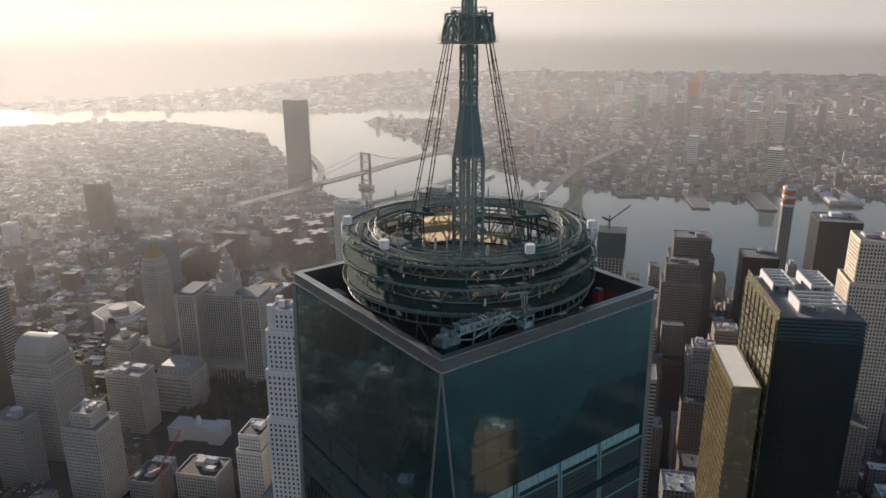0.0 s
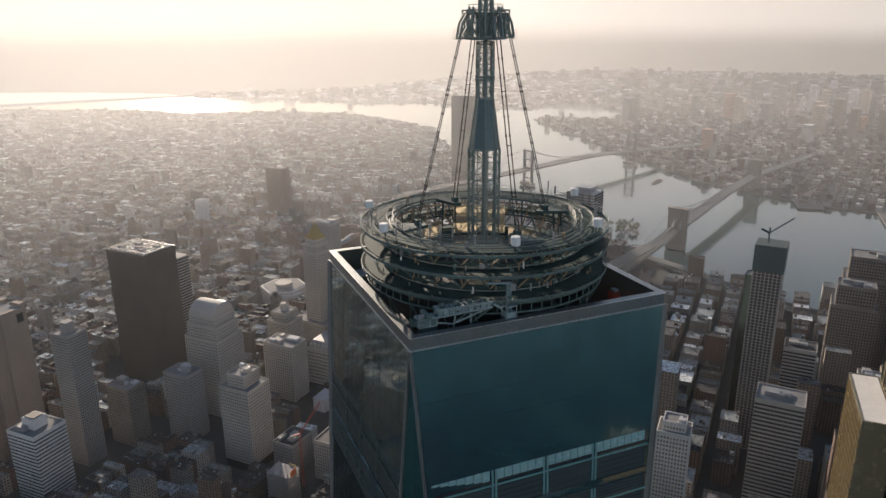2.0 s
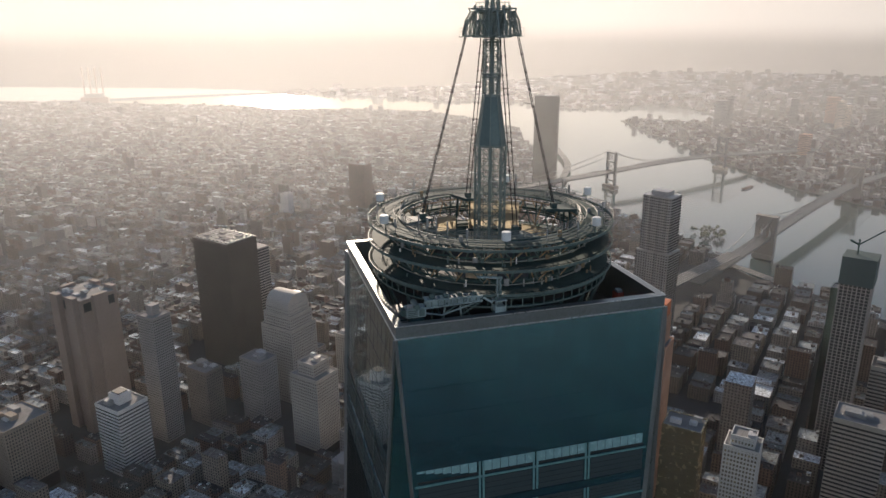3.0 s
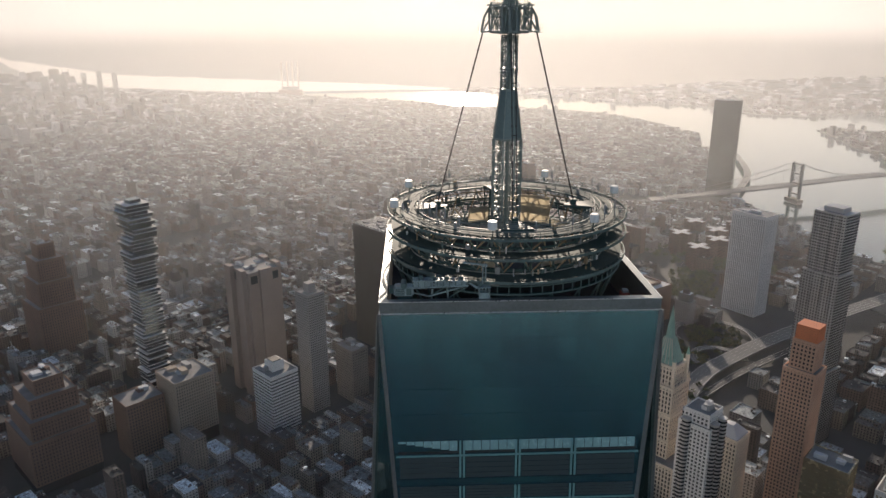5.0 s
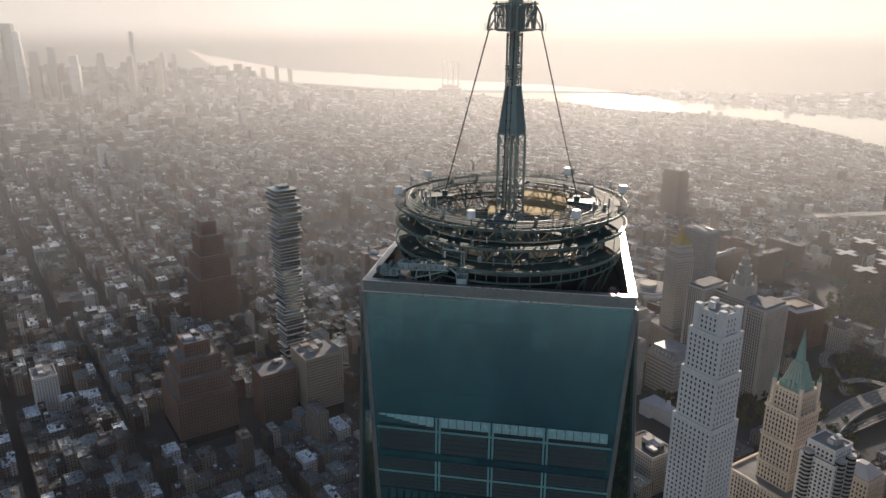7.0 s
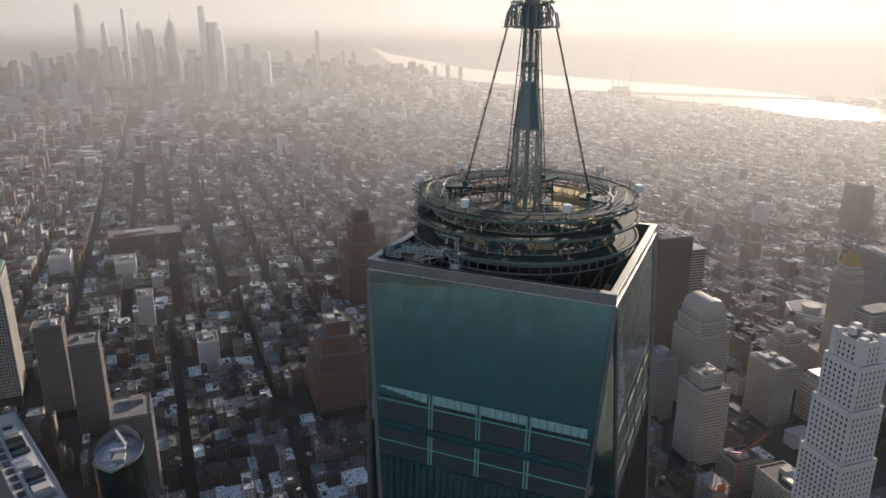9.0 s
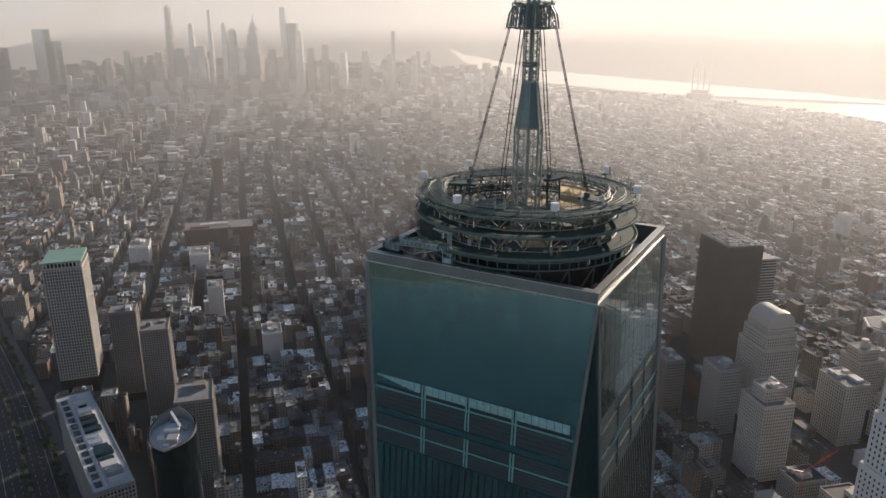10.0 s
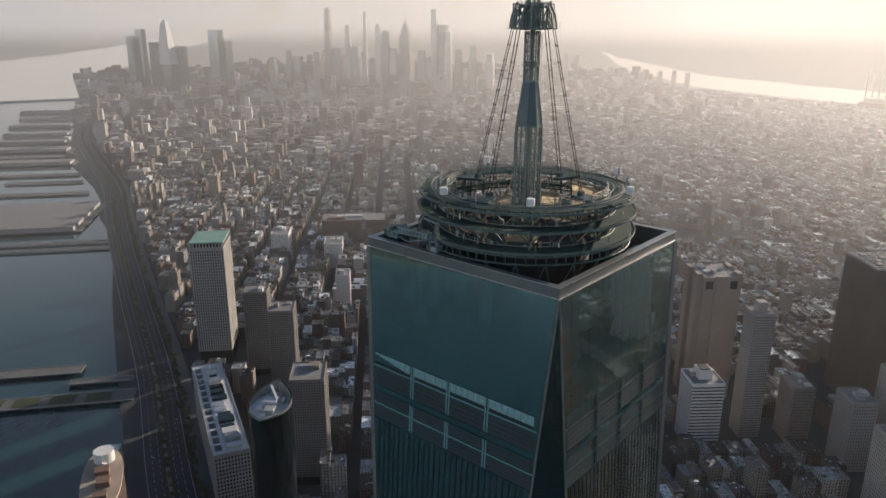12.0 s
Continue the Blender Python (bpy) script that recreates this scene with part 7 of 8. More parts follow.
# unseen towers west and south of the shaft, added to darken what its glass mirrors
for e, n, w, d, h, mt, gl in ((-235, -130, 56, 52, 190, M_black_metal, M_dark_glass), (-225, -280, 52, 50, 172, M_grey_brown, M_dark_glass), (-345, -60, 40, 60, 100, M_brown_brick, M_dark_glass), (-330, -350, 44, 60, 118, M_tan_brick, M_dark_glass), (-60, -470, 46, 44, 158, M_black_metal, M_dark_glass),
                              (85, -330, 50, 44, 226, M_black_metal, M_dark_glass), (-150, -640, 50, 40, 110, M_brown_brick, M_dark_glass), (-390, -520, 40, 50, 92, M_brown_brick, M_dark_glass), (40, -560, 44, 44, 190, M_grey_conc, M_dark_glass)):
    x, y = en(e, n)
    tower_block("riverside_tower", "dark stone and glass office tower near the wide river", x, y, 28, [(w, d, 0, h * 0.8), (w * 0.8, d * 0.8, h * 0.8, h)], mt, gl, bay=3.6, storey=4.0, pier=0.4)

# ---- roads, bridges, piers ----
def ribbon(name, line, width, z, mat, label, kind="structure", lanes=0, thick=0.6):
    bm = bmesh.new()
    rows = []
    pts = [Vector((p[0], p[1], p[2] if len(p) > 2 else z)) for p in line]
    for i, p in enumerate(pts):
        d = (pts[min(i + 1, len(pts) - 1)] - pts[max(i - 1, 0)])
        n = Vector((-d.y, d.x, 0)).normalized() * width / 2
        rows.append([bm.verts.new(p + n), bm.verts.new(p - n), bm.verts.new(p - n - Vector((0, 0, thick))), bm.verts.new(p + n - Vector((0, 0, thick)))])
    for a, b in zip(rows, rows[1:]):
        for k in range(4):
            bm.faces.new((a[k], b[k], b[(k + 1) % 4], a[(k + 1) % 4]))
    bm.faces.new(rows[0])
    bm.faces.new(rows[-1][::-1])
    bmesh.ops.recalc_face_normals(bm, faces=bm.faces)
    ob = tagged(new(name, as_mesh(name, bm, mat)), label, name.split("_")[0], kind=kind)
    if lanes:
        mk = bmesh.new()
        for j in range(lanes + 1):
            off = (-0.5 + j / lanes) * (width - 3)
            for a, b in zip(pts, pts[1:]):
                d = b - a
                n = Vector((-d.y, d.x, 0)).normalized() * off
                steps = 1 if j in (0, lanes) else max(1, int(d.length / 12))
                for i in range(steps):
                    p, q = a + d * (i / steps), a + d * ((i + (1 if steps == 1 else 0.4)) / steps)
                    beam(mk, p + n + Vector((0, 0, 0.03)), q + n + Vector((0, 0, 0.03)), 0.35, 0.04)
        part("lane_marking", mk, M_paint, ob)["kind"] = "stuff"
    return ob


def smooth(line, n=6):
    out = []
    pts = [line[0]] + list(line) + [line[-1]]
    for p0, p1, p2, p3 in zip(pts, pts[1:], pts[2:], pts[3:]):
        for i in range(n):
            t = i / n
            out.append(tuple(0.5 * (2 * b + (c - a) * t + (2 * a - 5 * b + 4 * c - d) * t * t + (3 * b - a - 3 * c + d) * t ** 3) for a, b, c, d in zip(p0, p1, p2, p3)))
    out.append(tuple(line[-1]))
    return out


way = smooth(HIGHWAY, 5)
ribbon("road_shore", way, 46, 0.25, M_asphalt, "wide grey shore highway with painted lanes", lanes=6)
side = [(x - 0.0, y, a) for x, y, a in along(way, 30)]
for o, w, mt, nm, lb in ((34, 16, M_pier, "pavement_walk", "pale waterside walk beside the highway"), (0, 4, M_gravel, "trim_median", "narrow planted strip between carriageways")):
    ribbon(nm, [(x - math.sin(a) * -o, y + math.cos(a) * -o) for x, y, a in side], w, 0.40 if o else 0.5, mt, lb)

# cars and lorries on the highway
car_src = None
for i, (x, y, a) in enumerate(along(way[:36], 23)):
    if rng.random() < 0.45:
        continue
    lane = rng.choice((-17, -12.5, -8, 8, 12.5, 17))
    m = pose(x - math.sin(a) * lane, y + math.cos(a) * lane, 0.27, 0, 0, math.degrees(a))
    if car_src is None:
        car_src = thing("car", "small car driving on the shore highway", "car", "cars on the highway", m=m)
        bm = box_bm(-2.3, -0.92, 0.35, 2.3, 0.92, 0.95)
        bmesh.ops.bevel(bm, geom=bm.edges, offset=0.15, segments=2, affect="EDGES")
        part("body", bm, M_carpaint, car_src)
        cab = pyramid(2.6, 1.7, 0.95, 1.5, 0.75)
        part("cabin", cab, M_dark_glass, car_src)
        for sx in (-1.4, 1.4):
            for sy in (-0.85, 0.85):
                part("wheel", tube(bmesh.new(), (sx, sy - 0.1, 0.34), (sx, sy + 0.1, 0.34), 0.34, 10), M_inner, car_src)
    else:
        copy_thing(car_src, m)

# elevated bridge ramps
RAMP = [(250, 560, 8), (343, 705, 10), (430, 775, 13), (523, 828, 18), (620, 872, 26), (709, 908, 34), (830, 962, 40)]
ribbon("road_ramp", smooth(RAMP, 4), 26, 0, M_pier, "grey concrete bridge approach with several lanes", lanes=4, thick=2.0)
for r0, cx, cy, a0, a1, z in ((58, 425, 850, -60, 190, 6), (34, 400, 770, -20, 200, 9)):
    ribbon("road_loop", [(cx + r0 * math.cos(radians(a0 + (a1 - a0) * i / 24)), cy + r0 * math.sin(radians(a0 + (a1 - a0) * i / 24)), z) for i in range(25)], 11, z, M_pier, "curving concrete ramp loop over parkland", lanes=2, thick=1.2)
ribbon("road_ramp_low", smooth([(300, 640, 5), (400, 720, 8), (500, 780, 12), (600, 830, 18)], 4), 12, 0, M_asphalt, "lower grey ramp beside the bridge approach", lanes=2, thick=1.2)
ribbon("road_avenue", smooth([(330, 900, 1), (430, 1060, 1), (520, 1200, 1), (640, 1390, 1)], 4), 26, 1.0, M_asphalt, "wide avenue running past brick housing slabs", lanes=4)
ribbon("road_riverside", smooth([(905, 480, 9), (880, 700, 9), (850, 960, 9), (760, 1180, 9), (740, 1420, 9), (800, 1660, 9), (980, 1980, 9), (1080, 2300, 9)], 5), 20, 9, M_pier, "elevated riverside drive along the shore", lanes=4, thick=1.5)


def suspension_bridge(name, label, a, b, land_a, land_b, tower_h, deck_z, width, mat, stone):
    br = thing(name, label, "bridge", m=pose(a[0], a[1], -3))
    o = Vector((a[0], a[1], -3))
    A, B, LA, LB = Vector((*a, 0)), Vector((*b, 0)), Vector((*land_a, 0)), Vector((*land_b, 0))
    ax = (B - A).normalized()
    sd = Vector((-ax.y, ax.x, 0))
    stations = [LA + Vector((0, 0, 14))] + [A + Vector((0, 0, deck_z))] + [A.lerp(B, i / 8) + Vector((0, 0, deck_z + 6 * math.sin(math.pi * i / 8))) for i in range(1, 8)] + [B + Vector((0, 0, deck_z)), LB + Vector((0, 0, 14))]
    for p, q in zip(stations, stations[1:]):
        part("deck_span", beam(bmesh.new(), p - o, q - o, width, 3.2), mat, br)
        for s in (-1, 1):
            part("deck_truss", beam(bmesh.new(), p + sd * s * width / 2 + Vector((0, 0, 3)) - o, q + sd * s * width / 2 + Vector((0, 0, 3)) - o, 0.9, 1.0), mat, br)
    for T in (A, B):
        tw = part("tower_foot", box_bm(-9, -width / 2 - 6, 0, 9, width / 2 + 6, 9), M_granite, br, m=Matrix.Translation(T - o + Vector((0, 0, -1))) @ pose(0, 0, 0, 0, 0, math.degrees(math.atan2(ax.y, ax.x))))
        if stone:
            for u in (-1, 0, 1):
                part("tower_leg", box_bm(-5.5, u * 15 - 4, 9, 5.5, u * 15 + 4, tower_h - 12), M_granite, tw)
            part("tower_head", box_bm(-6, -20, tower_h - 14, 6, 20, tower_h), M_granite, tw)
            part("tower_cornice", box_bm(-7, -21, tower_h, 7, 21, tower_h + 2.5), M_granite, tw)
            for u in (-7.5, 7.5):
                for s in (-1, 1):
                    part("pointed_arch", beam(bmesh.new(), (0, u + s * 3.5, tower_h - 26), (0, u, tower_h - 13), 10, 2.6), M_granite, tw)
            part("deck_wall", box_bm(-6, -20, 9, 6, 20, deck_z - 4), M_granite, tw)
        else:
            for u in (-1, 1):
                part("tower_leg", box_bm(-3.5, u * 15 - 2.6, 9, 3.5, u * 15 + 2.6, tower_h), mat, tw)
            for z in (20, deck_z + 4, tower_h * 0.72, tower_h - 3):
                part("tower_tie", box_bm(-2.5, -15, z, 2.5, 15, z + 3), mat, tw)
            for z0, z1 in ((deck_z + 7, tower_h * 0.72), (tower_h * 0.75, tower_h - 3)):
                for s in (-1, 1):
                    part("tower_brace", beam(bmesh.new(), (0, -13 * s, z0), (0, 13 * s, z1), 1.2, 1.2), mat, tw)
            for u in (-1, 1):
                part("tower_finial", tube(bmesh.new(), (0, u * 15, tower_h), (0, u * 15, tower_h + 5), 2.0, 8, 0.4), mat, tw)
    for s in (-1, 1):
        off = sd * s * (width / 2 - 1)
        cab = bmesh.new()
        hang = bmesh.new()
        for P, Q, sag, n in ((LA + Vector((0, 0, 16)), A + Vector((0, 0, tower_h)), 10, 8), (A + Vector((0, 0, tower_h)), B + Vector((0, 0, tower_h)), tower_h - deck_z - 10, 20), (B + Vector((0, 0, tower_h)), LB + Vector((0, 0, 16)), 10, 8)):
            pts = [P.lerp(Q, i / n) - Vector((0, 0, sag * 4 * (i / n) * (1 - i / n))) + off - o for i in range(n + 1)]
            for p, q in zip(pts, pts[1:]):
                tube(cab, p, q, 0.7, 5)
                base = p.copy()
                base.z = deck_z + 3
                if p.z > base.z + 2:
                    tube(hang, p, base, 0.22, 4)
        part("main_cable", cab, mat, br)
        part("hanger_grid", hang, mat, br)["kind"] = "stuff"


suspension_bridge("stone_bridge", "stone-towered suspension bridge over the grey river", (950, 1028), (1489, 1357), (709, 905), (1990, 1610), 84, 41, 26, M_bridge, True)
suspension_bridge("steel_bridge", "steel-towered suspension bridge over the hazy river", (965, 1675), (1415, 1800), (579, 1650), (1900, 1935), 100, 44, 34, M_bridge, False)
ribbon("road_bridge_approach", [(579, 1650, 13), (400, 1600, 11), (250, 1540, 8), (120, 1500, 4)], 30, 0, M_pier, "long raised approach to the steel bridge", lanes=4, thick=2.5)
ribbon("road_bridge_landing", [(1990, 1610, 13), (2250, 1740, 9), (2600, 1900, 3)], 26, 0, M_pier, "bridge approach on the far bank", lanes=4, thick=2.5)


def finger_pier(x, y, length, width, dx=-0.62, dy=-0.785, z=1.6, mat=None, label="long flat concrete pier standing in the grey river", shed=0.0):
    a = math.degrees(math.atan2(dy, dx))
    p = thing("pier", label, "pier", "river piers", m=pose(x, y, -3, 0, 0, a))
    part("pier_deck", box_bm(-10, -width / 2, 3.0, length, width / 2, 3 + z), mat or M_pier, p)
    n = max(2, int(length / 30))
    for i in range(n):
        for s in (-1, 1):
            part("pile", tube(bmesh.new(), ((i + 0.5) * length / n, s * (width / 2 - 1.5), -2), ((i + 0.5) * length / n, s * (width / 2 - 1.5), 3.1), 0.7, 6), M_inner, p)
    for s in (-1, 1):
        part("edge_kerb", box_bm(-8, s * (width / 2 - 0.5) - 0.4, 3 + z, length - 1, s * (width / 2 - 0.5) + 0.4, 3.7 + z), M_grey_conc, p)
    if shed:
        part("shed", box_bm(6, -width / 2 + 4, 3 + z, length - 8, width / 2 - 4, 3 + z + shed), M_grey_conc, p)
        part("shed_roof", box_bm(4, -width / 2 + 3, 3 + z + shed, length - 6, width / 2 - 3, 3.8 + z + shed), M_gravel, p)
    return p


p25 = finger_pier(-762, 247, 230, 30)
for i in range(5):
    part("lawn", box_bm(18 + i * 42, -10, 4.6, 48 + i * 42, 10, 5.1), M_leaf, p25)
finger_pier(-882, 236, 200, 26)
finger_pier(-806, 268, 70, 14)
finger_pier(-1400, 520, 260, 14)
finger_pier(-1445, 540, 260, 14)
finger_pier(-1660, 610, 235, 250, shed=9, mat=M_pier, label="broad square pier with a low dark shed")
for x, y, ln, w in ((-1925, 715, 240, 26), (-2080, 770, 200, 22), (-2190, 810, 250, 30), (-2380, 885, 260, 60), (-2520, 935, 240, 26), (-2640, 985, 250, 70), (-2820, 1050, 260, 40), (-3010, 1140, 250, 36), (-3250, 1260, 260, 60), (-3500, 1370, 240, 40), (-3720, 1480, 260, 60)):
    finger_pier(x, y, ln, w, shed=8 if w > 35 else 0)
for x, y, ln, w, dx, dy in ((1560, 1260, 150, 60, -0.62, -0.78), (1640, 1080, 190, 44, -0.7, -0.7), (1750, 960, 180, 50, -0.72, -0.69), (1990, 700, 190, 60, -0.78, -0.62), (905, 620, 110, 36, 0.9, 0.4), (960, 520, 120, 30, 0.9, 0.4)):
    finger_pier(x, y, ln, w, dx, dy)
sh = finger_pier(1955, 860, 190, 84, -0.75, -0.66, label="wide river pier with pale blue shed roofs")
for i in range(3):
    part("shed", box_bm(14, -38 + i * 26, 4.6, 176, -16 + i * 26, 11), M_membrane, sh)
    part("blue_roof", box_bm(12, -39 + i * 26, 11, 178, -15 + i * 26, 12), M_blue_glass if i == 1 else M_membrane, sh)


def boat(name, label, px, py, ang, ln, w, decks):
    b = thing(name, label, "boat", m=pose(px, py, -3, 0, 0, ang))
    hull = lens(ln, w, -0.6, 2.0, 20, 2.2)
    part("hull", hull, M_white if decks else M_bridge, b)
    for i in range(decks):
        part("cabin", box_bm(-ln * 0.34 + i * 2, -w * 0.36, 2.0 + i * 2.6, ln * (0.28 - 0.08 * i), w * 0.36, 4.4 + i * 2.6), M_white, b)
    if not decks:
        for i in range(5):
            part("hatch", box_bm(-ln * 0.4 + i * ln * 0.16, -w * 0.35, 2.0, -ln * 0.4 + i * ln * 0.16 + ln * 0.12, w * 0.35, 3.6), M_brown_brick, b)
    return b


boat("ferry", "small white ferry under way on the river", 1130, 560, 25, 34, 9, 2)
boat("ferry", "small white ferry under way on the river", -2500, 480, 60, 30, 8, 2)
boat("barge", "long dark barge lying in the river", 1330, 1560, 30, 70, 16, 0)

# ---- trees: clumps of small leaves on short trunks ----
def tree_stuff(name, label, spots, size=(7, 12)):
    v, f = [], []
    r = random.Random(11)
    for x, y in spots:
        h = r.uniform(*size)
        for sx, sy in ((-0.25, 0), (0.125, 0.22), (0.125, -0.22)):
            v.append((x + sx, y + sy, 0.2))
        v.append((x, y, h * 0.6))
        k = len(v) - 4
        f += [(k, k + 1, k + 3), (k + 1, k + 2, k + 3), (k + 2, k, k + 3)]
        lumps = [(x + r.uniform(-0.25, 0.25) * h, y + r.uniform(-0.25, 0.25) * h, h * r.uniform(0.5, 0.85), h * r.uniform(0.2, 0.32)) for _ in range(5)]
        for cx, cy, cz, cr in lumps:
            for _ in range(16):
                d = Vector((r.gauss(0, 1), r.gauss(0, 1), r.gauss(0, 0.8))).normalized() * cr * r.uniform(0.6, 1.1)
                p = Vector((cx, cy, cz)) + d
                s = h * 0.11
                a, b = Vector((r.uniform(-1, 1), r.uniform(-1, 1), r.uniform(-1, 1))).normalized() * s, Vector((r.uniform(-1, 1), r.uniform(-1, 1), r.uniform(-1, 1))).normalized() * s
                k = len(v)
                v += [tuple(p + a), tuple(p + b), tuple(p - a), tuple(p - b)]
                f.append((k, k + 1, k + 2, k + 3))
    me = bpy.data.meshes.new(name)
    me.from_pydata(v, [], f)
    me.materials.append(M_leaf)
    me.update()
    tagged(new(name, me), label, "trees", kind="stuff")


tr = random.Random(3)
spots = [(x - math.sin(a) * (-27 + tr.uniform(-4, 3)), y + math.cos(a) * (-27 + tr.uniform(-4, 3))) for x, y, a in along(way, 9)]
spots += [(x + tr.uniform(-1.5, 1.5), y + tr.uniform(-1.5, 1.5)) for x, y, a in along(way, 14)]
tree_stuff("trees_shore", "row of dark green trees along the shore highway", spots)
spots = []
for cx, cy, rx, n in ((222, 735, 62, 130), (150, 690, 50, 60), (300, 680, 50, 60), (425, 850, 42, 60), (455, 1037, 48, 90), (482, 1101, 40, 60), (380, 800, 40, 40), (530, 1240, 80, 90), (600, 1160, 70, 60), (330, 1180, 60, 40), (950, 1200, 40, 30), (1700, 1300, 120, 80), (1850, 1150, 120, 80)):
    for _ in range(n):
        a, q = tr.uniform(0, 6.283), rx * math.sqrt(tr.random())
        if math.hypot(cx + q * math.cos(a) - 139, cy + q * math.sin(a) - 668) > 34:
            spots.append((cx + q * math.cos(a), cy + q * math.sin(a)))
tree_stuff("trees_parks", "spring trees in small parks and housing grounds", spots, (8, 14))

hall = thing("city_hall", "low pale stone civic hall with wings and cupola in a park", "civic building", m=pose(139, 668, 0, 0, 0, bearing_turn(30)))
for x0, y0, x1, y1, h in ((-30, -8, 30, 8, 17), (-32, -13, -16, 13, 16), (16, -13, 32, 13, 16)):
    part("wing", box_bm(x0, y0, 0, x1, y1, h), M_white_stone, hall)
    part("roof", box_bm(x0 - 0.6, y0 - 0.6, h, x1 + 0.6, y1 + 0.6, h + 1), M_membrane, hall)
part("cupola", tube(bmesh.new(), (0, 0, 18), (0, 0, 27), 3.2, 10, 2.4), M_white_stone, hall)
# brick housing slabs by the avenue and cross-shaped ones near the bridge
for x, y, w, d, h, t in ((292, 1166, 16, 90, 62, 30), (365, 1190, 16, 80, 60, 30), (250, 1200, 16, 70, 64, 30), (330, 1260, 70, 16, 58, 30), (420, 1290, 70, 16, 52, 30)):
    tower_block("brick_housing_slab", "plain brown brick housing slab with a flat roof", x, y, t, [(w, d, 0, h)], M_brown_brick, bay=3.2, storey=2.9, pier=0.6, tops=3, category="apartment building")
for x, y in ((520, 1170), (575, 1215), (520, 1265), (600, 1280), (650, 1200), (660, 1320), (580, 1350)):
    cr = thing("cross_housing_block", "cross-shaped brick housing block with a pale flat roof", "apartment building", "cross-shaped housing blocks", m=pose(x, y, 0, 0, 0, 35))
    for w, d in ((44, 13), (13, 44)):
        wing = part("wing", box_bm(-w / 2, -d / 2, 0, w / 2, d / 2, 44 if w > d else 44.2), M_brown_brick, cr)
        bm = bmesh.new()
        for i in range(14):
            box_bm(-w / 2 - 0.1, -d / 2 - 0.1, 2 + i * 3, w / 2 + 0.1, d / 2 + 0.1, 3.1 + i * 3, bm)
        part("window_band", bm, M_dark_glass, wing)["kind"] = "stuff"
        part("roof", box_bm(-w / 2 + 0.6, -d / 2 + 0.6, 44.2, w / 2 - 0.6, d / 2 - 0.6, 44.6 if w > d else 44.7), M_membrane, wing)

# ---- far skylines, drawn in with the land ----
def far_tower(name, label, x, y, tiers, mat, spire=0.0, turn=20, group="far skyline towers"):
    b = thing(name, label, "skyscraper", group, m=pose(x, y, 0, 0, 0, turn))
    for w, d, z0, z1 in tiers:
        t = part("shaft", box_bm(-w / 2, -d / 2, z0, w / 2, d / 2, z1), mat, b)
        n = max(2, int((z1 - z0) / 6))
        bm = bmesh.new()
        for i in range(n):
            z = z0 + (z1 - z0) * (i + 0.3) / n
            box_bm(-w / 2 - 0.4, -d / 2 - 0.4, z, w / 2 + 0.4, d / 2 + 0.4, z + (z1 - z0) / n * 0.45, bm)
        part("window_band", bm, M_blue_glass, t)["kind"] = "stuff"
    if spire:
        part("spire", tube(bmesh.new(), (0, 0, tiers[-1][3]), (0, 0, tiers[-1][3] + spire), tiers[-1][0] * 0.2, 8, 0.8), mat, b)
    return b


far_tower("stepped_spire_tower", "hazy stepped stone skyscraper with a tall spire", -3093, 3214, [(90, 70, 0, 250), (66, 50, 250, 360), (42, 34, 360, 405), (22, 20, 405, 430)], M_grey_conc, 45)
far_tower("pencil_tower", "very slim pale pencil tower on the skyline", -2963, 3333, [(34, 34, 0, 512)], M_white_stone)
far_tower("dark_slab_tower", "dark flat-topped slab on the hazy skyline", -2932, 3375, [(52, 40, 0, 422)], M_black_metal)
hy = far_tower("glass_peak_tower", "pale glass tower tapering to an angled peak", -3938, 2123, [(92, 70, 0, 200)], M_blue_glass)
part("tapering_shaft", pyramid(92, 70, 200, 425, 0.42), M_membrane, hy)
part("peak", pyramid(36, 26, 425, 447, 0.2), M_membrane, hy)
for x, y, w, z in ((-4001, 2006, 44, 394), (-4030, 1962, 40, 355), (-3975, 2065, 42, 324), (-3799, 2357, 66, 391), (-3760, 2400, 50, 330), (-3900, 2190, 50, 300)):
    far_tower("west_side_tower", "hazy blue glass tower near the wide river", x, y, [(w, w * 0.8, 0, z)], M_blue_glass)
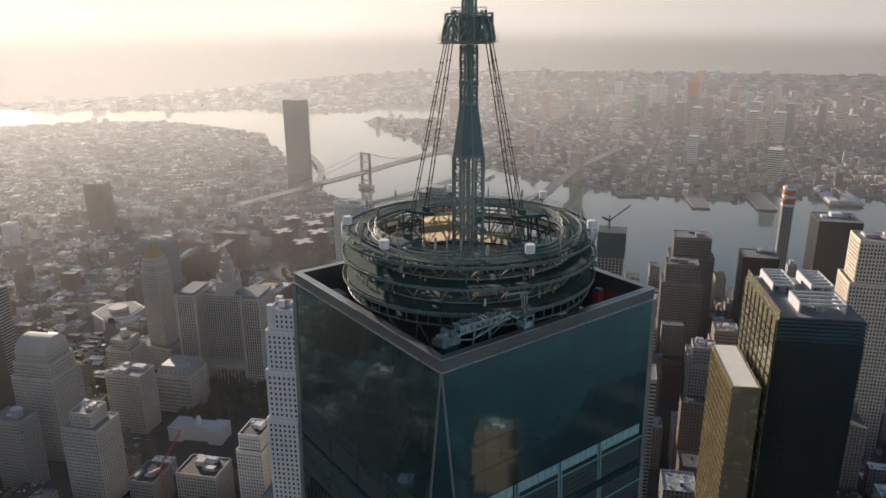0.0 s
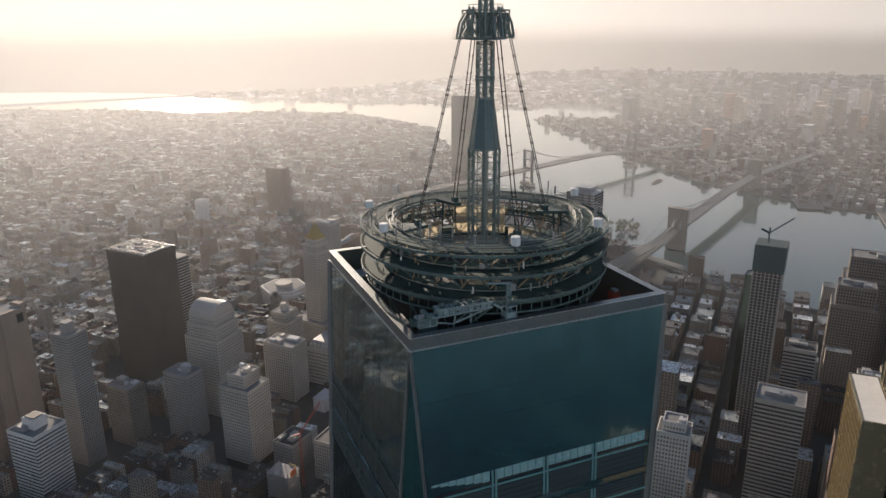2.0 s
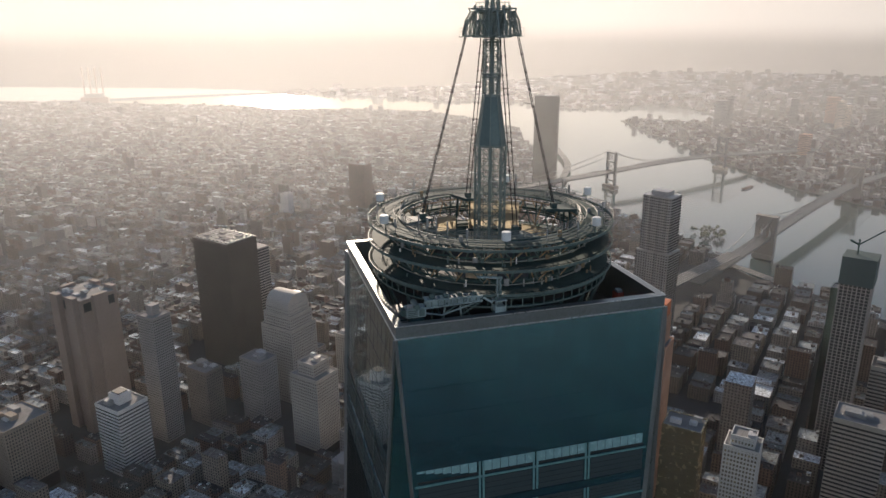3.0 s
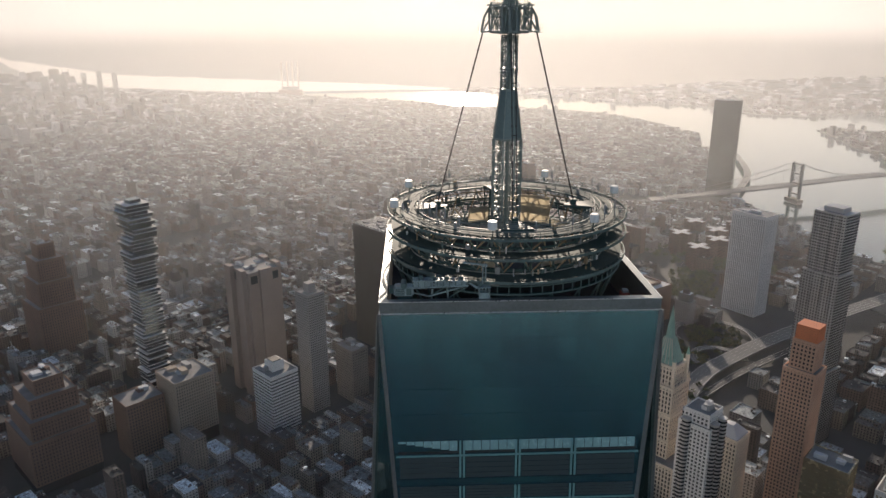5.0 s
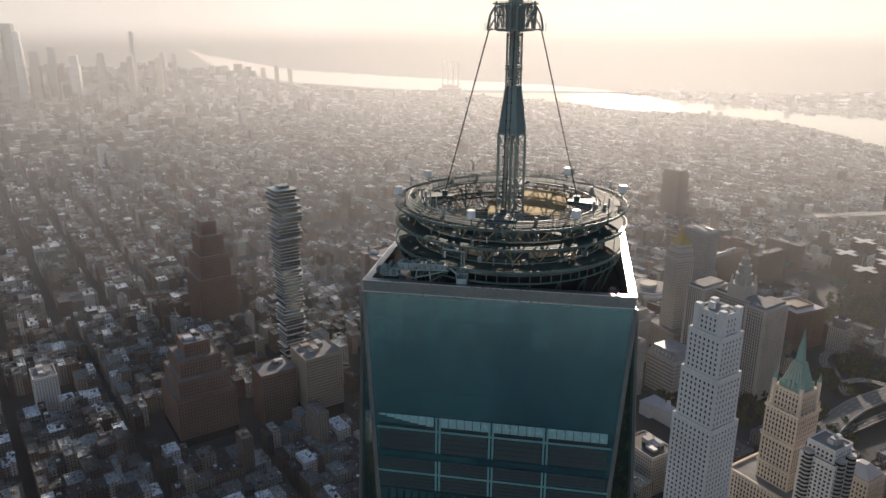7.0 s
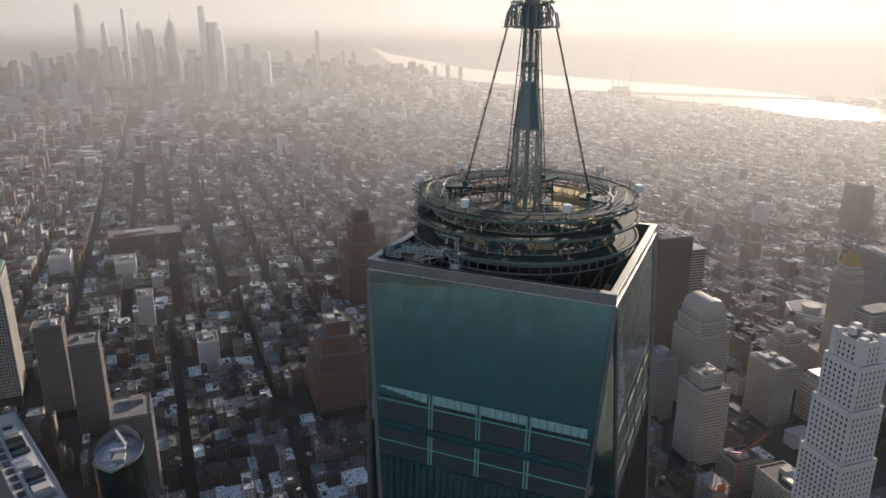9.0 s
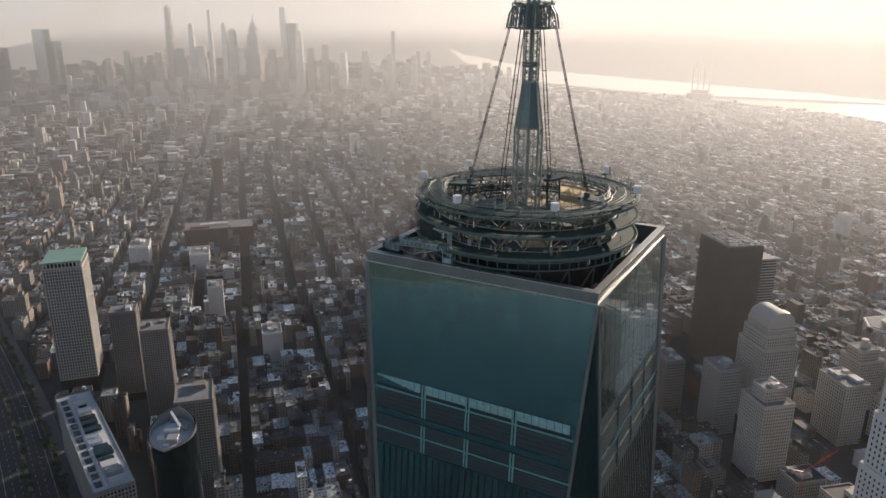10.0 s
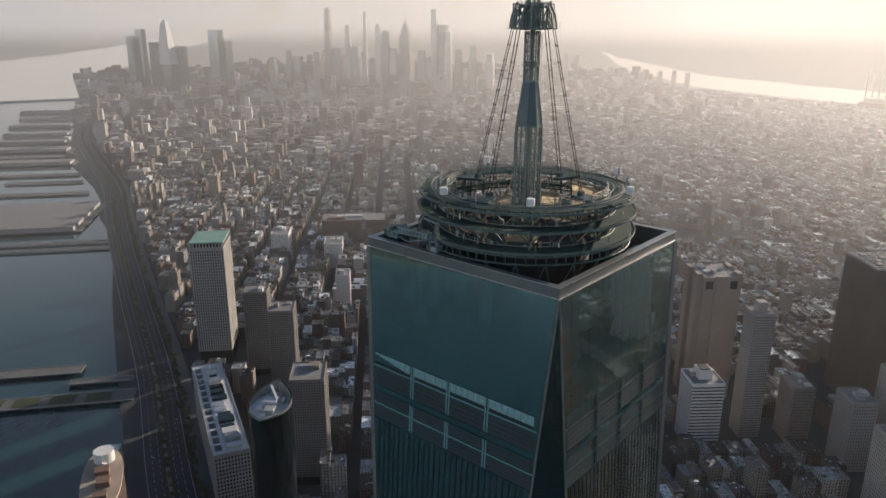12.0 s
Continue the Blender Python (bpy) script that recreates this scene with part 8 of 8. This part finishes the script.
for x, y, w, z, sp in ((-3413, 2877, 34, 510, 14), (-3264, 3042, 22, 494, 0), (-3334, 2966, 34, 415, 14), (-3211, 3097, 30, 420, 16), (-3529, 2736, 56, 243, 0), (-3560, 2690, 32, 278, 0), (-3150, 3160, 48, 288, 0), (-3020, 3280, 48, 278, 0), (-2850, 3430, 44.8, 283, 0), (-2780, 3480, 40, 303, 0),
                       (-3460, 2830, 48, 268, 0), (-3380, 2920, 56, 288, 0), (-3300, 3000, 48, 298, 0), (-2700, 3550, 48, 258, 0), (-2600, 3640, 40, 268, 0), (-2480, 3730, 36.8, 248, 0), (-2900, 3390, 40, 380, 12), (-3620, 2620, 40, 238, 0), (-2350, 3800, 35.2, 238, 0), (-3180, 3130, 44, 385, 10)):
    far_tower("midtown_tower", "hazy grey tower in the distant midtown skyline", x * 0.985, y * 0.985, [(w, w * 0.8, 0, z * 0.8), (w * 0.8, w * 0.66, z * 0.8, z)], rng.choice((M_grey_conc, M_blue_glass, M_tan_brick, M_white_stone)), sp)
# power station by the far river bend, and slabs along that shore
ps = thing("power_station", "hazy river power station with four tall chimneys", "power station", m=pose(-760, 4420, 0))
part("turbine_hall", box_bm(-70, -30, 0, 70, 30, 38), M_brown_brick, ps)
part("boiler_house", box_bm(-50, -16, 38, 50, 16, 58), M_grey_brown, ps)
for q in range(4):
    part("chimney", tube(bmesh.new(), (-48 + q * 32, 0, 56), (-48 + q * 32, 0, 200), 5.0, 12, 3.6), M_tan_brick, ps)
for x, y, z, w in ((-1861, 4132, 165, 26), (-1788, 4163, 172, 26), (-1715, 4193, 158, 28), (-1960, 4087, 160, 34), (-2038, 4050, 150, 40), (-2333, 3951, 250, 26), (-2390, 3920, 255, 26), (-2522, 3837, 375, 22)):
    far_tower("shore_tower", "hazy brown apartment tower near the far river", x, y, [(w, w * 0.8, 0, z)], M_grey_brown, group="far shore towers")
bk = random.Random(21)
for i in range(66):
    e, n = bk.gauss(2620, 460), bk.gauss(-2250, 440)
    x, y = en(e, n)
    w, h = bk.uniform(22, 48), bk.uniform(45, 150)
    # warm and pale walls picked to carry the low sun's light on these towers
    far_tower("east_bank_tower", "hazy masonry tower on the far river bank", x, y, [(w, w * 0.8, 0, h)], bk.choice((M_tan_brick, M_cream_stone, M_cream_stone, M_salmon, M_white_stone, M_white_stone, M_grey_conc)), group="east bank towers")
for e, n, h in ((2500, -2050, 190), (2950, -2450, 200)):
    x, y = en(e, n)
    t = far_tower("screened_tower", "east bank tower with an orange screened top", x, y, [(38, 34, 0, h)], M_grey_conc, group="east bank towers")
    part("orange_screen", box_bm(-20, -18, h * 0.7, 20, 18, h + 3), M_orange, t)
